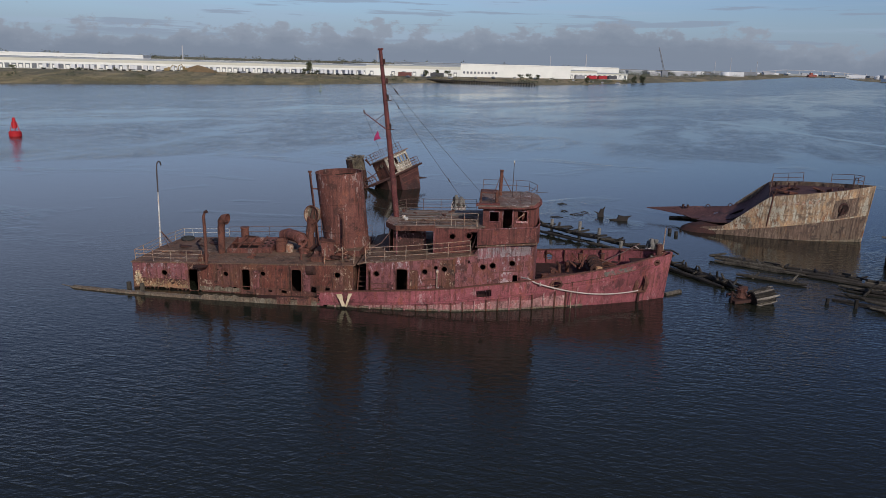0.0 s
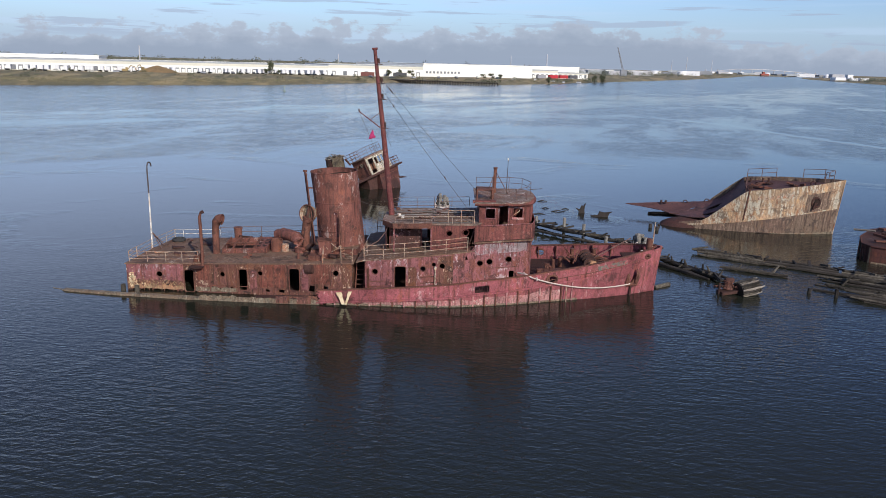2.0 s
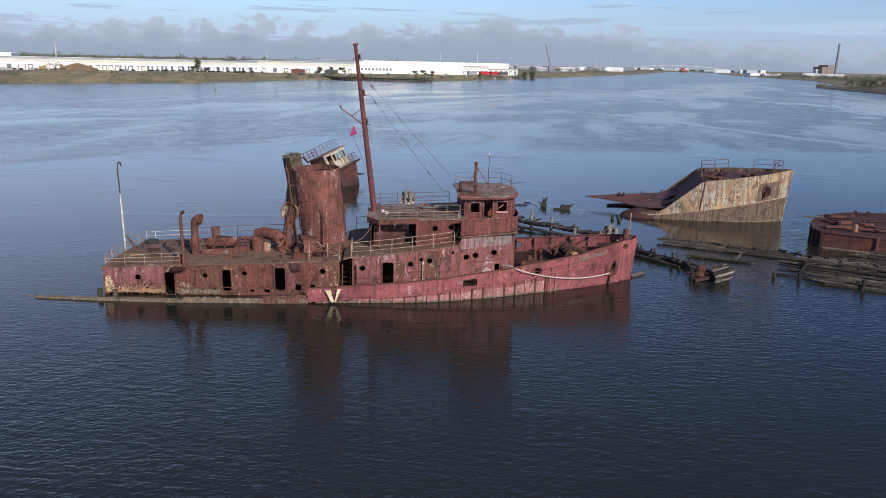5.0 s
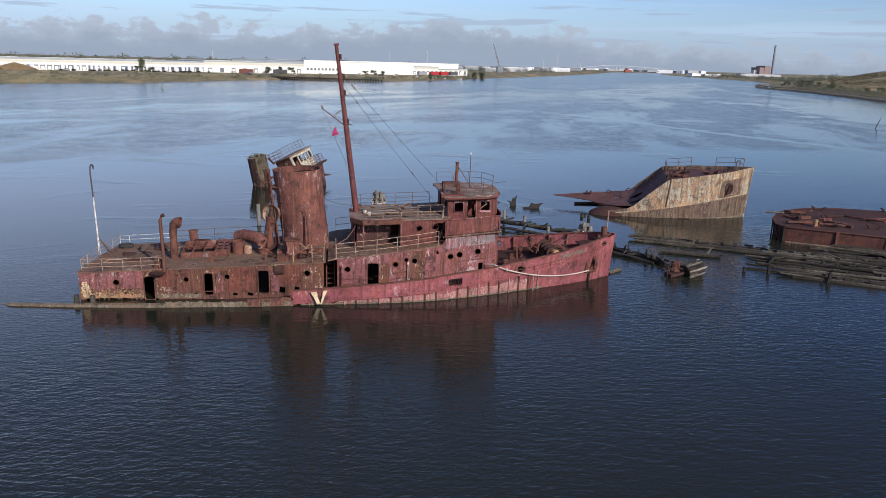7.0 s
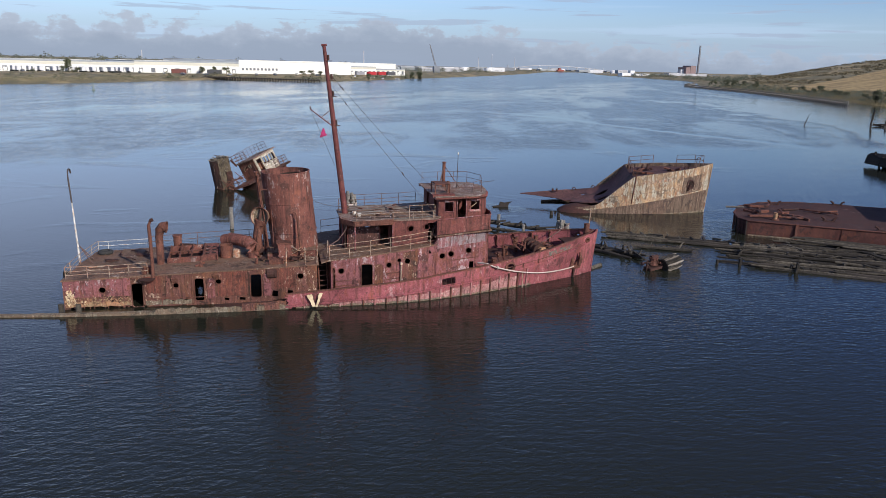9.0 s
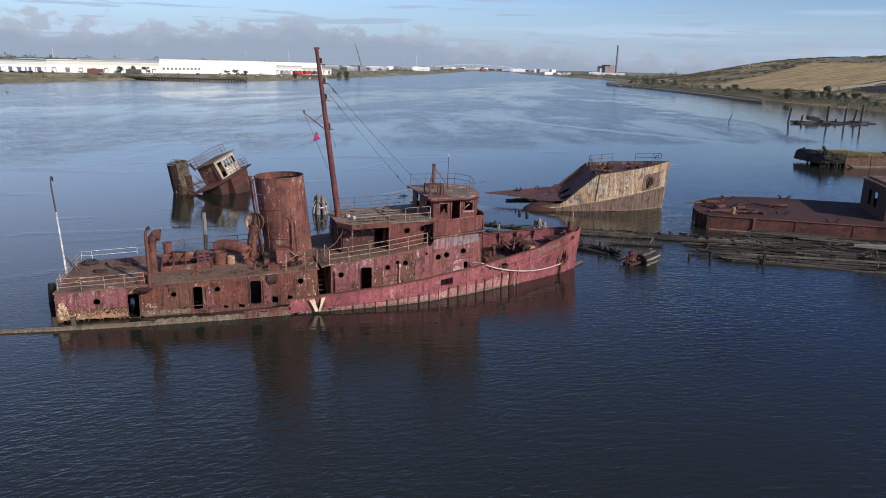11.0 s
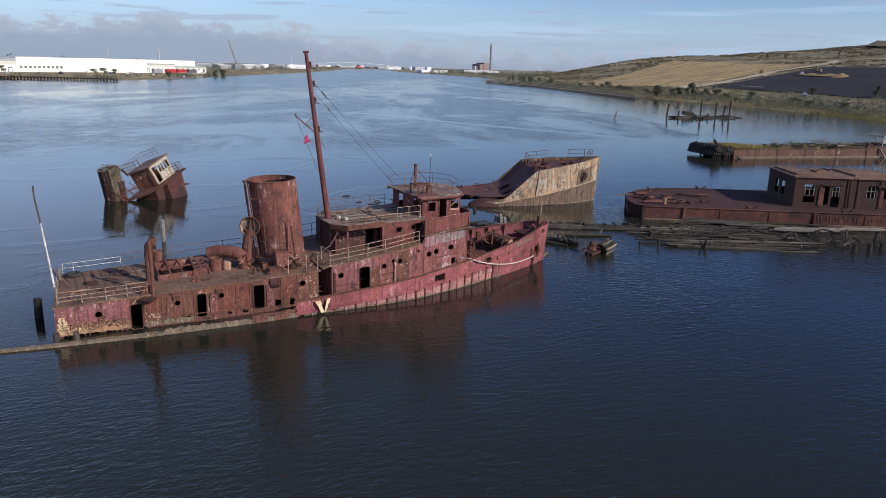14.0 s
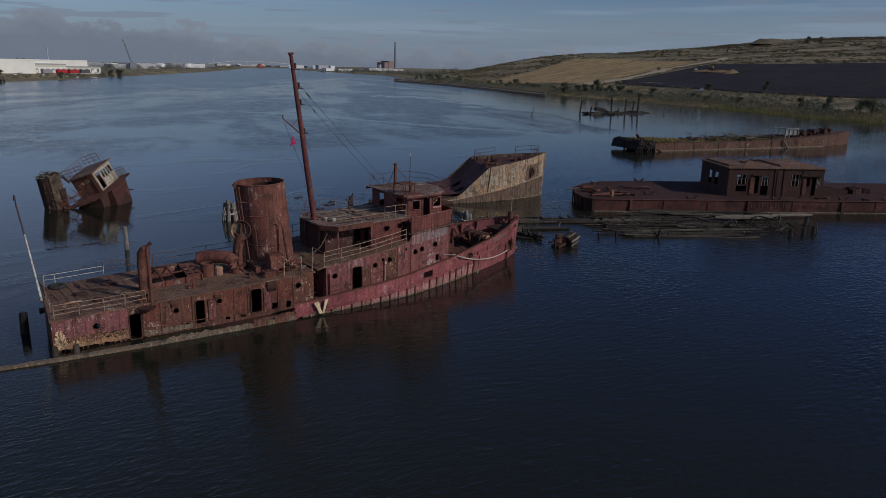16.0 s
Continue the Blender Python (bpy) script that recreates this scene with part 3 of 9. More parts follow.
def door_trim(parent, x0, x1, z0, z1, s=-1, mat=None):
    x, y, w, h = (x0 + x1) / 2, CY + s * house_w((x0 + x1) / 2), (x1 - x0) / 2 + 0.03, (z1 - z0) / 2 + 0.03
    z, r = (z0 + z1) / 2, 0.15
    loop = [(x + sx * (w - r) + r * math.cos(a), z + sz * (h - r) + r * math.sin(a)) for sx, sz, a0 in ((1, 1, 0), (-1, 1, 90), (-1, -1, 180), (1, -1, 270)) for a in (radians(a0), radians(a0 + 45), radians(a0 + 90))]
    bm = B()
    tube(bm, [(u, y + s * 0.02, v) for u, v in loop + loop[:1]], 0.035, 5)
    part("door_frame", bm, mat or M_RUST, parent)


def leaf(parent, x0, x1, z0, z1, mat, s=-1, out=0.06):
    """A steel door leaf folded back flat on the wall, with its light and stiffener."""
    x, y, w, h, r = (x0 + x1) / 2, CY + s * house_w((x0 + x1) / 2), (x1 - x0) / 2, (z1 - z0) / 2, 0.12
    z = (z0 + z1) / 2
    loop = [(x + sx * (w - r) + r * math.cos(a), z + sz * (h - r) + r * math.sin(a)) for sx, sz, a0 in ((1, 1, 0), (-1, 1, 90), (-1, -1, 180), (1, -1, 270)) for a in (radians(a0), radians(a0 + 45), radians(a0 + 90))]
    bm = loft(B(), [[(u, y + s * (out - 0.04), v) for u, v in loop], [(u, y + s * out, v) for u, v in loop]])
    d = part("door", bm, mat, parent, "rusted steel door folded back on the wall")
    bm = ring(B(), (x, y + s * (out + 0.01), z + h * 0.45), (0, 1, 0), min(0.17, w * 0.6), 0.03, 16, 5)
    part("door_light", bm, M_RUST, d)
    bm = B()
    tube(bm, [(u * 0.9 + x * 0.1, y + s * (out + 0.01), v * 0.94 + z * 0.06) for u, v in loop + loop[:1]], 0.02, 4)
    part("door_stiffener", bm, M_RUST, d)


A_PORTS = ((-17.53, 1.28, 0.2), (-12.79, 1.45, 0.17), (-9.97, 1.63, 0.17), (-4.37, 1.87, 0.2))
A_DOORS = ((-15.65, -14.98, 0.02, 1.66), (-11.55, -10.97, 0.3, 1.88), (-7.8, -7.08, 0.42, 2.08))
bm = ribbon(B(), house_line(-20.0, -3.2, 36, 0.06), lambda x, y: -0.8, lambda x, y: top_z(x), 0.07)
aft = part("after_house", bm, M_AFT, tug, "rust-streaked after deckhouse with dark portholes and doorways")
c = B()
ports(c, A_PORTS)
ports(c, ((-16, 1.3, 0.18), (-12, 1.45, 0.18)), 1)
doors(c, A_DOORS)
doors(c, ((-7.9, -6.7, 0.3, 2.05),), 1)
for x0, x1, z0, z1 in ((-16.15, -15.95, 0.75, 0.9), (-9.6, -9.3, 0.25, 0.42), (-8.6, -8.2, 0.22, 0.45), (-6.35, -5.95, 0.42, 0.85), (-5.3, -4.95, 0.4, 0.85)):
    box(c, ((x0 + x1) / 2, CY - house_w(x0), (z0 + z1) / 2), (x1 - x0, 0.6, z1 - z0), (0, 8, 0))
for k in range(16):
    x = -19.5 + k * 0.31
    box(c, (x, CY - house_w(x), -0.02 + 0.1 * R.random()), (0.12 + 0.25 * R.random(), 0.5, 0.18), (0, R.uniform(-20, 20), 0))
for x, z, a in ((-13.2, 0.32, 0.22), (-12.2, 0.28, 0.3), (-8.7, 0.62, 0.16), (-5.6, 1.2, 0.08), (-9.2, 1.75, 0.07), (-13.4, 1.75, 0.06), (-18.6, 0.42, 0.12), (-16.9, 0.5, 0.1)):
    y = CY - house_w(x)
    loop = [(x + a * R.uniform(0.6, 1.4) * math.cos(q), z + a * 0.6 * R.uniform(0.5, 1.4) * math.sin(q)) for q in (i * math.tau / 9 for i in range(9))]
    loft(c, [[(u, y + d, v) for u, v in loop] for d in (-0.3, 0.3)])
cut(aft, c)
for x, z, r in A_PORTS:
    y = CY - house_w(x)
    part("porthole_rim", ring(B(), (x, y - 0.015, z), (0, 1, 0), r + 0.025, 0.03, 18, 5), M_RUST, aft)
for x, z in ((-12.85, 1.85), (-10.1, 2.0)):
    bm = box(B(), (x, CY - house_w(x) - 0.1, z), (0.42, 0.06, 0.34), (25, 0, 0))
    part("porthole_cover", bm, M_AFT, aft)
for d in A_DOORS:
    door_trim(aft, *d)
leaf(aft, -10.75, -10.2, 0.38, 1.9, M_HOUSE)
leaf(aft, -6.95, -6.35, 0.5, 2.1, M_HOUSE)
# painted fields left on the wall: a redder after end, thin plates set 6 mm proud
def field(x0, x1, z0f, z1f, mat, name="paint_field", off=0.008, s=-1, n=14, rag=0.1):
    bm = B()
    xs = steps(x0, x1, n)
    loft(bm, [[(x, CY + s * (house_w(x) + off), z0f(x) + rag * noise.noise((x * 2.1, 3, z0f(x)))), (x, CY + s * (house_w(x) + off), z1f(x))] for x in xs], closed=False)
    ob = part(name, bm, mat, aft)
    return ob


f = field(-19.95, -15.72, lambda x: 0.82, lambda x: top_z(x) - 0.02, M_HOUSE)
c = B()
ports(c, ((-17.53, 1.28, 0.2),), -1, 0.3)
cut(f, c)
field(-19.9, -15.75, lambda x: 0.14, lambda x: 0.44 + 0.2 * noise.noise((x * 3, 0, 0)) + 0.12 * noise.noise((x * 9, 0, 3)), M_YELLOW, rag=0.12, n=60)
M_PRIMERPALE = plain("pale_undercoat", (0.46, 0.36, 0.34), (0.34, 0.25, 0.235), 5, 0.85, 0.3)
M_CREAM = rusty("peeled_cream", (0.66, 0.53, 0.34), (0.42, 0.28, 0.16), (0.17, 0.09, 0.06), 0.45, 0.3, 2.2)


def flakes(spots, mat, off, seed):
    """Paint left on the after wall in many small ragged islands."""
    r, bm = random.Random(seed), B()
    for x, z, a in spots(r):
        if math.hypot(x + 17.53, z - 1.28) < 0.3:
            continue
        n_ = r.randint(6, 9)
        loop = [(x + a * r.uniform(0.4, 1.3) * math.cos(q), z + a * r.uniform(0.5, 1.5) * math.sin(q)) for q in (i * math.tau / n_ for i in range(n_))]
        bm.faces.new([bm.verts.new((u, CY - house_w(u) - off, v)) for u, v in loop])
    bmesh.ops.recalc_face_normals(bm, faces=bm.faces[:])
    return tagged(part("flaked_paint", bm, mat, aft), kind="stuff")


flakes(lambda r: [(min(max(r.gauss(-19.6, 0.14), -19.9), -19.2), r.gauss(0.85, 0.26), r.uniform(0.02, 0.09)) for _ in range(60)] + [(r.uniform(-19.9, -18.5), r.uniform(0.3, 0.55), r.uniform(0.02, 0.08)) for _ in range(26)], M_CREAM, 0.014, 3)
flakes(lambda r: [(r.uniform(-19.9, -15.8), 0.45 + abs(r.gauss(0, 0.2)), r.uniform(0.015, 0.07)) for _ in range(150)], M_YELLOW, 0.011, 5)
flakes(lambda r: [(r.uniform(-19.8, -15.9), r.uniform(1.0, 1.95), r.uniform(0.01, 0.03)) for _ in range(34)], M_PRIMERPALE, 0.012, 6)
field(-14.9, -11.7, lambda x: 0.1, lambda x: 0.42 + 0.15 * noise.noise((x * 2.5, 0, 7)), M_SCUM, rag=0.05, n=24)
for x in (-14.85, -13.75, -11.75, -9.0, -8.05, -5.9, -4.75):
    bm = box(B(), (x, CY - house_w(x) - 0.02, (0.1 + top_z(x)) / 2), (0.06, 0.05, top_z(x) - 0.15))
    part("wall_strap", bm, M_RUST, aft)
bm = B()
loft(bm, [[(x, CY - house_w(x) - a, z) for a, z in ((0.0, 0.55), (0.04, 0.55), (0.04, 0.6), (0.0, 0.6))] for x in steps(-14.9, -8.1, 10)])
part("wall_seam", bm, M_RUST, aft)
bm = strip(B(), steps(-20.08, -3.05, 26), lambda x: CY - house_w(x) - 0.07, lambda x: CY + house_w(x) + 0.07, lambda x, y: top_z(x) + 0.06 - 0.009 * (y - CY) ** 2 * 0.6 + 0.05, 0.08)
for v in bm.verts:
    v.co.x = stern_skew(v.co.x, v.co.y)
part("after_deck", bm, M_DECK, tug, "rust-brown deck over the after house")
# unseen dark partitions added so that the inside is dark and split
for x in (-13.9, -8.9):
    part("bulkhead", box(B(), (x, CY, 0.9), (0.06, 7.6, 2.4)), M_INNER, tug)

# forward house
F_PORTS = ((-1.5, 2.14, 0.19), (1.97, 2.42, 0.18), (3.37, 2.62, 0.19), (6.1, 2.78, 0.2), (6.8, 2.88, 0.2), (8.2, 3.08, 0.2))
bm = ribbon(B(), house_line(-2.25, 9.75, 30, 0.0, 0.35), lambda x, y: 0.0, lambda x, y: top_z(x) + (0.52 if x > 5.55 else 0), 0.07)
fore = part("forward_house", bm, M_HOUSE, tug, "pink-red forward deckhouse with flaking grey primer")
c = B()
ports(c, F_PORTS)
ports(c, ((2.2, 2.45, 0.19), (7, 2.9, 0.2)), 1)
doors(c, ((-0.05, 0.72, 0.6, 2.58),))
doors(c, ((0.3, 1.1, 0.6, 2.5),), 1)
box(c, (8.45, CY - house_w(8.4), 1.95), (0.34, 0.6, 0.5))
tube(c, [(2.75, CY - house_w(2.7) - 0.4, 2.72), (2.75, CY - house_w(2.7) + 0.4, 2.72)], [0.15, 0.15], 7)
for x, z, h in ((5.1, 3.05, 0.32),):
    loft(c, [[(x - 0.12, CY - house_w(x) + d, z), (x + 0.12, CY - house_w(x) + d, z), (x, CY - house_w(x) + d, z + h)] for d in (-0.4, 0.4)])
cut(fore, c)
for x, z, r in F_PORTS:
    part("porthole_rim", ring(B(), (x, CY - house_w(x) - 0.015, z), (0, 1, 0), r + 0.025, 0.03, 18, 5), M_RUST, fore)
door_trim(fore, -0.05, 0.72, 0.6, 2.58)
leaf(fore, 0.9, 1.5, 0.75, 2.55, M_AFT)
leaf(fore, -2.05, -1.95, 0.8, 2.4, M_HOUSE)


def ffield(x0, x1, z0, z1, mat, off=0.008, n=10, rag=0.06):
    bm = B()
    xs = steps(x0, x1, n)
    loft(bm, [[(x, CY - house_w(x) - off, z0(x) + rag * noise.noise((x * 2.3, 9, z0(x)))), (x, CY - house_w(x) - off, z1(x) + rag * noise.noise((x * 2.9, 4, z1(x))))] for x in xs], closed=False)
    return part("paint_field", bm, mat, fore)


f = ffield(3.0, 4.15, lambda x: 0.95, lambda x: top_z(x) - 0.1, M_AFT)
c = B()
ports(c, ((3.37, 2.62, 0.19),), -1, 0.2)
cut(f, c)
for x0, x1, z in ((-1.95, -0.75, 1.35), (-1.95, -0.75, 0.98), (1.75, 2.8, 1.75), (1.75, 2.8, 1.3), (6.6, 9.0, 2.35)):
    bm = B()
    loft(bm, [[(x, CY - house_w(x) - a, z + (x - x0) * 0.08 + b) for a, b in ((0, 0), (0.05, 0), (0.05, 0.045), (0, 0.045))] for x in steps(x0, x1, 5)])
    part("wall_bar", bm, M_RUST, fore)
for x in (-2.2, 1.62, 2.98, 4.2, 5.62, 9.72):
    bm = box(B(), (x, CY - house_w(x) - 0.015, (0.6 + top_z(x)) / 2), (0.07, 0.05, top_z(x) - 0.7))
    part("wall_strap", bm, M_HOUSE, fore)
# bare grey primer under the bridge wing, and deep rust panels on the after wall
M_PRIMER = rusty("flaked_grey_primer", (0.29, 0.225, 0.23), (0.22, 0.09, 0.095), (0.12, 0.06, 0.06), 0.5, 0.5, 1.6, (0.40, 0.34, 0.34), 0.6)
M_DEEP = rusty("deep_red_rust", (0.155, 0.052, 0.038), (0.115, 0.042, 0.030), (0.055, 0.026, 0.022), 0.5, 0.6, 1.2, (0.36, 0.24, 0.18), 0.6)
f = ffield(5.7, 9.6, lambda x: top_z(x) - 0.28, lambda x: top_z(x) + 0.46, M_PRIMER, 0.01, 14, 0.05)
c = B()
ports(c, ((6.8, 2.88, 0.2), (6.1, 2.78, 0.2), (8.2, 3.08, 0.2)), -1, 0.2)
cut(f, c)
for x0, x1, z0, z1 in ((-10.05, -8.05, 0.62, 2.3), (-6.2, -4.8, 1.0, 2.5), (-14.85, -13.8, 0.95, 2.15)):
    f = field(x0, x1, lambda x: z0, lambda x: z1 + 0.02 * (x - x0), M_DEEP, rag=0.05)
    c = B()
    ports(c, A_PORTS, -1, 0.3)
    cut(f, c)
# a white fire main standing on the wall
bm = tube(B(), [(2.85, CY - house_w(2.85) - 0.14, 1.1), (2.87, CY - house_w(2.85) - 0.14, 2.45)], 0.045, 7)
fm = part("standpipe", bm, M_RAIL, tug, "pale flaked standpipe")
part("valve_head", tube(B(), [(2.87, CY - house_w(2.85) - 0.14, 2.42), (2.87, CY - house_w(2.85) - 0.14, 2.62)], [0.1, 0.07], 8), M_WHITE, fm)
# boat deck over the forward house
bm = strip(B(), steps(-2.9, 5.7, 16), lambda x: CY - house_w(x) - 0.06, lambda x: CY + house_w(x) + 0.06, lambda x, y: top_z(x) + 0.07, 0.08)
part("boat_deck", bm, M_DECK, tug)
# steep steps in the gap between the houses
bm = B()
for k in range(7):
    box(bm, (-2.72, 0.2 + k * 0.16, 0.55 + k * 0.33), (0.6, 0.2, 0.05))
st = part("steps", bm, M_RUSTDARK, tug)
for x in (-3.02, -2.42):
    part("stringer", tube(B(), [(x, 0.05, 0.4), (x, 1.25, 2.75)], 0.05, 6), M_RUST, st)
# dark sheet added across the gap, standing in for its shade
part("bulkhead", box(B(), (-2.65, 2.0, 1.5), (1.2, 0.06, 2.6)), M_INNER, tug)


def railing(parent, pts, h, heights, posts, r=0.022, mat=None, lean=0.0, name="railing"):
    """Posts and bars along a line of deck points; posts: how many spaces a metre."""
    mat = mat or M_RAIL
    pts = [Vector(p) for p in pts]
    first = None
    along = []
    for a, b in zip(pts, pts[1:]):
        n = max(1, round((b - a).length * posts))
        along += [a.lerp(b, i / n) for i in range(n)]
    along.append(pts[-1])
    host = None
    for k, f in enumerate(heights):
        bm = tube(B(), [p + Vector((0, 0, h * f)) + Vector([0.025 * R.uniform(-1, 1) for _ in range(3)]) for p in along], r, 5)
        ob = part("rail_bar" if host else name, bm, mat, host or parent)
        host = host or ob
    for p in along:
        q = p + Vector((R.uniform(-0.03, 0.03), R.uniform(-0.03, 0.03), h))
        part("rail_post", tube(B(), [p, q], r * 1.15, 5), mat, host)
    return host


edge = [(x, CY - house_w(x) + 0.05, top_z(x) + 0.06) for x in (-2.3, -0.9, 0.6, 2.1, 3.6, 5.15)]
railing(tug, edge, 1.05, (1, 0.66, 0.33), 0.7, 0.024)
railing(tug, [(-2.3, CY - 4.4, top_z(-2.3) + 0.06), (-2.3, CY - 2.6, top_z(-2.3) + 0.06)], 1.0, (1, 0.6, 0.3), 0.6, 0.024)
railing(tug, [(x, CY + house_w(x) - 0.05, top_z(x) + 0.06) for x in (-2.3, 1, 5.2)], 1.05, (1, 0.5), 0.5, 0.02, M_RAILDARK)
# stern rails over the after house
railing(tug, [(-14.55, CY - 3.95, 2.27), (-17, CY - 3.85, 2.17), (-19.75, CY - 3.75, 2.09), (-19.75, CY - 2.4, 2.1)], 0.82, (1, 0.66, 0.33), 0.62, 0.024)
railing(tug, [(-19.75, CY - 2.4, 2.1), (-19.65, CY, 2.1), (-19.4, CY + 2.4, 2.1), (-19.2, CY + 3.75, 2.1)], 0.8, (1, 0.62, 0.3), 0.6, 0.02, M_RAIL)
railing(tug, [(-19.2, CY + 3.75, 2.1), (-18.5, CY + 3.85, 2.1), (-15.4, CY + 3.9, 2.2)], 0.75, (1, 0.55), 0.4, 0.017, M_WHITE)
railing(tug, [(-15.4, CY + 3.9, 2.2), (-12, CY + 4.0, 2.35), (-8, CY + 4.1, 2.5), (-3.3, CY + 4.3, 2.7)], 0.95, (1, 0.55), 0.33, 0.02, M_RAILDARK)

# upper cabin
cab_w = curve((-1.2, 2.6), (2.6, 2.95), (2.7, 3.05), (5.8, 3.3))
def cab_top(x):
    return 5.36 + 0.035 * x


# recessed porch walls aft, flush walls forward
bm = ribbon(B(), [(-0.75, CY - 1.5), (2.45, CY - 1.5), (2.45, CY - 2.95), (3.9, CY - 3.02), (5.8, CY - 3.15), (5.8, CY + 3.15), (2.45, CY + 2.95), (2.45, CY + 1.5), (-0.75, CY + 1.5)], lambda x, y: top_z(x) + 0.05, lambda x, y: cab_top(x), 0.07)
cabin = part("upper_cabin", bm, M_UPPER, tug, "oxide-red upper cabin behind a porch")
c = B()
for x, z in ((3.8, 4.78), (5.0, 4.9)):
    tube(c, [(x, CY - 3.5, z), (x, CY - 2.6, z)], 0.19, 14)
tube(c, [(0.75, CY - 1.9, 4.75), (0.75, CY - 1.1, 4.75)], 0.19, 14)
box(c, (2.05, CY - 1.5, 4.2), (0.62, 0.5, 1.75))
box(c, (2.45, CY - 2.2, 4.25), (0.5, 0.6, 1.8))
box(c, (1.4, CY + 1.5, 4.2), (1.2, 0.5, 1.6))
box(c, (5.42, CY - 3.1, 4.55), (0.62, 0.5, 1.3))
cut(cabin, c)
for x, z, y in ((3.8, 4.78, -3.03), (5.0, 4.9, -3.1), (0.75, 4.75, -1.5)):
    part("porthole_rim", ring(B(), (x, CY + y - 0.02, z), (0, 1, 0), 0.21, 0.03, 16, 5), M_UPPER, cabin)
    bm = B()
    loft(bm, [[(x + 0.27 * math.cos(a), CY + y - d, z + 0.27 * math.sin(a) - 0.03 * d) for a in (radians(v) for v in range(10, 171, 20))] for d in (0.0, 0.16)], closed=False)
    part("rain_hood", bm, M_UPPER, cabin)
for x, z, a in ((-0.25, 4.15, 0.42), (0.15, 4.3, 0.3), (1.55, 4.55, 0.3)):
    bm = ring(B(), (x, CY - 1.53, z), (0, 1, 0), 0.02, 0.15, 10, 6, a + 0.6)
    part("paint_scab", bm, M_BOOT, cabin)
# blistered wall at the porch's back, the overhang's shade put into its dark colour
M_PORCH = rusty("blistered_porch_wall", (0.085, 0.038, 0.034), (0.06, 0.029, 0.025), (0.034, 0.02, 0.018), 0.5, 0.3, 1.4, (0.38, 0.26, 0.25), 0.585)
for s in (-1, 1):
    pp = part("porch_panel", box(B(), (0.5, CY + s * 1.52, 4.2), (2.3, 0.03, 2.3)), M_PORCH, cabin)
    c = B()
    tube(c, [(0.75, CY + s * 1.9, 4.75), (0.75, CY + s * 1.1, 4.75)], 0.19, 14)
    if s > 0:
        box(c, (1.4, CY + 1.5, 4.2), (1.2, 0.5, 1.6))
    cut(pp, c)
# corner posts of the porch
for x, y in ((-0.3, -2.75), (2.45, -2.98), (-1.05, -1.2), (-1.05, 1.2), (-0.3, 2.75), (2.45, 2.98)):
    part("porch_post", tube(B(), [(x, CY + y, top_z(x)), (x, CY + y, cab_top(x))], 0.06, 6), M_HOUSE, tug)
# dark after wall of the porch, its shade put into the colour
part("porch_wall", box(B(), (-0.95, CY + 0.2, 4.1), (0.06, 4.3, 2.35)), M_RUSTDARK, tug)
roofline = [(-1.25, CY - 1.7), (-0.35, CY - 2.95), (2.4, CY - 3.02), (5.8, CY - 3.22), (6.4, CY - 2.4), (6.4, CY + 2.4), (5.8, CY + 3.22), (2.4, CY + 3.02), (-0.35, CY + 2.95), (-1.25, CY + 1.7)]
bm = slab(B(), roofline, lambda x, y: cab_top(x) + 0.1 - 0.008 * (y - CY) ** 2, 0.1)
roof = part("cabin_roof", bm, M_ROOF, tug, "weathered grey-brown cabin roof")
bm = ribbon(B(), [(-1.25, CY - 1.7), (-0.35, CY - 2.97), (1.0, CY - 3.0), (2.5, CY - 3.05)], lambda x, y: cab_top(x) - 0.32, lambda x, y: cab_top(x) + 0.05, 0.05, closed=False)
part("fascia", bm, M_RUST, roof)
railing(tug, [(-1.1, CY + 1.6, cab_top(-1)), (-0.3, CY + 2.8, cab_top(0)), (2.5, CY + 2.9, cab_top(2.5)), (5.3, CY + 3.0, cab_top(5.3))], 0.95, (1, 0.6, 0.3), 0.8, 0.018, M_RAILDARK)
railing(tug, [(-0.2, CY - 2.8, cab_top(0)), (2.5, CY - 2.9, cab_top(2.5)), (5.5, CY - 3.05, cab_top(5.5))], 0.55, (1,), 0.6, 0.02, M_RAIL)
railing(tug, [(3.7, CY - 2.95, cab_top(4) + 0.05), (5.6, CY - 3.05, cab_top(5.6) + 0.05)], 0.95, (1, 0.5), 1.0, 0.022, M_RAIL)
for x, y in ((-0.4, 2.0), (-0.1, -0.4), (0.2, -1.2)):
    part("roof_fitting", tube(B(), [(x, CY + y, cab_top(x)), (x, CY + y, cab_top(x) + 0.3)], [0.12, 0.15], 9), M_WHITE if y < 0 else M_RUST, roof)

# wheelhouse with its bridge wings
bm = ribbon(B(), [(5.62, CY - 3.72), (6.6, CY - 3.74), (8.2, CY - 3.66), (9.8, CY - 3.55)], lambda x, y: top_z(x) + 0.72, lambda x, y: 5.52 + 0.075 * (x - 5.6), 0.05, closed=False)
wing = part("bridge_wing", bm, M_UPPER, tug, "solid rust-red wing bulwark below the wheelhouse")
bm = ribbon(B(), [(9.8, CY - 3.55), (10.12, CY - 2.2), (10.2, CY), (10.05, CY + 2.2), (9.75, CY + 3.38)], lambda x, y: top_z(x) + 0.42, lambda x, y: 5.85, 0.05, closed=False)
part("bridge_front", bm, M_UPPER, tug)
bm = ribbon(B(), [(9.75, CY + 3.38), (8.2, CY + 3.46), (6.6, CY + 3.5), (5.62, CY + 3.45)], lambda x, y: top_z(x) + 0.42, lambda x, y: 5.52 + 0.075 * (x - 5.6), 0.05, closed=False)
part("bridge_wing", bm, M_UPPER, tug)
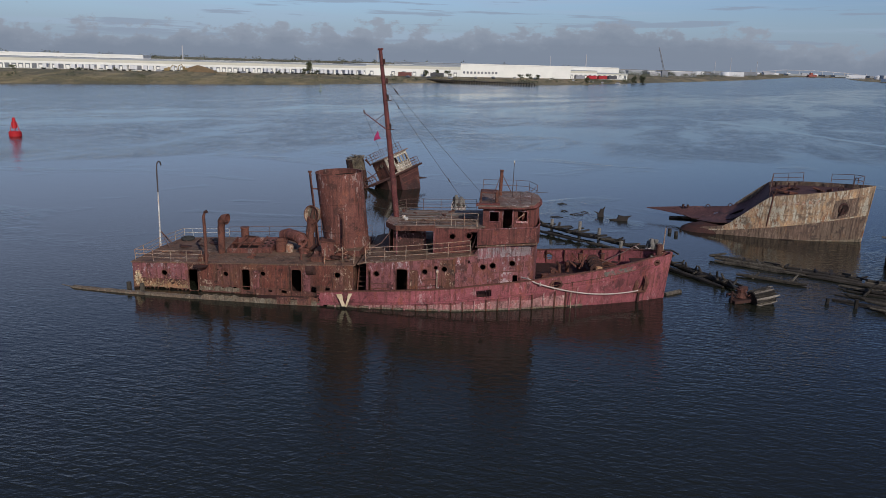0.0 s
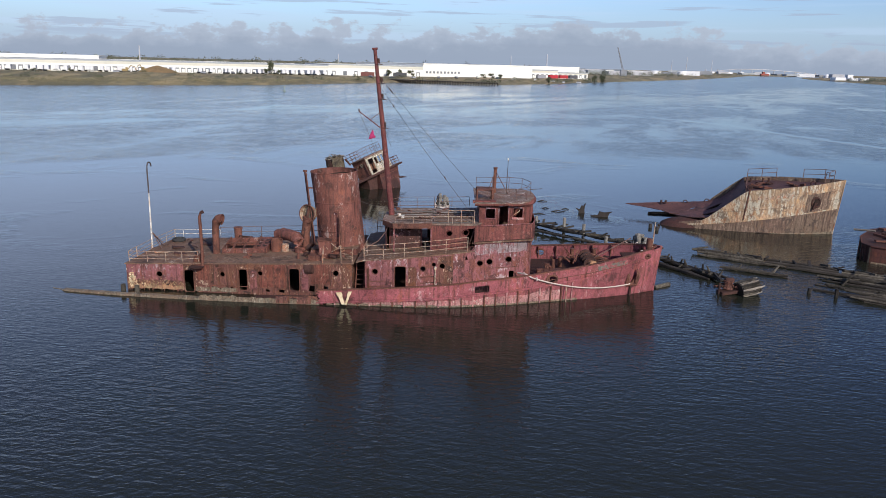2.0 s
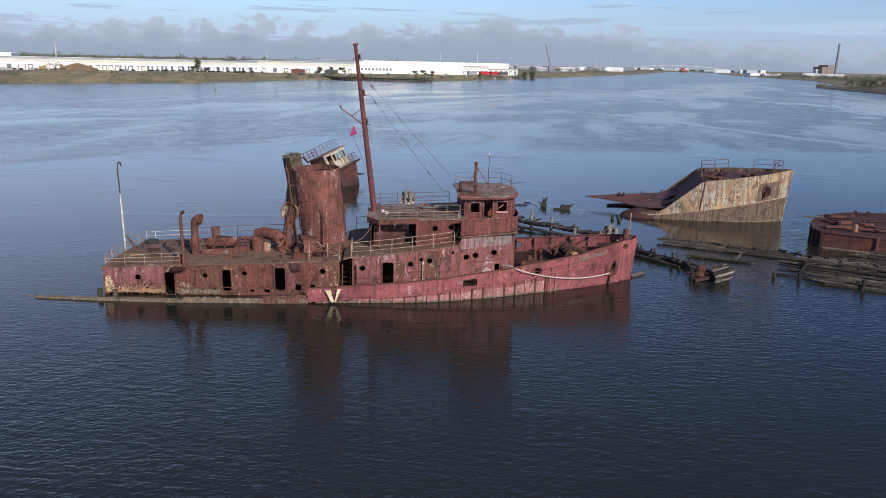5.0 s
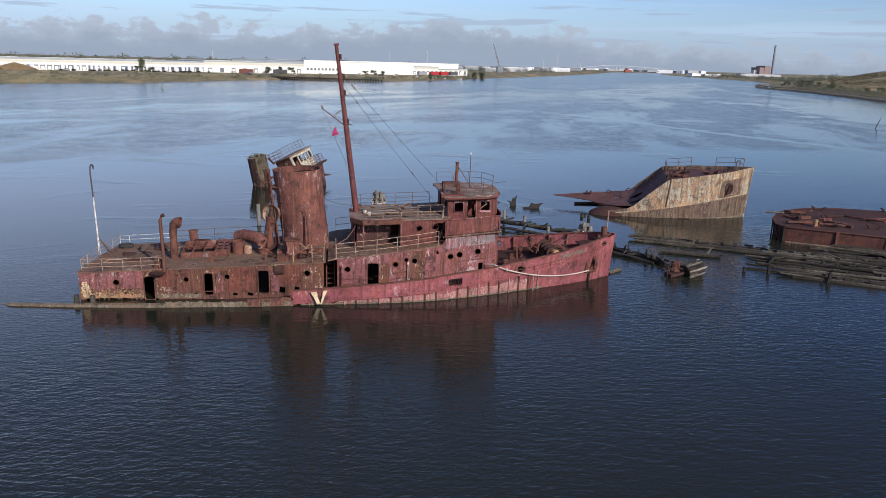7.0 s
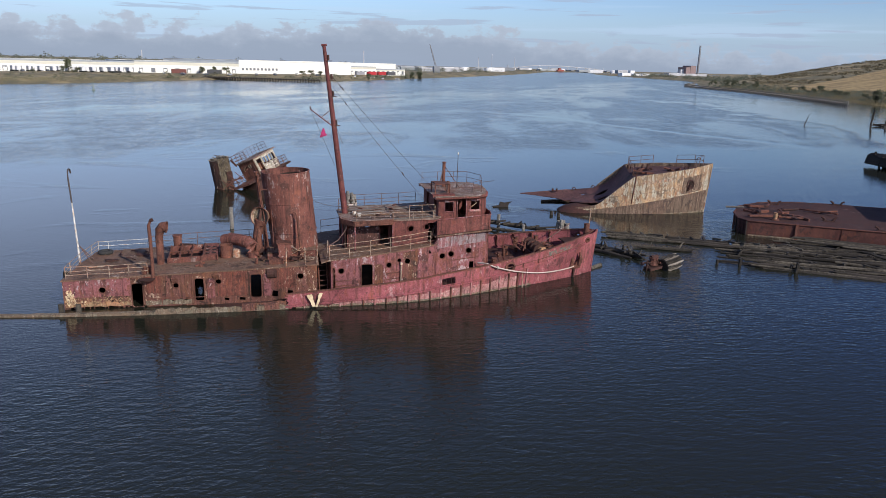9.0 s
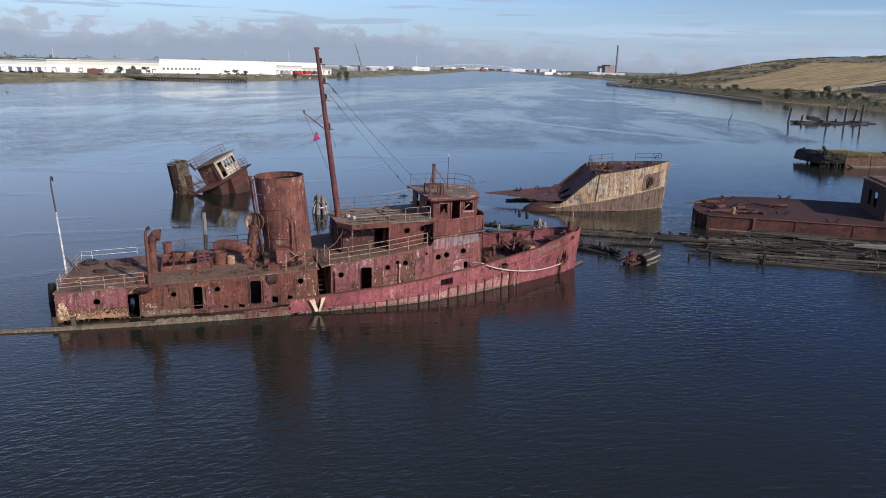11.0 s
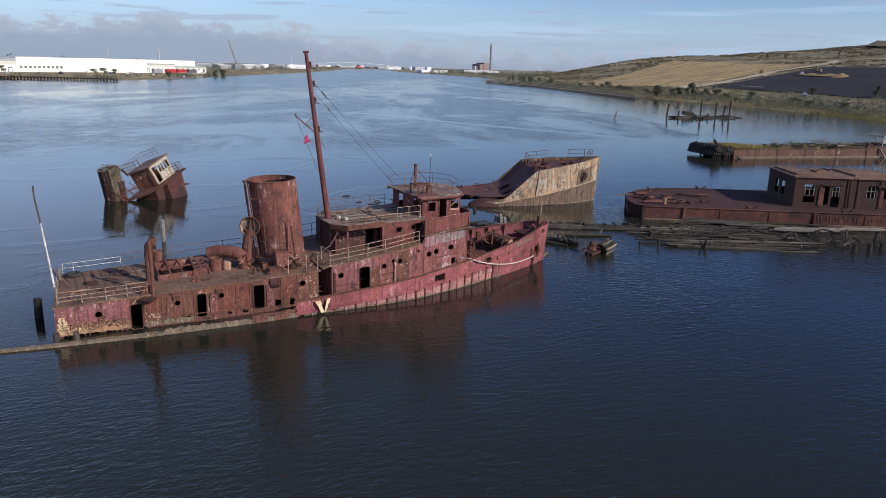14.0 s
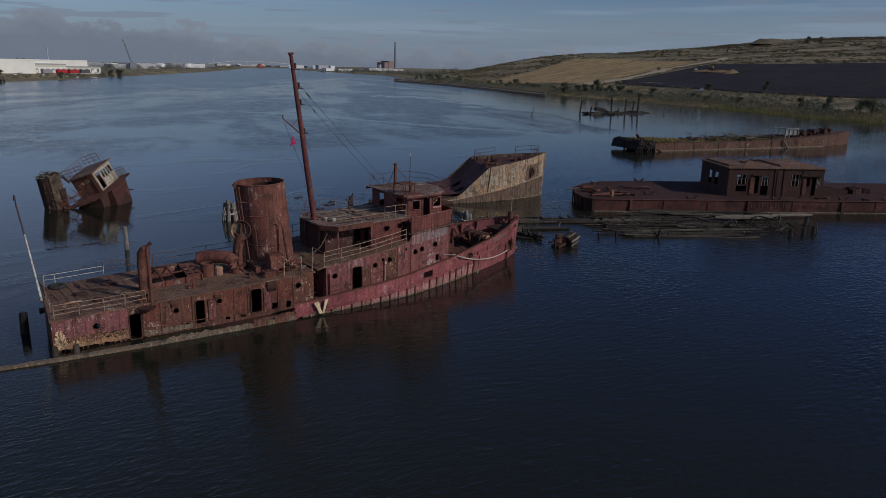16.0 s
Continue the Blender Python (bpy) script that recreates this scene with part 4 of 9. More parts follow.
bm = tube(B(), [(5.6, CY - 3.74, 5.55), (7, CY - 3.76, 5.65), (9.82, CY - 3.57, 5.86), (10.1, CY - 2.2, 5.88)], 0.045, 6)
part("wing_rail", bm, M_HOUSE, wing)
for x in (5.66, 7.65, 9.7):
    part("wing_strap", box(B(), (x, CY - 3.77 + 0.04 * (x - 5.6), 4.85), (0.05, 0.04, 1.3)), M_UPPER, wing)
bm = strip(B(), steps(5.5, 9.9, 6), lambda x: CY - 3.68, lambda x: CY + 3.4, lambda x, y: top_z(x) + 0.66, 0.1)
part("bridge_deck", bm, M_DECK, tug)
WL = [(5.95, CY - 2.72), (9.3, CY - 2.72), (9.9, CY - 1.8), (10.15, CY), (9.9, CY + 1.8), (9.3, CY + 2.72), (5.95, CY + 2.72)]
bm = ribbon(B(), WL, lambda x, y: 4.1, lambda x, y: 6.98 + 0.02 * (x - 6), 0.07)
wh = part("wheelhouse", bm, M_UPPER, tug, "rusted wheelhouse with empty windows")
c = B()
WINS = ((6.42, 7.12, 5.95, 6.7), (8.42, 9.14, 6.05, 6.8))
for x0, x1, z0, z1 in WINS:
    box(c, ((x0 + x1) / 2, CY - 2.7, (z0 + z1) / 2), (x1 - x0, 0.5, z1 - z0))
    box(c, ((x0 + x1) / 2, CY + 2.7, (z0 + z1) / 2), (x1 - x0, 0.5, z1 - z0))
box(c, (7.75, CY - 2.7, 6.0), (0.66, 0.5, 1.9))
box(c, (7.75, CY + 2.7, 6.0), (0.66, 0.5, 1.9))
for y in (-1.0, 0.0, 1.0):
    box(c, (10.0, CY + y, 6.5), (0.8, 0.7, 0.75))
box(c, (5.95, CY - 1.6, 6.4), (0.5, 0.9, 0.8))
box(c, (5.95, CY + 1.2, 6.2), (0.5, 0.8, 1.2))
cut(wh, c)
for x0, x1, z0, z1 in WINS:
    bm = B()
    for p, q in (((x0, z0), (x1, z0)), ((x1, z0), (x1, z1)), ((x1, z1), (x0, z1)), ((x0, z1), (x0, z0))):
        tube(bm, [(p[0], CY - 2.74, p[1]), (q[0], CY - 2.74, q[1])], 0.04, 4)
    part("window_frame", bm, M_HOUSE, wh)
part("window_ledge", box(B(), (8.77, CY - 2.76, 6.02), (0.85, 0.08, 0.14)), M_BOOT, wh)
bm = tube(B(), [(8.5, CY - 2.62, 6.25), (8.9, CY - 2.6, 6.55), (8.75, CY - 2.55, 6.8)], 0.03, 5)
part("broken_sash", bm, M_RAIL, wh)
for x in (7.38, 8.1):
    part("door_jamb", box(B(), (x, CY - 2.76, 6.0), (0.08, 0.07, 2.0)), M_HOUSE, wh)
bm = B()
rl = [(5.6, CY - 3.1), (8.8, CY - 3.1), (9.6, CY - 2.5), (10.05, CY - 1.2), (10.15, CY), (10.05, CY + 1.2), (9.6, CY + 2.5), (8.8, CY + 3.1), (5.6, CY + 3.1)]
slab(bm, [(x, CY + (y - CY) * 1.03) for x, y in rl], lambda x, y: 7.30 + 0.02 * (x - 6) - 0.012 * (y - CY) ** 2, 0.07)
wr = part("wheelhouse_roof", bm, M_ROOF, tug, "peeling rounded wheelhouse roof")
bm = B()
prof = ((0.0, 6.82), (0.13, 6.88), (0.2, 7.02), (0.13, 7.15), (0.0, 7.22), (-0.1, 7.02))
slim = lambda x: 0.5 if x < 9 else (0.8 if x < 10 else 1.0)
loft(bm, [[(x + o * (0.2 if x < 6 else 0.9) * (1 if x > 8 else 0.4), CY + (y - CY) * (1 + 0.3 * o / 3), 7.20 + (z - 7.20) * slim(x) + 0.02 * (x - 6) - 0.008 * (y - CY) ** 2) for o, z in prof] for x, y in rl])
part("visor", bm, M_UPPER, wr, "thick rounded visor over the windows", smooth=True)
part("roof_box", box(B(), (6.3, CY - 2.7, 7.2), (1.7, 0.6, 0.16), (0, -2, 0)), M_UPPER, wr)
railing(tug, [(6.6, CY - 2.7, 7.2), (8.6, CY - 2.75, 7.24), (9.4, CY - 2.2, 7.28), (9.9, CY, 7.36), (9.4, CY + 2.2, 7.28), (8.4, CY + 2.8, 7.24), (5.8, CY + 2.8, 7.2)], 0.95, (1, 0.55), 0.6, 0.018, M_RAILDARK)
# chart table frame on the roof
bm = B()
tb_ = [(5.75, CY - 2.4), (6.85, CY - 2.4), (6.85, CY - 1.0), (5.75, CY - 1.0)]
tbl = part("roof_frame", slab(bm, tb_, lambda x, y: 8.02, 0.07), M_RUST, tug)
for x, y in tb_:
    part("frame_leg", tube(B(), [(x, y, 7.15), (x, y, 8.0)], 0.05, 5), M_RUST, tbl)
part("binnacle", tube(B(), [(6.9, CY - 1.7, 7.2), (6.9, CY - 1.7, 8.1)], [0.14, 0.11], 9), M_RUST, tug)
bm = tube(B(), [(7.15, CY + 1.0, 7.2), (7.2, CY + 1.05, 9.15)], 0.13, 10)
pm = part("short_mast", bm, M_RUST, tug)
part("mast_cap", tube(B(), [(7.2, CY + 1.05, 9.12), (7.2, CY + 1.05, 9.2)], 0.17, 10), M_RUST, pm)
for q in ((6.6, CY + 0.2, 7.28), (8.2, CY - 0.2, 7.3), (7.2, CY + 2.2, 7.25)):
    part("stay", tube(B(), [(7.2, CY + 1.05, 8.95), q], 0.03, 5), M_RAILDARK, pm)
an = part("whip_aerial", tube(B(), [(8.05, CY + 0.15, 7.3), (8.09, CY + 0.14, 9.9)], [0.035, 0.02], 6), M_WIRE, tug)
part("aerial_tip", tube(B(), [(8.09, CY + 0.14, 9.85), (8.09, CY + 0.14, 10.05)], 0.05, 7), M_WHITE, an)
part("yard", tube(B(), [(9.5, CY - 1.8, 8.0), (10.6, CY - 1.4, 8.05)], 0.02, 5), M_WIRE, tug)
# ladder down from the wing
ld = part("ladder", tube(B(), [(5.15, CY - 3.45, 3.75), (5.7, CY - 3.3, 5.4)], 0.04, 5), M_RUSTDARK, tug)
part("ladder_side", tube(B(), [(5.15, CY - 2.85, 3.75), (5.7, CY - 2.8, 5.4)], 0.04, 5), M_RUSTDARK, ld)
for k in range(6):
    u = k / 5
    part("rung", box(B(), (5.2 + 0.48 * u, CY - 3.1, 3.9 + 1.35 * u), (0.18, 0.55, 0.04)), M_RUSTDARK, ld)

# funnel
def fun(z):
    k = (z - 2.6) / 6.2
    return Vector((-4.5 - 0.66 * k, CY, z))


NF = 40
bm = B()
outr, innr = [], []
for z in steps(2.4, 8.75, 12):
    c0 = fun(z)
    rad = 1.72 + 0.05 * (z - 2.6) / 6.2
    outr.append([c0 + Vector((rad * math.cos(a), rad * math.sin(a) * 1.0, 0.035 * rad * math.cos(a))) for a in (k * math.tau / NF for k in range(NF))])
    innr.append([c0 + Vector(((rad - 0.05) * math.cos(a), (rad - 0.05) * math.sin(a), 0.035 * rad * math.cos(a))) for a in (k * math.tau / NF for k in range(NF))])
loft(bm, outr + innr[::-1], True, False)
funnel = part("funnel", bm, M_FUNNEL, tug, "tall rusted funnel, open on top", smooth=True)
for z in (4.35, 6.5, 8.72):
    c0 = fun(z)
    part("funnel_band", ring(B(), c0, (-0.035, 0, 1), 1.755, 0.035 if z < 8 else 0.05, 40, 5), M_FUNNEL, funnel)
part("uptake", pipe(B(), [fun(7.2) + Vector((0.3, 0.2, 0)), fun(8.5) + Vector((0.3, 0.2, 0))], 0.85, 20, 0.04), M_INNER, funnel)
part("funnel_floor", tube(B(), [fun(7.0), fun(7.1)], 1.66, 24), M_INNER, funnel)
# casing round the funnel's foot
bm = ribbon(B(), [(-6.6, CY - 2.3), (-3.1, CY - 2.3), (-2.95, CY + 2.3), (-6.6, CY + 2.3)], lambda x, y: top_z(x), lambda x, y: top_z(x) + 0.5, 0.06)
part("casing", bm, M_FUNNEL, tug)
bm = slab(B(), [(-6.6, CY - 2.3), (-3.1, CY - 2.3), (-2.95, CY + 2.3), (-6.6, CY + 2.3)], lambda x, y: top_z(x) + 0.52, 0.05)
part("casing_top", bm, M_DECK, tug)
# side pipes
for dx, dy, z1, r in ((-2.05, -0.6, 8.75, 0.09), (-1.9, -0.95, 8.55, 0.05)):
    bm = tube(B(), [(-4.55 + dx, CY + dy, 2.7), (-5.05 + dx, CY + dy, 7.2), (-5.2 + dx, CY + dy, z1)], r, 8)
    sp = part("steam_pipe", bm, M_RUST, funnel)
    part("pipe_flange", tube(B(), [(-5.2 + dx, CY + dy, z1 - 0.06), (-5.2 + dx, CY + dy, z1 + 0.06)], r * 1.7, 9), M_RUST, sp)
    part("pipe_clip", tube(B(), [(-5.1 + dx, CY + dy, 7.5), (-4.6 + dx, CY + dy, 7.5)], 0.03, 5), M_RUST, sp)
# bent ladder strip on the near side
bm = tube(B(), [(-4.2, CY - 2.6, 2.8), (-4.3, CY - 2.35, 4.2), (-4.42, CY - 2.15, 5.6), (-4.55, CY - 2.1, 6.0), (-4.72, CY - 2.1, 6.05)], [0.09, 0.09, 0.08, 0.07, 0.05], 7)
part("bent_flue", bm, M_RUST, funnel)
bm = tube(B(), [(-6.1, CY - 1.6, 3.0), (-6.25, CY - 1.55, 6.2)], 0.03, 5)
part("funnel_ladder", bm, M_RUST, funnel)
# tangle of bent rails before the funnel
for k in range(16):
    x0, y0 = R.uniform(-5.6, -3.3), CY - R.uniform(2.4, 3.8)
    p = [(x0, y0, top_z(x0) + 0.1 + R.uniform(0, 0.7))]
    for _ in range(3):
        p.append((p[-1][0] + R.uniform(-0.6, 0.6), p[-1][1] + R.uniform(-0.2, 0.2), min(top_z(x0) + 1.1, max(top_z(x0) + 0.1, p[-1][2] + R.uniform(-0.45, 0.5)))))
    part("bent_rail", tube(B(), p, 0.03, 5), M_RUST if k % 3 else M_RAIL, tug)
for x in (-5.35, -4.0, -3.2):
    part("bent_post", tube(B(), [(x, CY - 4.25, top_z(x)), (x + R.uniform(-0.1, 0.1), CY - 4.2, top_z(x) + 1.25)], 0.04, 5), M_RAIL, tug)
bm = B()
loft(bm, [[(-5.35 - a + b * 0.9, CY - 2.75 + c_ * 0.75, z) for b, c_ in ((-0.5, -0.5), (0.5, -0.5), (0.5, 0.5), (-0.5, 0.5))] for z, a in ((2.6, 0.0), (3.5, 0.02), (3.95, 0.1))])
vt = part("vent_trunk", bm, M_FUNNEL, tug, "square rusted vent trunk before the funnel")
part("trunk_lip", box(B(), (-5.45, CY - 2.75, 3.98), (1.05, 0.9, 0.08), (0, 5, 3)), M_RUST, vt)
part("coaming", box(B(), (-6.0, CY - 3.3, top_z(-6) + 0.2), (1.0, 0.8, 0.35)), M_RUST, tug)
part("mushroom_vent", tube(B(), [(-6.5, CY - 4.1, 2.1), (-6.0, CY - 4.35, 2.12)], [0.45, 0.3], 12), M_RUSTDARK, tug)

# big cowl beside the funnel
bm = tube(B(), [(-7.25, 3.3, 2.6), (-7.3, 3.3, 4.0), (-7.15, 3.3, 4.7), (-7.0, 3.25, 5.2)], [0.34, 0.33, 0.36, 0.45], 14)
cowl = part("cowl_vent", bm, M_RUST, tug, "bent cowl ventilator beside the funnel", smooth=True)
ax = Vector((-0.45, -0.88, 0.1)).normalized()
c0 = Vector((-7.0, 3.2, 5.5))
bm = pipe(B(), [c0 + ax * 0.22, c0 + ax * 0.05, c0 - ax * 0.3, c0 - ax * 0.55], [0.7, 0.66, 0.56, 0.32], 22, 0.03)
part("cowl_mouth", bm, M_RAIL, cowl, "cream-flaked cowl mouth", smooth=True)
part("cowl_vane", box(B(), c0 + ax * 0.1, (0.2, 0.05, 1.1), (0, 12, 25)), M_RUSTDARK, cowl)
part("cowl_rim", ring(B(), c0 + ax * 0.22, ax, 0.7, 0.035, 24, 6), M_RUST, cowl)
part("cowl_back", tube(B(), [c0 - ax * 0.12, c0 - ax * 0.06], 0.58, 20), M_SCUM, cowl)
for k in range(4):
    part("cowl_brace", tube(B(), [(-7.5 + 0.25 * k, 2.9 + 0.1 * k, 2.6), (-7.2 + 0.1 * k, 3.0 + 0.1 * k, 4.9)], 0.04, 5), M_RUSTDARK, cowl)
# gooseneck duct
pts = [(-9.75, 4.6, 3.45), (-9.2, 4.2, 3.62), (-8.6, 3.7, 3.66), (-8.0, 3.2, 3.6), (-7.7, 2.9, 3.35), (-7.62, 2.8, 2.95), (-7.6, 2.78, 2.5)]
bm = tube(B(), pts, [0.44, 0.45, 0.45, 0.46, 0.45, 0.44, 0.42], 16)
duct = part("gooseneck_duct", bm, M_FUNNEL, tug, "fat rusty gooseneck duct", smooth=True)
for i in (1, 3, 5):
    d = Vector(pts[i + 1]) - Vector(pts[i - 1])
    part("duct_band", ring(B(), pts[i], d, 0.46, 0.03, 18, 5), M_RUST, duct)
bm = pipe(B(), [(-9.55, 3.3, 2.45), (-9.55, 3.3, 3.4)], [0.46, 0.46], 18, 0.03)
drum = part("drum_vent", bm, M_RUST, tug, smooth=True)
for z in (2.6, 3.1, 3.38):
    part("drum_hoop", ring(B(), (-9.55, 3.3, z), (0, 0, 1), 0.46, 0.03, 18, 5), M_RUST, drum)
part("white_drum", tube(B(), [(-8.85, 3.0, 2.45), (-8.85, 3.0, 2.6), (-8.82, 3.02, 3.0), (-8.8, 3.02, 3.12)], [0.26, 0.29, 0.29, 0.24], 12), M_RAIL, tug)
for k in range(5):
    x = -7.9 + 0.28 * k
    part("scrap_plate", box(B(), (x, 3.0 + R.uniform(-0.7, 0.6), 2.75 + R.uniform(0, 0.25)), (0.5, 0.35, 0.08), (R.uniform(-40, 40), R.uniform(-40, 40), R.uniform(0, 90))), M_RUSTDARK if k % 2 else M_RUST, tug)

# engine skylight
zs = 2.36
slope = lambda x: 0.045 * (x + 13)
SL = [(-13.55, 2.55), (-10.15, 2.6), (-10.15, 4.7), (-13.55, 4.7)]
bm = ribbon(B(), SL, lambda x, y: zs - 0.2 + slope(x), lambda x, y: zs + (0.38 if y < 3 else 0.72) + slope(x), 0.07)
sk = part("skylight", bm, M_FUNNEL, tug, "rusted engine-room skylight, its flaps gone")
# shallow dark floor, the open well's shade put into its colour
part("skylight_well", slab(B(), [(-13.48, 2.62), (-10.22, 2.66), (-10.22, 4.63), (-13.48, 4.63)], lambda x, y: zs + 0.1 + slope(x), 0.05), M_INNER, sk)
for x, w_ in ((-13.5, 0.12), (-12.75, 0.16), (-11.95, 0.12), (-11.1, 0.2)):
    part("skylight_bar", tube(B(), [(x, 2.56, zs + 0.4 + slope(x)), (x, 4.7, zs + 0.75 + slope(x))], w_ * 0.5, 6), M_RUST, sk)
part("skylight_bar", tube(B(), [(-13.5, 3.5, zs + 0.56 + slope(-13.5)), (-11.1, 3.55, zs + 0.57 + slope(-11.1))], 0.06, 6), M_RUST, sk)
bm = slab(B(), [(-11.1, 2.56), (-10.12, 2.58), (-10.12, 4.72), (-11.1, 4.72)], lambda x, y: zs + 0.4 + 0.163 * (y - 2.56) + slope(x), 0.06)
cv = part("skylight_cover", bm, M_FUNNEL, sk)
# flat discs for round holes, their inner shade put into the colour
for x in (-10.86, -10.4):
    for y in (2.95, 3.5, 4.1):
        z = zs + 0.405 + 0.163 * (y - 2.56) + slope(x)
        part("deadlight", tube(B(), [(x, y, z - 0.03), (x, y, z + 0.012)], 0.16, 12), M_INNER, cv)
for x in (-13.55, -12.6, -11.25, -10.15):
    part("skylight_rib", box(B(), (x, 2.53, zs + 0.1 + slope(x)), (0.08, 0.06, 0.6)), M_RUST, sk)
part("skylight_flap", box(B(), (-12.4, 4.95, zs + 0.55 + slope(-12.4)), (1.1, 0.06, 0.55), (18, 4, 3)), M_RUSTDARK, sk)
st = part("stub_vent", tube(B(), [(-13.15, 5.4, 2.4), (-13.15, 5.4, 3.7)], 0.3, 12), M_RUST, tug)
part("vent_cap", tube(B(), [(-13.15, 5.4, 3.66), (-13.15, 5.4, 3.78)], 0.35, 12), M_RUST, st)
# tall cowl with its mouth forward
bm = tube(B(), [(-14.05, 2.63, 2.2), (-14.05, 2.66, 3.4), (-14.05, 2.7, 4.3), (-13.98, 2.7, 4.75), (-13.75, 2.68, 5.0)], [0.27, 0.26, 0.27, 0.33, 0.36], 14)
v = part("tall_cowl", bm, M_RUST, tug, "tall rusty cowl ventilator", smooth=True)
bm = pipe(B(), [(-13.95, 2.7, 4.98), (-13.7, 2.67, 5.0), (-13.5, 2.64, 4.98)], [0.3, 0.37, 0.42], 16, 0.03)
part("cowl_mouth", bm, M_RUST, v, smooth=True)
part("cowl_plug", tube(B(), [(-13.66, 2.67, 5.0), (-13.62, 2.66, 5.0)], 0.36, 14), M_FUNNEL, v)
# split stack at the deck's edge
bm = tube(B(), [(-14.25, 0.0, 1.95), (-14.22, 0.0, 3.4), (-14.25, 0.02, 4.8), (-14.28, 0.02, 5.7), (-14.15, 0.0, 6.05)], [0.13, 0.11, 0.12, 0.11, 0.08], 10)
ts = part("galley_stack", bm, M_RUST, tug, smooth=True)
part("stack_lip", tube(B(), [(-14.2, 0.0, 6.0), (-14.0, -0.02, 6.1)], [0.1, 0.13], 9), M_RUSTDARK, ts)
part("ledge", tube(B(), [(-14.6, -0.25, 1.98), (-14.6, -0.25, 2.06)], [0.5, 0.55], 14), M_RUSTDARK, tug)
for x, y in ((-14.75, 0.3), (-14.5, 0.5)):
    part("torn_plate", box(B(), (x, y, 2.5), (0.35, 0.25, 0.5), (15, 20, 30)), M_RUST, tug)
bm = tube(B(), [(-11.2, 1.2, 2.35), (-11.15, 1.2, 2.75), (-11.35, 1.2, 2.95)], [0.16, 0.09, 0.05], 8)
part("bitt", bm, M_RUST, tug)
part("cleat", box(B(), (-11.25, 1.25, 2.55), (0.7, 0.12, 0.12), (0, -18, 10)), M_RUST, tug)
part("bitt", tube(B(), [(-7.4, 0.9, 2.5), (-7.35, 0.9, 2.95)], [0.12, 0.08], 8), M_RUST, tug)
for x, y, a in ((-16.7, 2.2, 10), (-15.6, 5.2, -15), (-17.6, 4.2, 30)):
    part("deck_scrap", box(B(), (x, y, top_z(x) + 0.18), (0.9, 0.35, 0.12), (5, 8, a)), M_RUSTDARK, tug)

# flagstaff with a hooked head
bm = tube(B(), [(-19.8, 4.5, 2.0), (-20.0, 5.0, 4.1), (-20.22, 5.55, 6.3)], [0.075, 0.06, 0.05], 8)
fs = part("flagstaff", bm, M_WHITE, tug, "white-flaked flagstaff with a hooked iron head")
hook = [Vector((-20.22, 5.55, 6.25)), Vector((-20.44, 6.05, 8.1))] + [Vector((-20.45, 6.1, 8.3)) + Vector((0.03, 1.0, 0)) * 0.36 * (1 - math.cos(u)) + Vector((0, 0, 0.34 * math.sin(u))) for u in (0.5, 1.1, 1.7, 2.4, 3.2)]
part("staff_head", tube(B(), hook, 0.055, 7), M_WIRE, fs)
part("staff_bracket", box(B(), (-19.66, 4.5, 2.06), (0.4, 0.22, 0.1)), M_RUST, fs)
for q in ((-18.9, 4.2, 2.1), (-19.45, 5.6, 2.1), (-19.0, 5.2, 2.1)):
    part("staff_leg", tube(B(), [(-19.8, 4.72, 3.3), q], 0.035, 5), M_RAILDARK, fs)

# mast, raked aft, with its steps, gaff and stays
MB, MT = Vector((-0.72, 4.25, 5.3)), Vector((-2.12, 4.62, 17.75))
def on_mast(k):
    return MB.lerp(MT, k)


bm = tube(B(), [MB - Vector((-0.1, 0, 2.2)), on_mast(0), on_mast(0.35), on_mast(0.7), on_mast(1)], [0.24, 0.23, 0.21, 0.17, 0.13], 14)
mast = part("mast", bm, M_MAST, tug, "slim oxide-red pole mast raked aft", smooth=True)
for k in np.arange(0.03, 0.42, 0.055):
    part("mast_band", ring(B(), on_mast(k), MT - MB, 0.215 - 0.04 * k, 0.015, 14, 4), M_MAST, mast)
part("crosstree", tube(B(), [MT + Vector((-0.2, 0, 0.05)), MT + Vector((0.2, 0, 0.08))], 0.08, 7), M_MAST, mast)
for k, side in ((0.92, 0.3), (0.81, 0.42), (0.715, 0.34), (0.545, 0.3)):
    p = on_mast(k)
    lamp = part("lamp_bracket", box(B(), p + Vector((side * 0.7, -0.05, -0.05)), (0.5, 0.3, 0.05)), M_RUSTDARK, mast)
    part("mast_lamp", tube(B(), [p + Vector((side * 0.6, -0.05, 0)), p + Vector((side * 0.55, -0.05, 0.38))], 0.09, 7), M_RUSTDARK, lamp)
g0, g1 = on_mast(0.53), on_mast(0.53) + Vector((-1.75, -0.5, 1.35))
gaff = part("gaff", tube(B(), [g0, g1], [0.05, 0.035], 6), M_MAST, mast)
part("gaff_strut", tube(B(), [on_mast(0.64), g0.lerp(g1, 0.55)], 0.03, 5), M_RAILDARK, gaff)
part("gaff_tip", tube(B(), [g1, g1 + Vector((0, 0, 0.2))], 0.06, 6), M_RAILDARK, gaff)


def wire(a, b, r=0.018, sag=0.25, n=10):
    a, b = Vector(a), Vector(b)
    return tube(B(), [a.lerp(b, k / n) - Vector((0, 0, sag * 4 * (k / n) * (1 - k / n))) for k in range(n + 1)], r, 5)


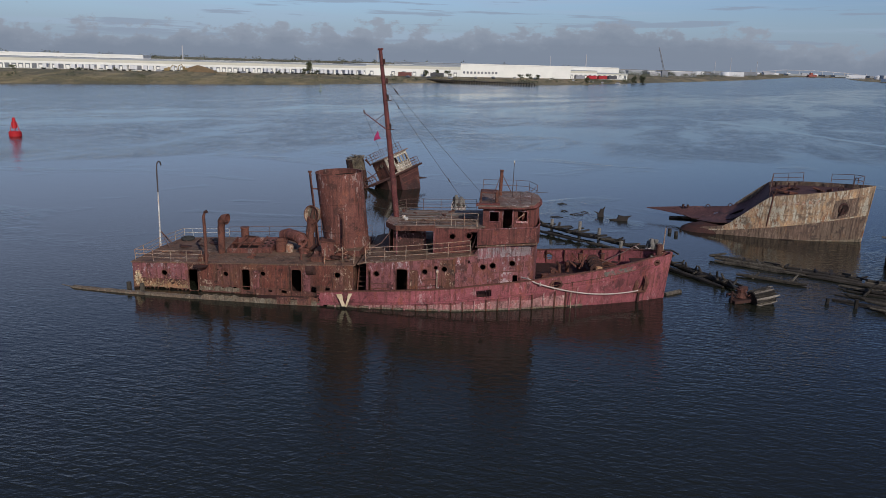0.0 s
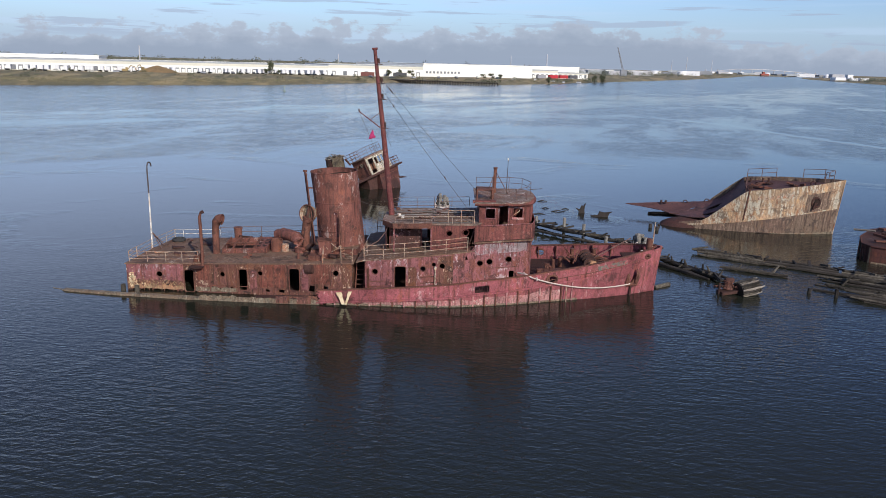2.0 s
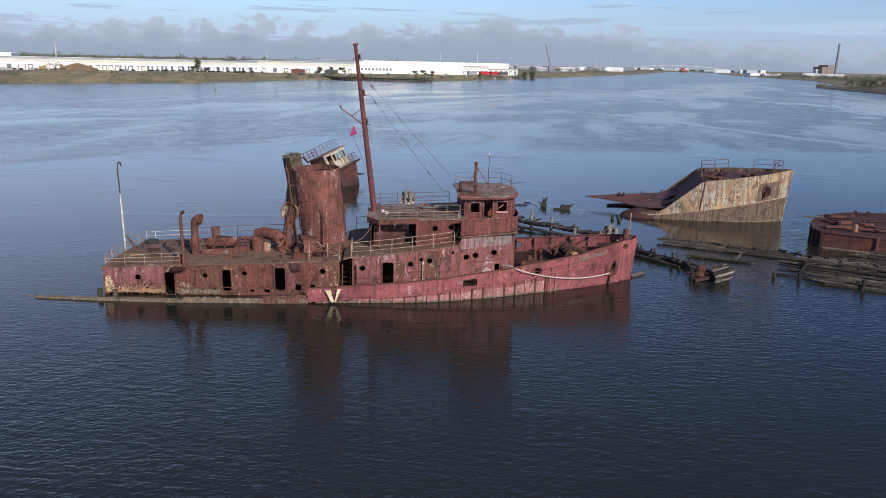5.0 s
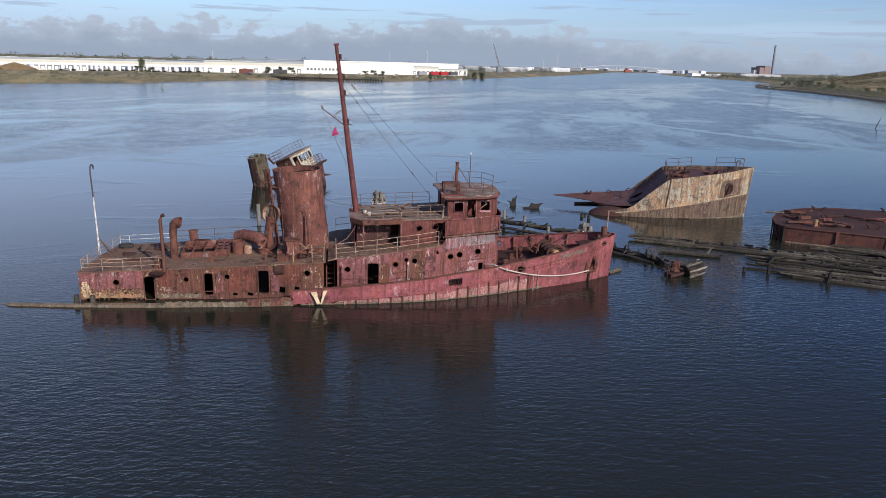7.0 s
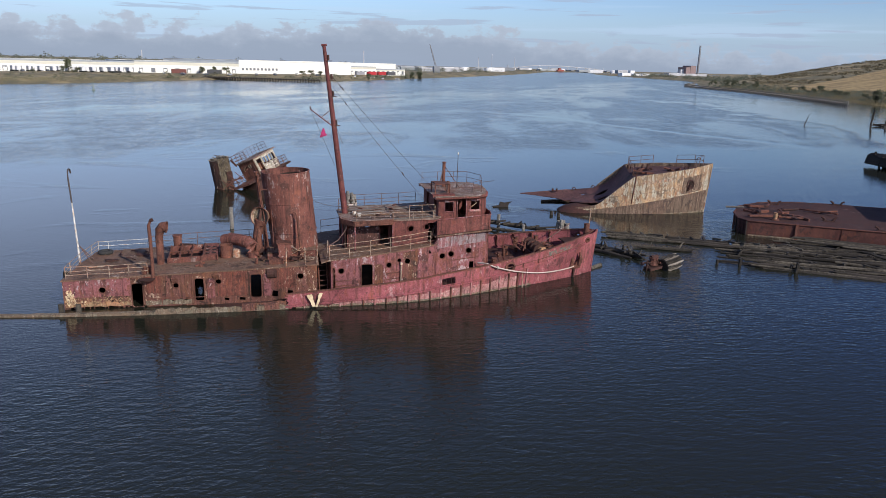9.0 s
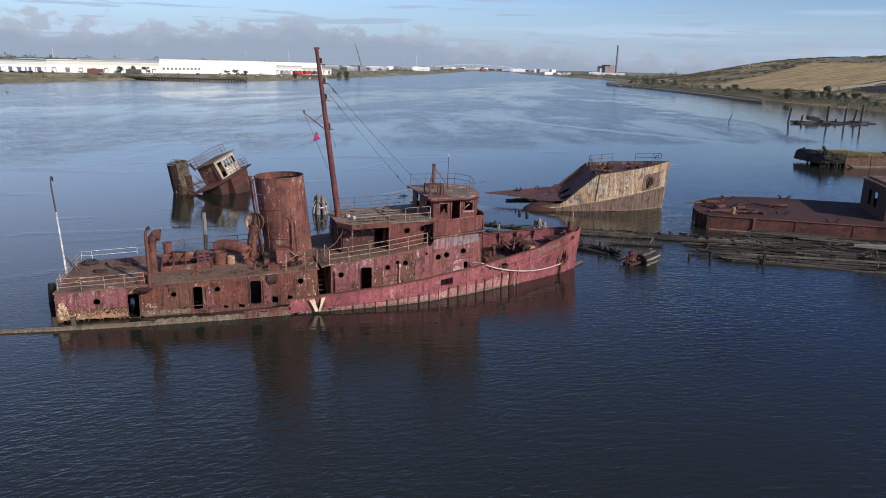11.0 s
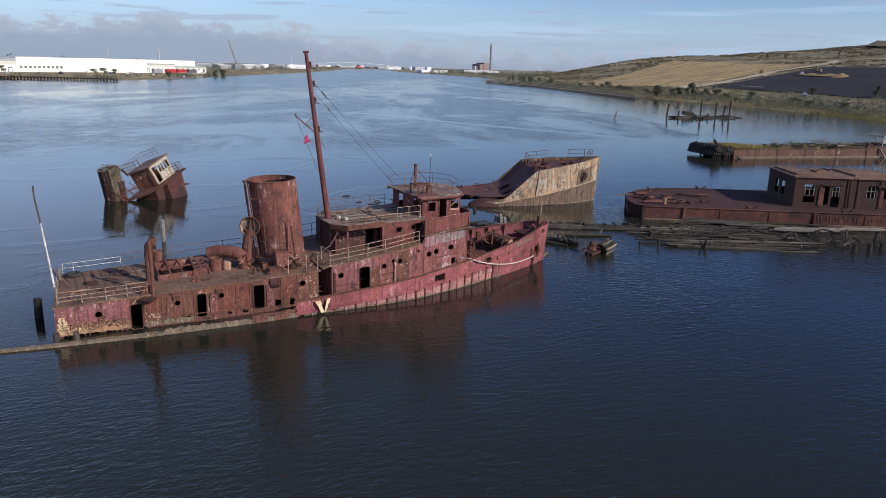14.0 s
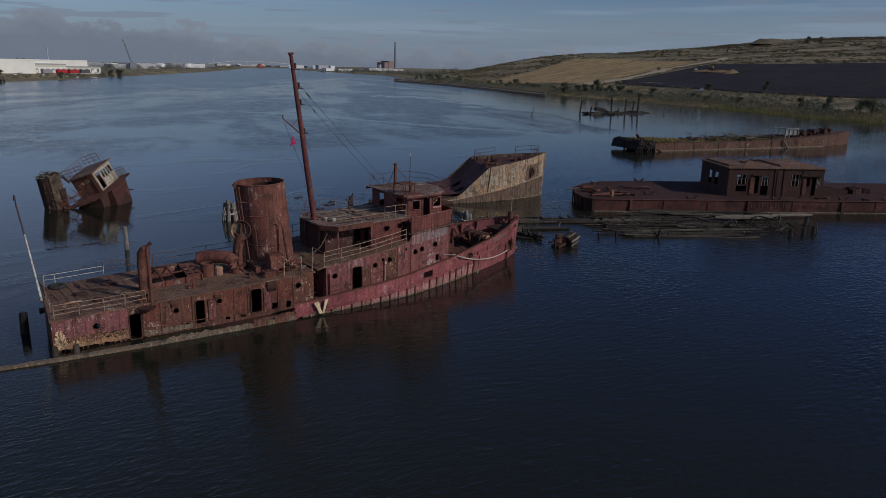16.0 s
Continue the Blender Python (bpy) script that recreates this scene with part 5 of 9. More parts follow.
for a, b in ((on_mast(0.86), (6.05, CY - 0.6, 7.3)), (on_mast(0.8), (5.6, CY - 2.9, 6.0))):
    w_ = part("stay", wire(a, b, 0.014, 0.12), M_WIRE, mast)
    for u in ((0.12, 0.14) if b[2] > 7 else (0.7, 0.16)):
        p = Vector(a).lerp(Vector(b), u)
        part("insulator", tube(B(), [p - Vector((0.06, 0, -0.05)), p + Vector((0.06, 0, -0.18))], 0.05, 6), M_WIRE, w_)
part("halyard", wire(g1, on_mast(0.3) + Vector((-0.3, -0.1, 0)), 0.015, 0.0), M_WIRE, mast)
part("halyard", wire(on_mast(0.6), on_mast(0.43) + Vector((0.5, -0.1, 0)), 0.015, 0.1), M_WIRE, mast)
part("stay", wire(on_mast(0.05), fun(6.5) + Vector((1.7, 0, 0)), 0.015, 0.15), M_WIRE, mast)
part("hose", tube(B(), [(-0.7, 2.0, 5.3), (-0.95, 1.85, 4.6), (-1.5, 1.7, 3.9), (-2.6, 1.5, 3.3)], 0.04, 6), M_RAILDARK, tug)

# foredeck gear
deck = lambda x: deck_z(x)
bm = tube(B(), [(14.5, 2.3, 2.5), (14.5, 4.4, 2.5)], 0.34, 14)
winch = part("windlass", bm, M_RUST, tug, "rusted anchor windlass", smooth=True)
for y in (2.1, 2.9, 3.7, 4.5):
    part("winch_cheek", tube(B(), [(14.5, y - 0.06, 2.5), (14.5, y + 0.06, 2.5)], 0.52, 16), M_RUSTDARK, winch)
part("warping_head", tube(B(), [(14.62, 1.55, 2.6), (14.58, 1.8, 2.58), (14.55, 2.05, 2.55)], [0.3, 0.2, 0.26], 12), M_YELLOW, winch)
part("winch_bed", box(B(), (14.5, 3.3, 2.0), (1.2, 2.7, 0.5)), M_RUSTDARK, winch)
for x, y, h in ((13.6, 5.3, 1.2), (15.3, 5.2, 1.1), (15.6, 3.0, 0.8), (12.6, 4.8, 0.7), (10.6, 1.7, 0.75), (11.3, 2.6, 0.9)):
    b_ = part("bollard", tube(B(), [(x, y, deck_z(x)), (x, y, deck_z(x) + h)], 0.17, 10), M_RUST, tug)
    part("bollard_cap", tube(B(), [(x, y, deck_z(x) + h), (x, y, deck_z(x) + h + 0.08)], 0.21, 10), M_RUST, b_)
for k in range(12):
    x, y = R.uniform(11, 16.5), R.uniform(2.6, 5.4)
    part("deck_scrap", box(B(), (x, y, deck_z(x) + 0.3 + R.uniform(0, 0.35)), (R.uniform(0.4, 1.3), R.uniform(0.1, 0.5), R.uniform(0.06, 0.25)), (R.uniform(-25, 25), R.uniform(-25, 25), R.uniform(0, 180))), M_RUST if k % 2 else M_RUSTDARK, tug)
for k in range(8):
    a = Vector((R.uniform(13, 16), R.uniform(2.4, 4.4), 2.5))
    part("bent_pipe", tube(B(), [a, a + Vector((R.uniform(-0.7, 0.7), R.uniform(-0.5, 0.5), R.uniform(0.2, 0.7))), a + Vector((R.uniform(-1.2, 1.2), R.uniform(-0.5, 0.5), R.uniform(-0.1, 0.4)))], 0.05, 6), M_RUST, tug)
part("derrick_boom", tube(B(), [(14.9, 3.4, 2.6), (17.9, 4.3, 4.1)], 0.04, 6), M_RAILDARK, tug)
part("vent_bend", tube(B(), [(11.9, 3.1, deck_z(12)), (11.8, 3.0, 2.5), (11.6, 2.9, 2.75)], 0.12, 8), M_RUST, tug)
hatch = part("hatch", box(B(), (11.4, 1.9, deck_z(11.4) + 0.3), (1.7, 1.4, 0.5), (0, -4, -12)), M_HULL, tug)
for k in range(4):
    part("hatch_board", box(B(), (10.75 + k * 0.43, 1.9 - k * 0.09, deck_z(11) + 0.6 + 0.03 * k), (0.38, 1.45, 0.06), (0, -4, -12)), M_RUST, hatch)
bk = part("breast_hook", slab(B(), [(17.3, 2.9), (19.5, 3.75), (19.5, 4.25), (17.3, 5.1)], lambda x, y: 2.72 + 0.14 * (x - 17.3), 0.08), M_RUSTDARK, tug)
part("bow_bitt", tube(B(), [(19.3, CY, 2.9), (19.3, CY, 4.15)], 0.24, 12), M_RUST, tug)
part("jackstaff", tube(B(), [(19.62, 4.3, 3.3), (19.69, 4.3, 5.4)], 0.045, 6), M_RAIL, tug)
for s in (-1, 1):
    for x in (11.2, 12.6, 14.0, 15.4, 16.8):
        y = side_y(x, rail_z(x) - 0.3, s) - s * 0.18
        part("bulwark_stay", box(B(), (x, y, rail_z(x) - 0.5), (0.06, 0.25, 1.0), (s * 8, 0, 0)), M_RUST, tug)
# scraped patch under the rail
bm = B()
loft(bm, [[(x, side_y(x, z, -1) - 0.012, z) for z in (rail_z(x) - 0.62 + 0.03 * noise.noise((x * 5, 1, 1)), rail_z(x) - 0.24 + 0.05 * noise.noise((x * 4, 7, 1)))] for x in steps(14.9, 17.3, 16)], closed=False)
part("scraped_panel", bm, M_GREENPLATE, tug, "scraped grey-green patch")
# stockless anchor hung in its pipe
y0 = side_y(17.9, 1.1, -1) - 0.12
bm = tube(B(), [(18.35, y0 + 0.15, 1.75), (18.1, y0, 1.35), (17.85, y0 - 0.05, 0.95)], [0.1, 0.11, 0.13], 8)
anc = part("anchor", bm, M_RUST, tug, "stockless anchor hung against the bow")
for dx, dz, l in ((-0.42, 0.25, 0.95), (0.28, 0.5, 1.1)):
    p = Vector((17.85 + dx, y0 - 0.12, 0.85 + dz * 0.4))
    bm = tube(B(), [p, p + Vector((0.12, -0.05, l * 0.5)), p + Vector((0.02, 0.0, l))], [0.16, 0.2, 0.03], 8)
    part("fluke", bm, M_RUST, anc)
part("crown", tube(B(), [(17.35, y0 - 0.05, 0.85), (18.25, y0 - 0.0, 0.95)], 0.17, 9), M_RUST, anc)
part("anchor_chain", tube(B(), [(17.8, y0, 0.9), (17.75, y0, 0.0), (17.75, y0, -0.5)], 0.09, 6), M_RUSTDARK, anc)

# yellowed split fender boards at the break of the bulwark
M_BOARD = plain("cream_split_board", (0.66, 0.54, 0.36), (0.46, 0.34, 0.20), 4, 0.9, 0.4)
yb = CY - 6.05
fb = thing("fender_boards", (-3.5, yb, 0.2), "two pale splintered boards hanging in a V on the hull", "boards")
for a, b, w0, w1 in (((-3.88, 1.02), (-3.55, 0.16), 0.18, 0.11), ((-3.08, 1.1), (-3.38, 0.15), 0.12, 0.08)):
    rings = []
    for u in steps(0, 1, 5):
        x, z, w_ = a[0] + (b[0] - a[0]) * u, a[1] + (b[1] - a[1]) * u, w0 + (w1 - w0) * u + 0.03 * R.uniform(-1, 1)
        y = yb - 0.16 - 0.05 * u
        rings.append([(x - w_, y, z - 0.1 * w_), (x + w_, y, z + 0.1 * w_), (x + w_, y + 0.06, z + 0.1 * w_), (x - w_, y + 0.06, z - 0.1 * w_)])
    part("board", loft(B(), rings), M_BOARD, fb)

# mooring rope slung along the bow
def rope(pts, r):
    return tube(B(), pts, r, 8)


pts = []
for k in range(25):
    u = k / 24
    x = 9.9 + 7.9 * u
    z = 2.05 - 3.05 * u + 1.95 * u * u
    pts.append((x, side_y(x, max(z, 0.5), -1) - 0.17, z))
rp = thing("mooring_rope", (9.9, pts[0][1], 2.0), "thick pale mooring rope slung along the tug's bow", "rope")
part("rope_run", rope(pts, 0.05), M_ROPE, rp, smooth=True)
part("rope_tail", rope([pts[8], (pts[8][0], pts[8][1] - 0.03, 0.5), (pts[8][0] + 0.03, pts[8][1], -0.1)], 0.035), M_RAIL, rp)
part("rope_end", rope([(8.9, CY - house_w(8.9) - 0.3, 2.15), (9.4, side_y(9.4, 2.1, -1) + 0.2, 2.25), pts[0]], 0.06), M_ROPE, rp)
part("rope_knot", ring(B(), pts[1], (1, 0, 0), 0.09, 0.06, 10, 6), M_ROPE, rp)

FP = on_mast(0.52) + Vector((-0.85, -0.1, 0))
flag = single("pennant", loft(B(), [[FP + Vector((0.30 * u + 0.04 * math.sin(7 * u), 0.05 * math.sin(6 * u), 0.12 - 0.55 * u)), FP + Vector((-0.30 * u * (1.25 - 0.5 * u) - 0.02, 0.07 * math.sin(5 * u + 1), 0.02 - 0.8 * u + 0.15 * u * u))] for u in steps(0, 1.0, 8)], closed=False), M_FLAG, FP, "small torn crimson pennant on the mast's halyard", "flag")
flag.data.transform(Matrix.Identity(4))
sol = flag.modifiers.new("thick", "SOLIDIFY")
sol.thickness = 0.012
single("tyre", ring(B(), (-18.55, 6.9, 2.24), (0, 0, 1), 0.42, 0.14, 24, 8, 1.0), M_RUBBER, (-18.55, 6.9, 2.1), "old black rubber tyre lying on the tug's after deck", "tyre", smooth=True)

# litter on the after deck: pipe lengths, cable, plates, a fallen rail
for k in range(6):
    x, y = R.uniform(-19.3, -14.8), R.uniform(1.2, 7.2)
    a = R.uniform(0, 3.1)
    l = R.uniform(0.5, 2.0)
    z = top_z(x) + 0.16
    part("loose_pipe", tube(B(), [(x, y, z), (x + l * 0.5 * math.cos(a), y + l * 0.5 * math.sin(a), z + 0.04), (x + l * math.cos(a), y + l * math.sin(a), top_z(x + l * math.cos(a)) + 0.14)], R.uniform(0.025, 0.06), 6), (M_RUSTDARK, M_RUST, M_RAIL)[k % 3], tug)
for k in range(11):
    x, y = R.uniform(-7.0, -3.4), CY - R.uniform(1.9, 4.0)
    part("scrap_plate", box(B(), (x, y, top_z(x) + 0.2 + R.uniform(0, 0.12)), (R.uniform(0.2, 0.7), R.uniform(0.15, 0.5), R.uniform(0.04, 0.2)), (R.uniform(-25, 25), R.uniform(-25, 25), R.uniform(0, 90))), (M_RUST, M_RUSTDARK, M_DECK)[k % 3], tug)
for k in range(9):
    x = -19.0 + k * 0.55
    part("deck_plank", box(B(), (x, CY + 0.4, top_z(x) + 0.122), (0.05, 6.6, 0.008)), M_DECK, tug)
for x, y in ((0.6, 5.3), (1.6, 2.6), (2.9, 4.6), (3.4, 6.0), (4.6, 3.2)):
    part("roof_scrap", box(B(), (x, y, cab_top(x) + 0.16), (R.uniform(0.3, 0.9), R.uniform(0.06, 0.2), 0.08), (0, 0, R.uniform(0, 180))), M_RUST, roof)

# split boards left on the cabin roof
for k in range(15):
    y = CY - 2.75 + k * 0.39
    for x0, x1 in ((-0.6 + R.uniform(0, 0.7), R.uniform(1.6, 2.6)), (R.uniform(2.5, 3.0), 5.7 - R.uniform(0, 0.8))):
        if R.random() < 0.14:
            continue
        bm = loft(B(), [[(x, y + d + 0.02 * R.uniform(-1, 1), cab_top(x) + 0.1 - 0.008 * (y - CY) ** 2 + e + 0.012 * R.random()) for d, e in ((-0.15, 0.0), (0.15, 0.0), (0.15, 0.035), (-0.15, 0.035))] for x in steps(x0, x1, 5)])
        part("roof_board", bm, (M_ROOF, M_WOODPALE, M_ROOF, M_DECK)[R.randrange(4)], roof)
# salt and scum dried on at the water's edge
bm = B()
loft(bm, [[(x, side_y(x, z, -1) - 0.02, z) for z in (-0.3, 0.02, 0.13 + 0.12 * noise.noise((x * 1.7, 3, 0)))] for x in steps(-4.8, 13.5, 90)], closed=False)
part("salt_line", bm, M_SCUM, tug, "cream salt and scum at the water's edge")
# scalloped, rusted-through plates along the sunken guard
for k in range(16):
    x = -13.6 + k * 0.52 + R.uniform(-0.1, 0.1)
    y = CY - hull_w(x) - 0.03
    w_ = R.uniform(0.25, 0.5)
    h_ = R.uniform(0.1, 0.3)
    rings = []
    for u in steps(-1, 1, 6):
        zt = 0.24 + h_ * (1 - u * u) * (0.7 + 0.5 * noise.noise((x, u * 4, 2)))
        rings.append([(x + w_ * u, y - 0.02 * math.sin(6 * u), 0.11), (x + w_ * u, y, zt), (x + w_ * u, y + 0.05, zt), (x + w_ * u, y + 0.05, 0.11)])
    bm = loft(B(), rings)
    part("torn_guard", bm, M_SCUM, tug)
for x0, x1 in ((-8.4, -7.4), (-6.9, -5.9)):
    bm = loft(B(), [[(x, CY - hull_w(x) - 0.1, z) for z in (0.05, 0.52)] + [(x, CY - hull_w(x) - 0.02, z) for z in (0.56, 0.05)] for x in steps(x0, x1, 4)])
    part("torn_guard", bm, M_AFT, tug)

# ---- broken bow section ----
WS = Vector((45.1, 26.9, 0))
WU, WV = Vector((-0.954, 0.30, 0)), Vector((-0.30, -0.954, 0))
wb_w = curve((0, 0.06), (1.5, 0.85), (3, 1.55), (6, 2.6), (9.5, 3.25), (14, 3.6), (18, 3.3), (21, 2.2))
wb_top = curve((0, 5.95), (3, 5.55), (6, 5.25), (9.6, 4.85), (10.4, 4.2), (13.4, 1.35), (16, 0.85), (21, 0.5))


def wp(a, v, z, heel=0.09):
    """A point of the bow section: a metres aft of the stem, v metres towards the tug's side."""
    p = WS + WU * a + WV * v
    return Vector((p.x, p.y, z - heel * v))


wreck = thing("ship_bow_wreck", WS, "broken-off ship's bow with pale rust-streaked plating, lying in the river", "wreck")
for s in (1, -1):
    bm = B()
    rings = []
    for a in steps(0, 19.5, 40):
        t = (wb_top(a) if a < 16 else float(np.interp(a, [16, 17.6], [0.85, -0.4]))) if s > 0 else max(wb_top(a) if a < 13 else 0, float(np.interp(a, [9.6, 12, 13.5, 15, 19.5], [2.0, 1.7, 0.9, -0.8, -1.0])))
        ww = wb_w(a)
        zs = [-1.6, min(t, 0.0), min(t, t * 0.3), min(t, t * 0.65), t]
        o = [wp(a - 0.09 * z, s * (ww - 0.05 + 0.07 * ww * max(z, 0) / 5 * 1.1), z) for z in zs]
        i = [wp(a - 0.09 * z, s * (ww - 0.05 + 0.07 * ww * max(z, 0) / 5 * 1.1 - 0.08), z) for z in zs[::-1]]
        rings.append(o + i)
    loft(bm, rings)
    ws = part("hull_side", bm, M_WRECKLOW, wreck, smooth=True)
    if s > 0:
        # strakes of pale plates above the belt, each lapped a little
        def shell(a, z, lift):
            ww = wb_w(a)
            return wp(a - 0.09 * z, ww - 0.05 + 0.07 * ww * max(z, 0) / 5 * 1.1 + lift, z)
        belt = curve((0, 2.9), (4, 2.35), (9, 1.55), (13, 0.95), (16, 0.62))
        for row in range(3):
            a = 0.12
            col = 0
            while a < 13.2:
                w_ = (0.95, 1.15, 1.3)[(row + col) % 3]
                b = a + w_ - 0.035
                m_ = (a + b) / 2
                lo = belt(m_) + (wb_top(m_) - belt(m_)) * row / 3
                lim = wb_top(max(a, 0)) - 0.06
                bm = B()
                R4 = []
                for u in (a, m_, b):
                    z0 = belt(u) + (max(wb_top(min(u, 9.6)), 0) - belt(u)) * row / 3 + 0.02
                    z1 = belt(u) + (max(wb_top(min(u, 9.6)), 0) - belt(u)) * (row + 1) / 3 - 0.02
                    z0, z1 = min(z0, wb_top(u) - 0.04), min(z1, wb_top(u) - 0.02)
                    R4.append([shell(u, z0, 0.0), shell(u, z0, 0.03), shell(u, z1, 0.03), shell(u, z1, 0.0)])
                if (R4[0][2] - R4[0][1]).length > 0.15:
                    loft(bm, R4)
                    dark = 1.5 < m_ < 3.6 and row < 2
                    part("plate", bm, M_WRECKLOW if dark else M_WRECK, ws)
                else:
                    bm.free()
                a += w_
                col += 1
        bm = B()
        loft(bm, [[shell(a, belt(a) + dz, l) for dz, l in ((-0.06, 0.0), (-0.06, 0.09), (0.06, 0.09), (0.06, 0.0))] for a in steps(0.1, 15, 24)])
        part("belt", bm, M_WRECK, ws)
        bm = B()
        loft(bm, [[shell(a, z, 0.02) for z in (-0.2, 0.28 + 0.08 * noise.noise((a, 0, 5)))] for a in steps(0.1, 17, 24)], closed=False)
        part("scum_band", bm, M_SCUM, ws)
        p = shell(2.55, 3.65, 0.1)
        hp = part("hawse_pipe", ring(B(), p, WV + Vector((0.25, 0, 0)), 0.42, 0.12, 18, 7, 1.2), M_RUSTDARK, ws)
        # flat disc over uncut plating, the opening's shade put into its colour
        part("hawse_hole", tube(B(), [p - WV * 0.05, p + WV * 0.02], 0.36, 14), M_INNER, hp)
        part("anchor_stub", tube(B(), [p + WV * 0.1, p + WV * 0.15 + Vector((-0.25, 0, -0.75))], [0.16, 0.1], 7), M_RUSTDARK, hp)
        for a0, z0, z1 in ((9.45, 0.2, 5.6),):
            part("wall_post", tube(B(), [shell(a0, z0 + 1.4, 0.06), shell(a0, z1 - 0.6, 0.06)], 0.06, 6), M_RUST, ws)
        # letters that can no longer be read, as pale bars
        for k in range(6):
            a0 = 5.0 + k * 0.62
            q = [shell(a0, 4.6 - 0.1 * (a0 - 4.6), 0.034), shell(a0 + 0.38, 4.56 - 0.1 * (a0 - 4.6), 0.034), shell(a0 + 0.38, 4.2 - 0.1 * (a0 - 4.6), 0.034), shell(a0, 4.24 - 0.1 * (a0 - 4.6), 0.034)]
            bm = B()
            loft(bm, [q, [v + WV * 0.008 for v in q]])
            part("worn_letter_bar", bm, M_RAIL, ws)
bm = tube(B(), [wp(0.05, 0, -0.8), wp(0, 0, 0), wp(-0.5, 0, 5.95)], 0.1, 7)
part("stem", bm, M_WRECK, wreck)
# forecastle deck
bm = B()
loft(bm, [[wp(a - 0.45, v * wb_w(a) * 1.05, wb_top(a) - 0.42 - d) for v in (-1, -0.5, 0, 0.5, 1)] + [wp(a - 0.45, v * wb_w(a) * 1.05, wb_top(a) - 0.52 - d) for v in (1, 0.5, 0, -0.5, -1)] for a in steps(0.5, 9.7, 12) for d in [0.0]])
part("forecastle_deck", bm, M_WRECKDECK, wreck)
# torn deck sweeping down aft
M_TORN = rusty("maroon_torn_deck", (0.13, 0.062, 0.058), (0.10, 0.048, 0.044), (0.045, 0.028, 0.028), 0.5, 0.2, 0.9, (0.21, 0.12, 0.10), 0.60)
sag = curve((9.3, 4.5), (10.2, 3.2), (11.5, 2.0), (13, 1.35), (16, 0.95), (20, 0.72), (22.2, 0.6))
bm = B()
rows = []
for a in steps(9.3, 22.2, 28):
    far, near = -min(wb_w(min(a, 18)) + 0.35, 3.6 if a < 17 else 3.6 - (a - 17) * 0.12), (wb_w(a) * 0.95 if a < 12 else np.interp(a, [12, 15, 17, 19, 22.2], [3.3, 2.4, 0.2, -1.7, -2.92]))
    rows.append([wp(a, far + (near - far) * q, sag(a) + 0.12 * max(a - 17, 0) * 0.5 + (0.5 - 0.5 * q + 0.08 * noise.noise((a * 0.7, q * 4, 2)) - 0.25 * math.sin(q * 3.1)) * min(1, max(0.02, (22.3 - a) / 5)), 0.03) for q in steps(0, 1, 8)])
rings = [r + [v - Vector((0, 0, 0.07)) for v in r[::-1]] for r in rows]
loft(bm, rings)
td = part("torn_deck", bm, M_TORN, wreck, smooth=True)
c = B()
for a, v, rx, ry in ((12.2, -0.8, 0.75, 0.4), (12.6, 1.4, 0.8, 0.45), (16.8, 0.6, 0.9, 0.4), (18.4, -0.6, 0.8, 0.3), (14.5, -1.6, 0.35, 0.2)):
    q = wp(a, v, 0)
    loft(c, [[q + Vector((rx * math.cos(t) * (1 + 0.3 * math.sin(3 * t)), ry * math.sin(t), z)) for t in (i * math.tau / 14 for i in range(14))] for z in (0.3, 3.4)])
cut(td, c)
# swelling of bare pinkish plate at the near end
bm = B()
cc = wp(15.0, 1.9, 0.0)
loft(bm, [[cc + Vector((3.2 * q * math.cos(t), 2.0 * q * math.sin(t), -0.1 + 1.15 * math.sqrt(max(0, 1 - q * q)))) for t in (i * math.tau / 18 for i in range(18))] for q in (1, 0.9, 0.7, 0.4, 0.08)])
part("bulged_plate", bm, M_BARGEDECK, wreck, smooth=True)
for a, v, h in ((17.6, -3.0, 0.35), (18.1, -3.05, 0.35), (9.0, -2.6, 0.5), (8.6, -2.6, 0.5), (7.4, -1.7, 0.6), (6.8, -1.7, 0.6)):
    z = (wb_top(a) - 0.45) if a < 9.5 else sag(a) + 0.35
    part("bitt", tube(B(), [wp(a, v, z, 0.06), wp(a, v, z + h, 0.06)], 0.13, 8), M_RUSTDARK, wreck)
for a, v in ((15.4, -3.3), (8.9, 1.6), (2.6, 0.5), (13.0, -3.4)):
    z = (wb_top(a) - 0.2) if a < 9.5 else sag(a) + 0.45
    part("fairlead", ring(B(), wp(a, v, z, 0.05), WV, 0.24, 0.06, 14, 5), M_RUSTDARK, wreck)
for k in range(12):
    a, v = R.uniform(3.5, 9), R.uniform(-1.2, 2.0)
    part("deck_scrap", box(B(), wp(a, v * wb_w(a) / 3.2, wb_top(a) - 0.3), (R.uniform(0.4, 1.4), R.uniform(0.1, 0.4), R.uniform(0.1, 0.3)), (R.uniform(-20, 20), R.uniform(-20, 20), R.uniform(0, 180))), M_RUST if k % 2 else M_RUSTDARK, wreck)
for ps in ([(9.4, 3.2), (9.3, 1.2), (9.0, -2.6), (6.0, -2.5), ], [(1.4, -0.7), (0.6, 0.0), (1.2, 0.6)], [(3.4, -1.5), (1.4, -0.7)]):
    railing(wreck, [wp(a, v, wb_top(a) - 0.05) for a, v in ps], 1.05, (1, 0.5), 0.5, 0.03, M_RAILDARK)
part("davit", tube(B(), [wp(1.5, 0.5, 5.6), wp(1.5, 0.5, 6.5), wp(1.4, 0.6, 6.75), wp(1.2, 0.8, 6.7), wp(1.15, 0.8, 6.45)], 0.045, 6), M_RAILDARK, wreck)
part("broken_lip", box(B(), wp(7.2, 3.05, 0.15), (1.3, 0.12, 0.4), (0, 0, -8)), M_INNER, wreck)

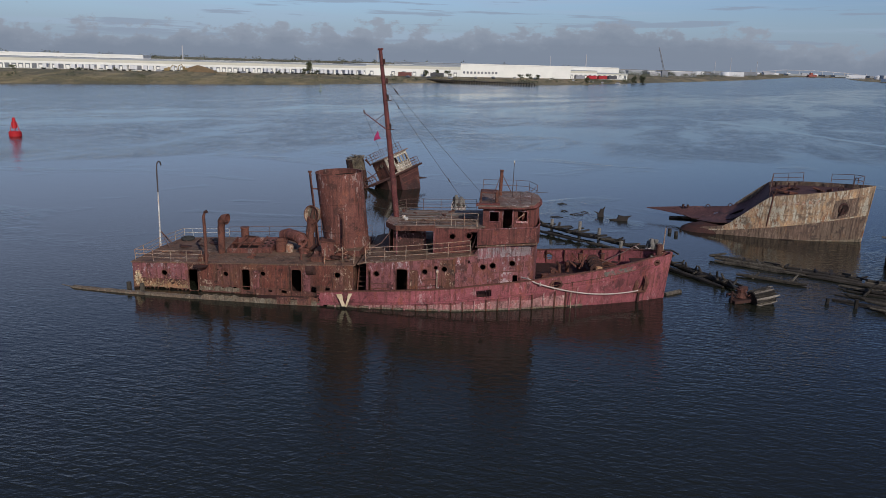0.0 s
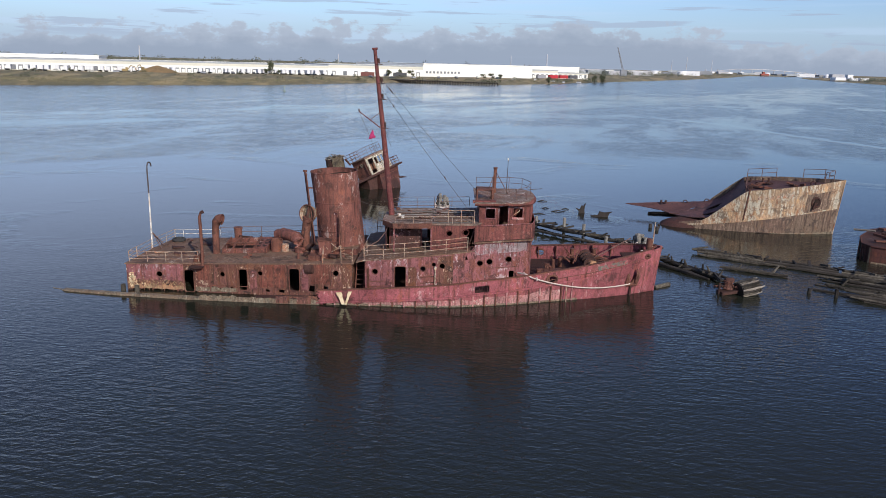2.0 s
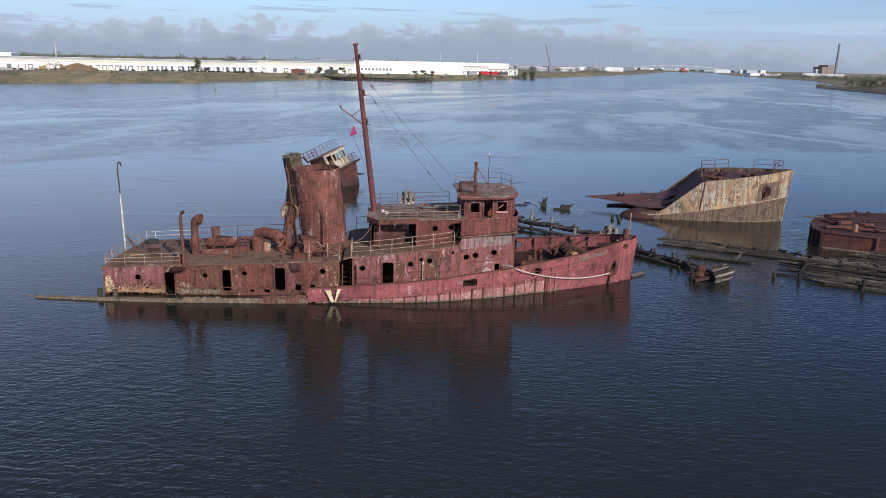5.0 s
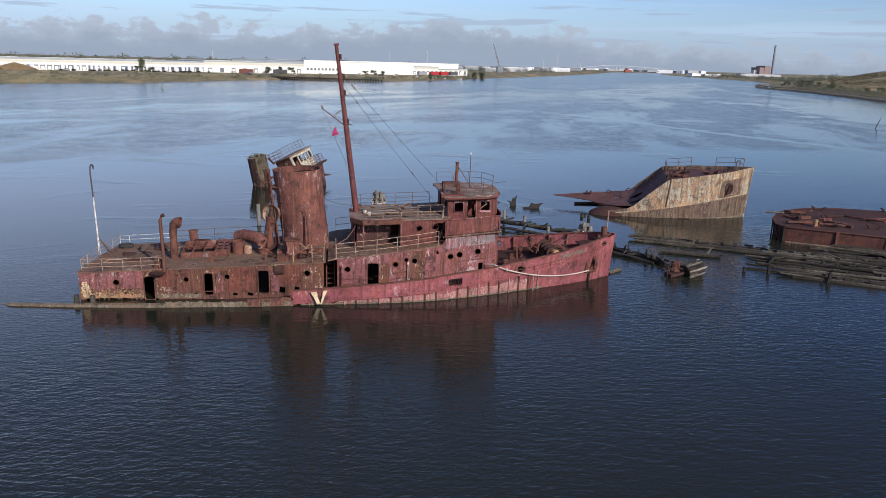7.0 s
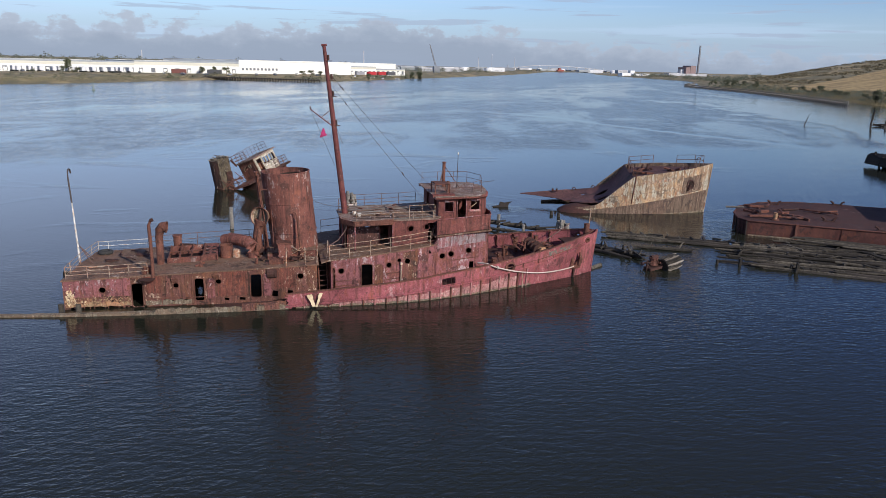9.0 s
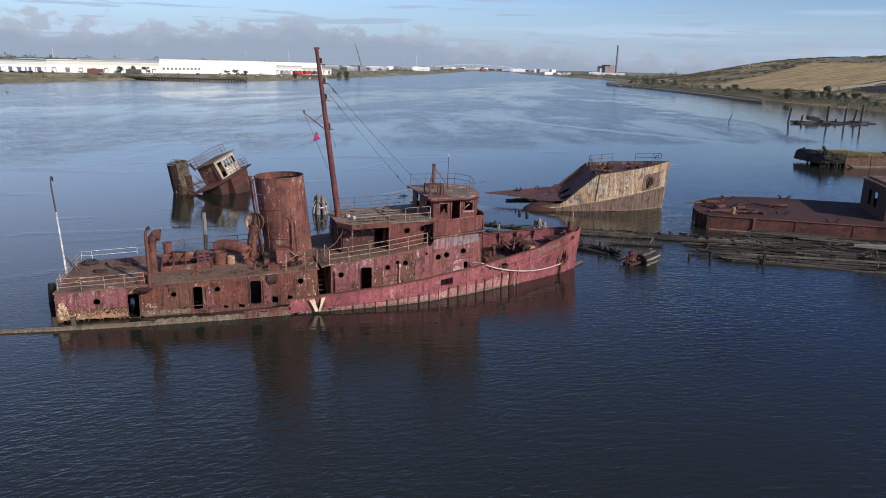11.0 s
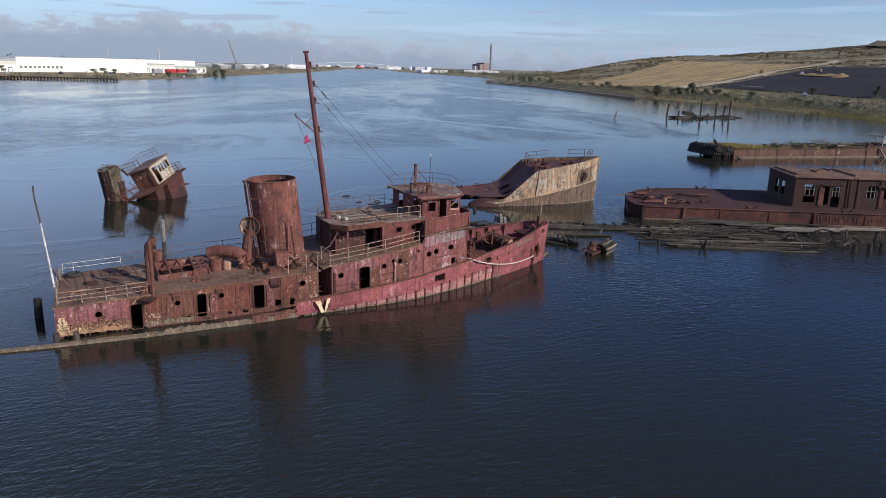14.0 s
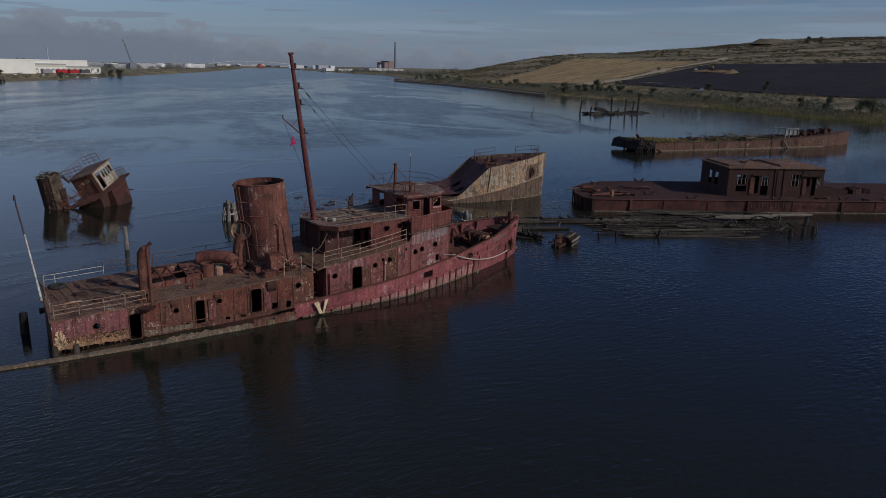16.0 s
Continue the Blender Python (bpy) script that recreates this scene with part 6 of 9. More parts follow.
M_LETTER = rusty("faded_letter_paint", (0.115, 0.055, 0.045), (0.09, 0.037, 0.029), (0.06, 0.03, 0.026), 0.5, 0.5, 2.5)
# ---- deck barge with its house ----
BA, BD, BN = Vector((42.3, 15.0, 0)), Vector((0.843, -0.537, 0)), Vector((0.537, 0.843, 0))
BR = Matrix(((BD.x, BN.x, 0), (BD.y, BN.y, 0), (0, 0, 1)))
DZ = 1.55


def bp(s, w, z):
    p = BA + BD * s + BN * w
    return Vector((p.x, p.y, z))


barge = thing("deck_barge", BA, "rusted maroon deck barge with a gutted steel deckhouse", "barge")
plan = [(0.3, 0.0), (5.0, -0.1), (12, -0.1), (20, -0.1), (29, -0.1), (40, -0.1), (64, -0.1), (64, 15.5), (12, 15.5), (6, 14.6), (2.2, 12.4), (-0.3, 8.6), (-0.9, 4.2), (-0.5, 1.0)]
line = [(bp(s, w, 0).x, bp(s, w, 0).y) for s, w in plan]
bm = B()
top = [bp(s, w, DZ) for s, w in plan]
low = [bp(s if 0.2 < s < 63 else s + 0.5, w * 0.97 + 0.15, -1.0) for s, w in plan]
loft(bm, [top, low], True, False)
part("barge_side", bm, M_BARGE, barge)
part("barge_deck", slab(B(), line, lambda x, y: DZ + 0.012, 0.08), M_BARGEDECK, barge)
bm = tube(B(), [bp(s, w - 0.02 if w < 1 else w, DZ - 0.02) for s, w in plan[:7]], 0.09, 6)
part("gunwale", bm, M_BARGE, barge)
part("gunwale", tube(B(), [bp(s, w, DZ - 0.02) for s, w in plan[8:] + plan[:1]], 0.09, 6), M_BARGE, barge)
for k in range(10):
    u = k / 9
    s, w = (np.interp(u, [0, 0.25, 0.5, 0.75, 1], [0.3, -0.5, -0.9, -0.3, 2.2]), np.interp(u, [0, 0.25, 0.5, 0.75, 1], [0, 1.0, 4.2, 8.6, 12.4]))
    part("fender_timber", box(B(), bp(s - 0.02, w, 0.7), (0.12, 0.16, 1.6), BR), M_BARGE if k % 3 else M_WOODWET, barge)
for s in (5.1, 20.2, 32.5, 41):
    part("side_post", box(B(), bp(s, -0.17, 0.65), (0.28, 0.16, 1.9), BR), M_RUST if s < 6 else M_BARGE, barge)
for s in (9.3, 15.0, 26.0, 37):
    part("side_seam", box(B(), bp(s, -0.12, 0.75), (0.07, 0.05, 1.5), BR), M_BARGE, barge)
part("waterline_belt", box(B(), bp(21, -0.14, 0.03), (41, 0.2, 0.16), BR), M_SCUM, barge)
for k in range(9):
    s = 20.8 + k * 1.05 + (0.6 if k > 4 else 0)
    for q in (-0.18, 0.18):
        part("worn_letter_bar", box(B(), bp(s + q, -0.1, 0.85), (0.14, 0.012, 0.5), BR), M_LETTER, barge)
# dark plates on the uncut side, the holes' shade put into the colour
for s in (33.2, 36.2, 38.6):
    part("rust_hole", box(B(), bp(s + 0.7, -0.11, 0.12), (2.2, 0.03, 0.36), BR), M_INNER, barge)


def double_bitt(parent, c, m, h=0.42, mat=None):
    mat = mat or M_RUSTDARK
    b_ = part("bitt_base", box(B(), c + Vector((0, 0, 0.05)), (1.1, 0.35, 0.1), m), mat, parent)
    for sx in (-0.33, 0.33):
        q = c + m @ Vector((sx, 0, 0))
        part("bitt_horn", tube(B(), [q, q + m @ Vector((sx * 0.5, 0, h * 0.7)), q + m @ Vector((sx * 1.3, 0, h))], [0.12, 0.11, 0.1], 7), mat, b_)


for s, w in ((3.8, 11.9), (11, 15.0), (13.0, 0.5), (24.0, 0.4), (8.5, 3.5), (33.0, 0.6), (38, 14.5)):
    double_bitt(barge, bp(s, w, DZ + 0.01), BR)
pb = part("white_bollard", tube(B(), [bp(3.1, 1.6, DZ), bp(3.1, 1.6, DZ + 0.8)], 0.22, 10), M_YELLOW, barge, "yellowed flaked bollard")
part("bollard_foot", tube(B(), [bp(3.1, 1.6, DZ), bp(3.1, 1.6, DZ + 0.12)], 0.4, 10), M_RUST, pb)
for k in range(22):
    s, w = R.uniform(0.4, 6.5), R.uniform(2.0, 9.5)
    part("deck_scrap", box(B(), bp(s, w, DZ + 0.12 + R.uniform(0, 0.25)), (R.uniform(0.5, 2.2), R.uniform(0.1, 0.5), R.uniform(0.08, 0.3)), Matrix.Rotation(R.uniform(0, 3.1), 3, "Z")), M_RUST if k % 3 else M_RUSTDARK, barge)
for a, b in (((6.2, 9.0), (9.8, 6.6)), ((7.6, 8.6), (9.2, 6.9)), ((8.0, 7.6), (10.0, 8.4)), ((-1.7, 6.5), (0.2, 6.2)), ((6.0, 3.0), (3.4, 1.8))):
    part("loose_beam", tube(B(), [bp(*a, DZ + 0.18), bp(*b, DZ + 0.35)], 0.11, 6), M_WOODPALE if a[0] < 0 else M_RUST, barge)
for k in range(10):
    s, w = R.uniform(28, 44), R.uniform(0.5, 2.2)
    part("deck_scrap", box(B(), bp(s, w, DZ + 0.12), (R.uniform(0.5, 1.8), 0.15, 0.15), Matrix.Rotation(R.uniform(0, 3.1), 3, "Z")), M_RUSTDARK, barge)
# house on deck
H0, H1, HW0, HW1, HZ = 18.8, 31.6, 3.2, 11.8, 5.15
ds = [(H0, HW0), (H1, HW0), (H1, HW1), (H0, HW1)]
line = [(bp(s, w, 0).x, bp(s, w, 0).y) for s, w in ds]
bm = ribbon(B(), line, lambda x, y: DZ, lambda x, y: HZ, 0.09)
bhs = part("deckhouse", bm, M_BARGEHOUSE, barge, "gutted brown steel deckhouse with empty window holes")
c = B()
for s0, s1, z0, z1 in ((19.9, 21.3, 2.15, 4.35), (22.1, 22.9, 1.9, 4.15), (23.2, 24.2, 1.65, 4.15), (27.2, 28.4, 2.9, 4.4), (29.3, 29.8, 2.9, 4.0), (30.05, 30.6, 1.7, 4.0), (30.75, 31.2, 2.7, 4.0)):
    box(c, bp((s0 + s1) / 2, HW0, (z0 + z1) / 2), (s1 - s0, 0.8, z1 - z0), BR)
for w0, w1, z0, z1 in ((6.3, 7.3, 2.5, 4.2), (8.3, 9.3, 2.5, 4.2)):
    box(c, bp(H0, (w0 + w1) / 2, (z0 + z1) / 2), (0.8, w1 - w0, z1 - z0), BR)
for s0, s1 in ((20, 22), (23.4, 24.6), (27.4, 28.8), (29.4, 31)):
    box(c, bp((s0 + s1) / 2, HW1, 3.5), (s1 - s0, 0.8, 1.4), BR)
cut(bhs, c)
part("window_bar", box(B(), bp(20.6, HW0 + 0.02, 3.0), (1.4, 0.07, 0.16), BR), M_BARGEHOUSE, bhs)
for s0, s1, z0, z1 in ((19.9, 21.3, 3.1, 4.35), (27.2, 28.4, 2.9, 4.4), (23.2, 24.2, 2.9, 4.1), (30.75, 31.2, 2.7, 4.0)):
    for u in (0.12, 0.5, 0.88):
        part("sash_bar", box(B(), bp(s0 + (s1 - s0) * u, HW0 + 0.05, (z0 + z1) / 2), (0.07, 0.05, z1 - z0), BR), M_GREYPILE, bhs)
    part("sash_bar", box(B(), bp((s0 + s1) / 2, HW0 + 0.05, z0 + (z1 - z0) * 0.55), (s1 - s0, 0.05, 0.06), BR), M_GREYPILE, bhs)
for s in (25.0, 25.35, 26.2, 28.8):
    part("wall_stile", box(B(), bp(s, HW0 - 0.05, 3.35), (0.12, 0.08, 3.5), BR), M_RUSTDARK, bhs)
for k in range(9):
    part("ladder_rung", box(B(), bp(25.18, HW0 - 0.07, 1.9 + k * 0.36), (0.36, 0.05, 0.05), BR), M_RUSTDARK, bhs)
part("canopy", box(B(), bp(29.9, HW0 - 0.16, 4.35), (3.0, 0.3, 0.22), BR), M_BARGEHOUSE, bhs)
part("canopy", box(B(), bp(23.2, HW0 - 0.08, 4.35), (2.6, 0.16, 0.18), BR), M_BARGEHOUSE, bhs)
for s0, s1, hgt in ((22.05, 22.95, 4.1), (29.2, 29.9, 3.95)):
    part("sliding_door", box(B(), bp((s0 + s1) / 2 - 0.5, HW0 - 0.09, (DZ + hgt) / 2 + 0.1), (s1 - s0 - 0.3, 0.06, hgt - DZ - 0.4), BR), M_RUST, bhs)
over = [(H0 - 0.2, HW0 - 0.2), (H1 + 0.2, HW0 - 0.2), (H1 + 0.2, HW1 + 0.2), (H0 - 0.2, HW1 + 0.2)]
line = [(bp(s, w, 0).x, bp(s, w, 0).y) for s, w in over]
hr = part("house_roof", slab(B(), line, lambda x, y: HZ + 0.14, 0.14), M_DECK, barge, "rust-brown flat roof with hatch coamings")
for s0, s1, w0, w1 in ((19.2, 21.4, 4.2, 11.4), (26.3, 31.2, 4.5, 11.2), (22.8, 24.2, 7.2, 9.0)):
    part("roof_hatch", box(B(), bp((s0 + s1) / 2, (w0 + w1) / 2, HZ + 0.24), (s1 - s0, w1 - w0, 0.22), BR), M_DECK, hr)
part("roof_scrap", tube(B(), [bp(23, 7.4, HZ + 0.4), bp(24, 8.4, HZ + 0.55), bp(24.6, 7.7, HZ + 0.42)], 0.09, 6), M_RUSTDARK, hr)
bm = B()
loft(bm, [[bp(s, 4.6, DZ), bp(s, 4.6, z), bp(s, 11, z), bp(s, 11, DZ)] for s, z in ((32.0, 3.0), (36.0, 2.2))])
part("low_casing", bm, M_BARGEHOUSE, barge)
for k in range(8):
    s, w = R.uniform(36.5, 40), R.uniform(5, 9)
    part("deck_scrap", box(B(), bp(s, w, DZ + 0.35), (R.uniform(0.6, 1.6), R.uniform(0.2, 0.8), R.uniform(0.3, 0.8)), Matrix.Rotation(R.uniform(0, 3.1), 3, "Z")), M_RUSTDARK, barge)

# ---- overgrown barge farther off ----
EA, ED, EN = Vector((105.5, 56.0, 0)), Vector((0.971, -0.24, 0)), Vector((0.24, 0.971, 0))
ER = Matrix(((ED.x, EN.x, 0), (ED.y, EN.y, 0), (0, 0, 1)))


def ep(s, w, z):
    p = EA + ED * s + EN * w
    return Vector((p.x, p.y, z))


M_OLDGREY = plain("dull_grey_frame", (0.30, 0.30, 0.29), (0.14, 0.13, 0.125), 3, 0.8, 0.3)
M_CHAR = plain("charred_timber", (0.022, 0.019, 0.018), (0.04, 0.033, 0.029), 3, 0.95, 0.6)
M_OLDHULL = rusty("brown_old_hull", (0.118, 0.064, 0.048), (0.09, 0.046, 0.034), (0.045, 0.029, 0.025), 0.5, 0.5, 0.8, (0.26, 0.19, 0.14), 0.6)
old = thing("overgrown_barge", EA, "overgrown wooden-decked hull with a broken burnt end", "barge")
etop = curve((0, 1.75), (30, 1.75), (45, 2.2), (60, 3.0), (66, 3.3))
bm = B()
loft(bm, [[ep(s, w0, etop(s)), ep(s, w0, -0.8), ep(s, w1, -0.8), ep(s, w1, etop(s))] for s, w0, w1 in ((1.2, 0, 10), (15, 0, 10), (30, 0, 10), (48, 0.4, 9.6), (59, 2.2, 8.2), (65.6, 4.6, 6.2))])
part("hull", bm, M_OLDHULL, old)
part("scum_band", box(B(), ep(26.5, -0.05, 0.12), (50.4, 0.12, 0.3), ER), M_SCUM, old)
for s in (1.3, 6.5, 12, 19, 27, 35, 43):
    part("side_post", box(B(), ep(s, -0.06, 0.9), (0.16, 0.1, 1.8), ER), M_OLDHULL, old)
def crib_top(s):
    return 1.9 + 0.75 * math.exp(-((s + 2.3) / 0.9) ** 2) + 0.25 * noise.noise((s * 1.3, 2.0, 0.0))


# charred crib: heaped stubs close together, ragged along the top, open at the foot
for k in range(26):
    s, w = -3.1 + 4.4 * (k % 13) / 12 + R.uniform(-0.2, 0.2), (0.3, 4.5)[k // 13] + R.uniform(-0.3, 0.8)
    part("burnt_post", tube(B(), [ep(s, w, -0.8), ep(s + R.uniform(-0.3, 0.3), w + R.uniform(-0.2, 0.2), R.uniform(1.0, 1.7))], [R.uniform(0.2, 0.34), R.uniform(0.1, 0.2)], 6), M_CHAR, old)
core = []
for i in range(34):
    s = -3.2 + 4.5 * i / 33
    ring_ = []
    for w, up_ in ((0.15, 0.0), (0.05, 0.35), (0.0, 0.7), (0.2, 1.0), (2.5, 1.0), (5.0, 1.0), (7.5, 1.0), (9.6, 0.9), (9.8, 0.0)):
        q = 0.7 * noise.noise((s * 3.1, w * 1.3, up_ * 4.0)) + 0.9 * noise.noise((s * 8.3, w * 3.0, up_ * 9.0))
        ring_.append(ep(s + 0.6 * q, w + 0.4 * q, 0.65 + (crib_top(s) - 0.75) * up_ + 0.34 * q))
    core.append(ring_)
part("burnt_mass", loft(B(), core), M_CHAR, old)
for k in range(90):
    s, w = R.uniform(-3.2, 1.2), R.choice((R.uniform(-0.35, 0.1), R.uniform(0.6, 8.5)))
    z = 0.7 + (crib_top(s) - 0.7) * (R.random() if w < 0.2 else 1.0)
    l = R.uniform(0.5, 1.3)
    part("burnt_timber", tube(B(), [ep(max(s - l * R.random(), -3.6), w - R.uniform(-0.3, 0.3), z - R.uniform(0, 0.4)), ep(s, w, z), ep(s + l * R.random(), w + R.uniform(-0.3, 0.3), z - R.uniform(-0.1, 0.4))], [R.uniform(0.05, 0.16), R.uniform(0.12, 0.26), R.uniform(0.05, 0.16)], 5), M_CHAR if k % 5 else M_WOODWET, old)
for k in range(22):
    s = R.uniform(-3.2, 0.8)
    part("burnt_timber", tube(B(), [ep(s, 0.2, crib_top(s) - 0.3), ep(s + R.uniform(-0.4, 0.4), 0.3, crib_top(s) + R.uniform(0.2, 0.7))], [0.22, 0.1], 6), M_CHAR, old)
part("burnt_timber", tube(B(), [ep(-1.5, 1.5, 2.2), ep(-2.4, 2.0, 3.7)], 0.3, 6), M_CHAR, old)
part("burnt_timber", tube(B(), [ep(1.4, -0.6, 0.5), ep(2.8, -0.9, -0.2)], 0.22, 6), M_WOODWET, old)
for k in range(90):
    s, w = R.uniform(12, 56), R.uniform(1.2, 7.8)
    part("deck_timber", box(B(), ep(s, min(w, 8), etop(s) + R.uniform(0.1, 0.6)), (R.uniform(0.8, 3.0), R.uniform(0.12, 0.4), R.uniform(0.08, 0.3)), (R.uniform(-12, 12), R.uniform(-12, 12), R.uniform(0, 180))), (M_WOODWET, M_WOOD, M_RUSTDARK)[k % 3], old)
for s0, w0, l in ((31, 3, 3.2), (35, 5, 2.4)):
    part("pale_sheet", box(B(), ep(s0, w0, etop(s0) + 0.5), (l, 1.4, 0.12), ER), M_WHITE, old)
part("side_prop", tube(B(), [ep(38.3, -0.1, 1.9), ep(39.6, -0.6, -0.2)], 0.2, 6), M_WOODPALE, old)
for k in range(26):
    s = R.uniform(46, 58)
    part("deck_machinery", box(B(), ep(s, R.uniform(2.5, 6.5), etop(s) + R.uniform(0.1, 0.9)), (R.uniform(0.4, 1.6), R.uniform(0.3, 0.9), R.uniform(0.3, 1.1)), (R.uniform(-15, 15), R.uniform(-15, 15), R.uniform(0, 90))), M_RUSTDARK if k % 3 else M_CHAR, old)
for s in (48.5, 52.0, 55.5):
    part("winch_drum", tube(B(), [ep(s, 3.0, etop(s) + 0.7), ep(s, 5.2, etop(s) + 0.7)], 0.65, 10), M_RUSTDARK, old)
bm = B()
for w in (2.1, 5.9):
    box(bm, ep(43.1, w, 4.3), (4.3, 0.2, 0.2), ER)
for s in (41.1, 42.4, 43.8, 45.1):
    box(bm, ep(s, 4.0, 4.29), (0.16, 3.8, 0.16), ER)
cb = part("frame_cabin", bm, M_OLDGREY, old, "white frame of a small cabin")
for s, w in ((41.1, 2.1), (42.4, 2.1), (43.8, 2.1), (45.1, 2.1), (45.1, 5.9), (41.1, 5.9), (43.2, 5.9)):
    part("cabin_post", box(B(), ep(s, w, 3.2), (0.16, 0.16, 2.2), ER), M_OLDGREY, cb)
part("cabin_panel", box(B(), ep(43.2, 2.3, 3.3), (3.6, 0.06, 1.1), ER), M_OLDGREY, cb)
v_, f_ = [], []
rr = random.Random(21)
for _ in range(8000):
    s = rr.choice((rr.uniform(1.3, 7), rr.uniform(1.3, 7), rr.uniform(7, 40), rr.uniform(0.6, 2)))
    w = rr.uniform(0.6, 9)
    p = ep(s, w, etop(s) - 0.05)
    a, l = rr.uniform(0, math.tau), rr.uniform(0.3, 1.0) * (0.9 if s < 12 else 0.5)
    o = len(v_)
    v_ += [tuple(p + Vector((0.09 * math.cos(a), 0.09 * math.sin(a), 0))), tuple(p - Vector((0.09 * math.cos(a), 0.09 * math.sin(a), 0))), tuple(p + Vector((rr.uniform(-0.3, 0.3), rr.uniform(-0.3, 0.3), l)))]
    f_.append((o, o + 1, o + 2))
me = bpy.data.meshes.new("deck_grass")
me.from_pydata(v_, [], f_)
me.materials.append(plain("yellow_green_grass", (0.27, 0.215, 0.085), (0.17, 0.14, 0.06), 0.6, 0.95, 0.1))
tagged(new("deck_grass", me), "yellow-green grass grown over the old barge's deck", "grass", kind="stuff")

v_, f_ = [], []
for _ in range(60):
    c0, hh = ep(rr.uniform(17, 34), rr.uniform(1.5, 8.5), 1.7), rr.uniform(0.7, 1.9)
    for _ in range(40):
        p = c0 + Vector((rr.gauss(0, 0.6), rr.gauss(0, 0.6), hh * rr.random() ** 0.6))
        o = len(v_)
        v_ += [tuple(p + Vector([rr.uniform(-0.14, 0.14) for _ in range(3)])) for _ in range(3)]
        f_.append((o, o + 1, o + 2))
me = bpy.data.meshes.new("deck_brush")
me.from_pydata(v_, [], f_)
me.materials.append(M_HEATH)
tagged(new("deck_brush", me), "brown brush grown over the old barge's deck", "brush", kind="stuff")

# ---- wharf ruin ----
ruin = thing("wharf_ruin", (210, 157, 0), "low ruined wharf with leaning black piles", "ruin")
bm = B()
loft(bm, [[Vector((210, 157.0, 0)) + Vector((17 * q * math.cos(t) * 0.95, 4.5 * q * math.sin(t) - 0.37 * 17 * q * math.cos(t), 0.9 * (1 - q) + 0.4 * noise.noise((q * 3, t, 1)) - 0.15)) for t in (i * math.tau / 22 for i in range(22))] for q in (1.05, 0.9, 0.6, 0.3, 0.02)])
part("rubble", bm, M_WOODWET, ruin)
for x, y, h_, lx in ((196, 163, 5.2, 0.9), (208, 157, 6.2, -0.1), (214, 155, 5.8, 0.2), (217, 154, 5.2, 1.1), (219.5, 153, 6.8, 0.3), (200, 161, 2.6, 0.5), (211, 156, 1.8, 0)):
    part("timber_post", tube(B(), [(x, y, -0.5), (x + lx, y, h_)], 0.34, 6), M_WOODWET, ruin)
for k in range(26):
    part("timber", box(B(), (R.uniform(194, 226), 157 + R.uniform(-4, 4), R.uniform(0.2, 0.9)), (R.uniform(2, 6), 0.5, 0.5), (R.uniform(-8, 8), R.uniform(-8, 8), R.uniform(-50, 20))), M_WOODWET, ruin)
part("timber_stack", box(B(), (205, 160.5, 1.5), (4.2, 2.2, 1.4), (10, 8, -20)), M_WOODWET, ruin)
for x, y, lx in ((168, 161.5, 1.4), (266, 166, 0.4), (272, 163, 2.2), (281, 160, -1), (238, 140, 1)):
    single("lone_pile", tube(B(), [(x, y, -0.5), (x + lx, y, 2.9 if x < 200 else 1.7)], [0.15, 0.11], 6), M_WOODWET, (x, y, 0), "leaning dark pile alone in the river", "pile", "lone piles")


# ---- timber booms, logs and stumps ----
def log(bm_parent, a, b, r, mat, name="log"):
    a, b = Vector(a), Vector(b)
    n = 6
    pts = [a.lerp(b, k / n) + Vector((R.uniform(-0.035, 0.035), R.uniform(-0.035, 0.035), R.uniform(-0.03, 0.03))) for k in range(n + 1)]
    rs = [r * R.uniform(0.82, 1.12) for _ in pts]
    rs[0], rs[-1] = rs[0] * 0.6, rs[-1] * 0.5
    return part(name, tube(B(), pts, rs, 7), mat, bm_parent)


def boom(at, ends, label, r=0.2, ties=0, tie_l=2.0, tie_off=0.0):
    """Long logs with shorter pieces lashed across them."""
    ob = thing("timber_boom", (*at, 0), label, "timber boom", "timber booms")
    for a, b in ends:
        d = Vector(b) - Vector(a)
        n = max(1, round(d.length / 7))
        for k in range(n):
            log(ob, Vector(a) + d * (k / n), Vector(a) + d * ((k + 1) / n - 0.01), r, M_WOOD if (k + len(ends)) % 3 else M_WOODWET)
    a, b = Vector(ends[0][0]), Vector(ends[0][1])
    d = (b - a).normalized()
    nn = Vector((-d.y, d.x, 0))
    for k in range(ties):
        p = a.lerp(b, (k + 0.5) / ties) + nn * (tie_off + R.uniform(-0.2, 0.2))
        q = nn * tie_l * R.uniform(0.3, 1.0) / 2 + d * R.uniform(-0.8, 0.8) + Vector((0, 0, R.uniform(-0.12, 0.12)))
        part("cross_tie", box(B(), p + Vector((0, 0, 0.12 + R.uniform(-0.1, 0.15))), (q.length * 2, R.uniform(0.1, 0.24), R.uniform(0.1, 0.2)), q.to_track_quat("X", "Z").to_matrix()), M_WOODWET if k % 3 else M_WOOD, ob)
    return ob


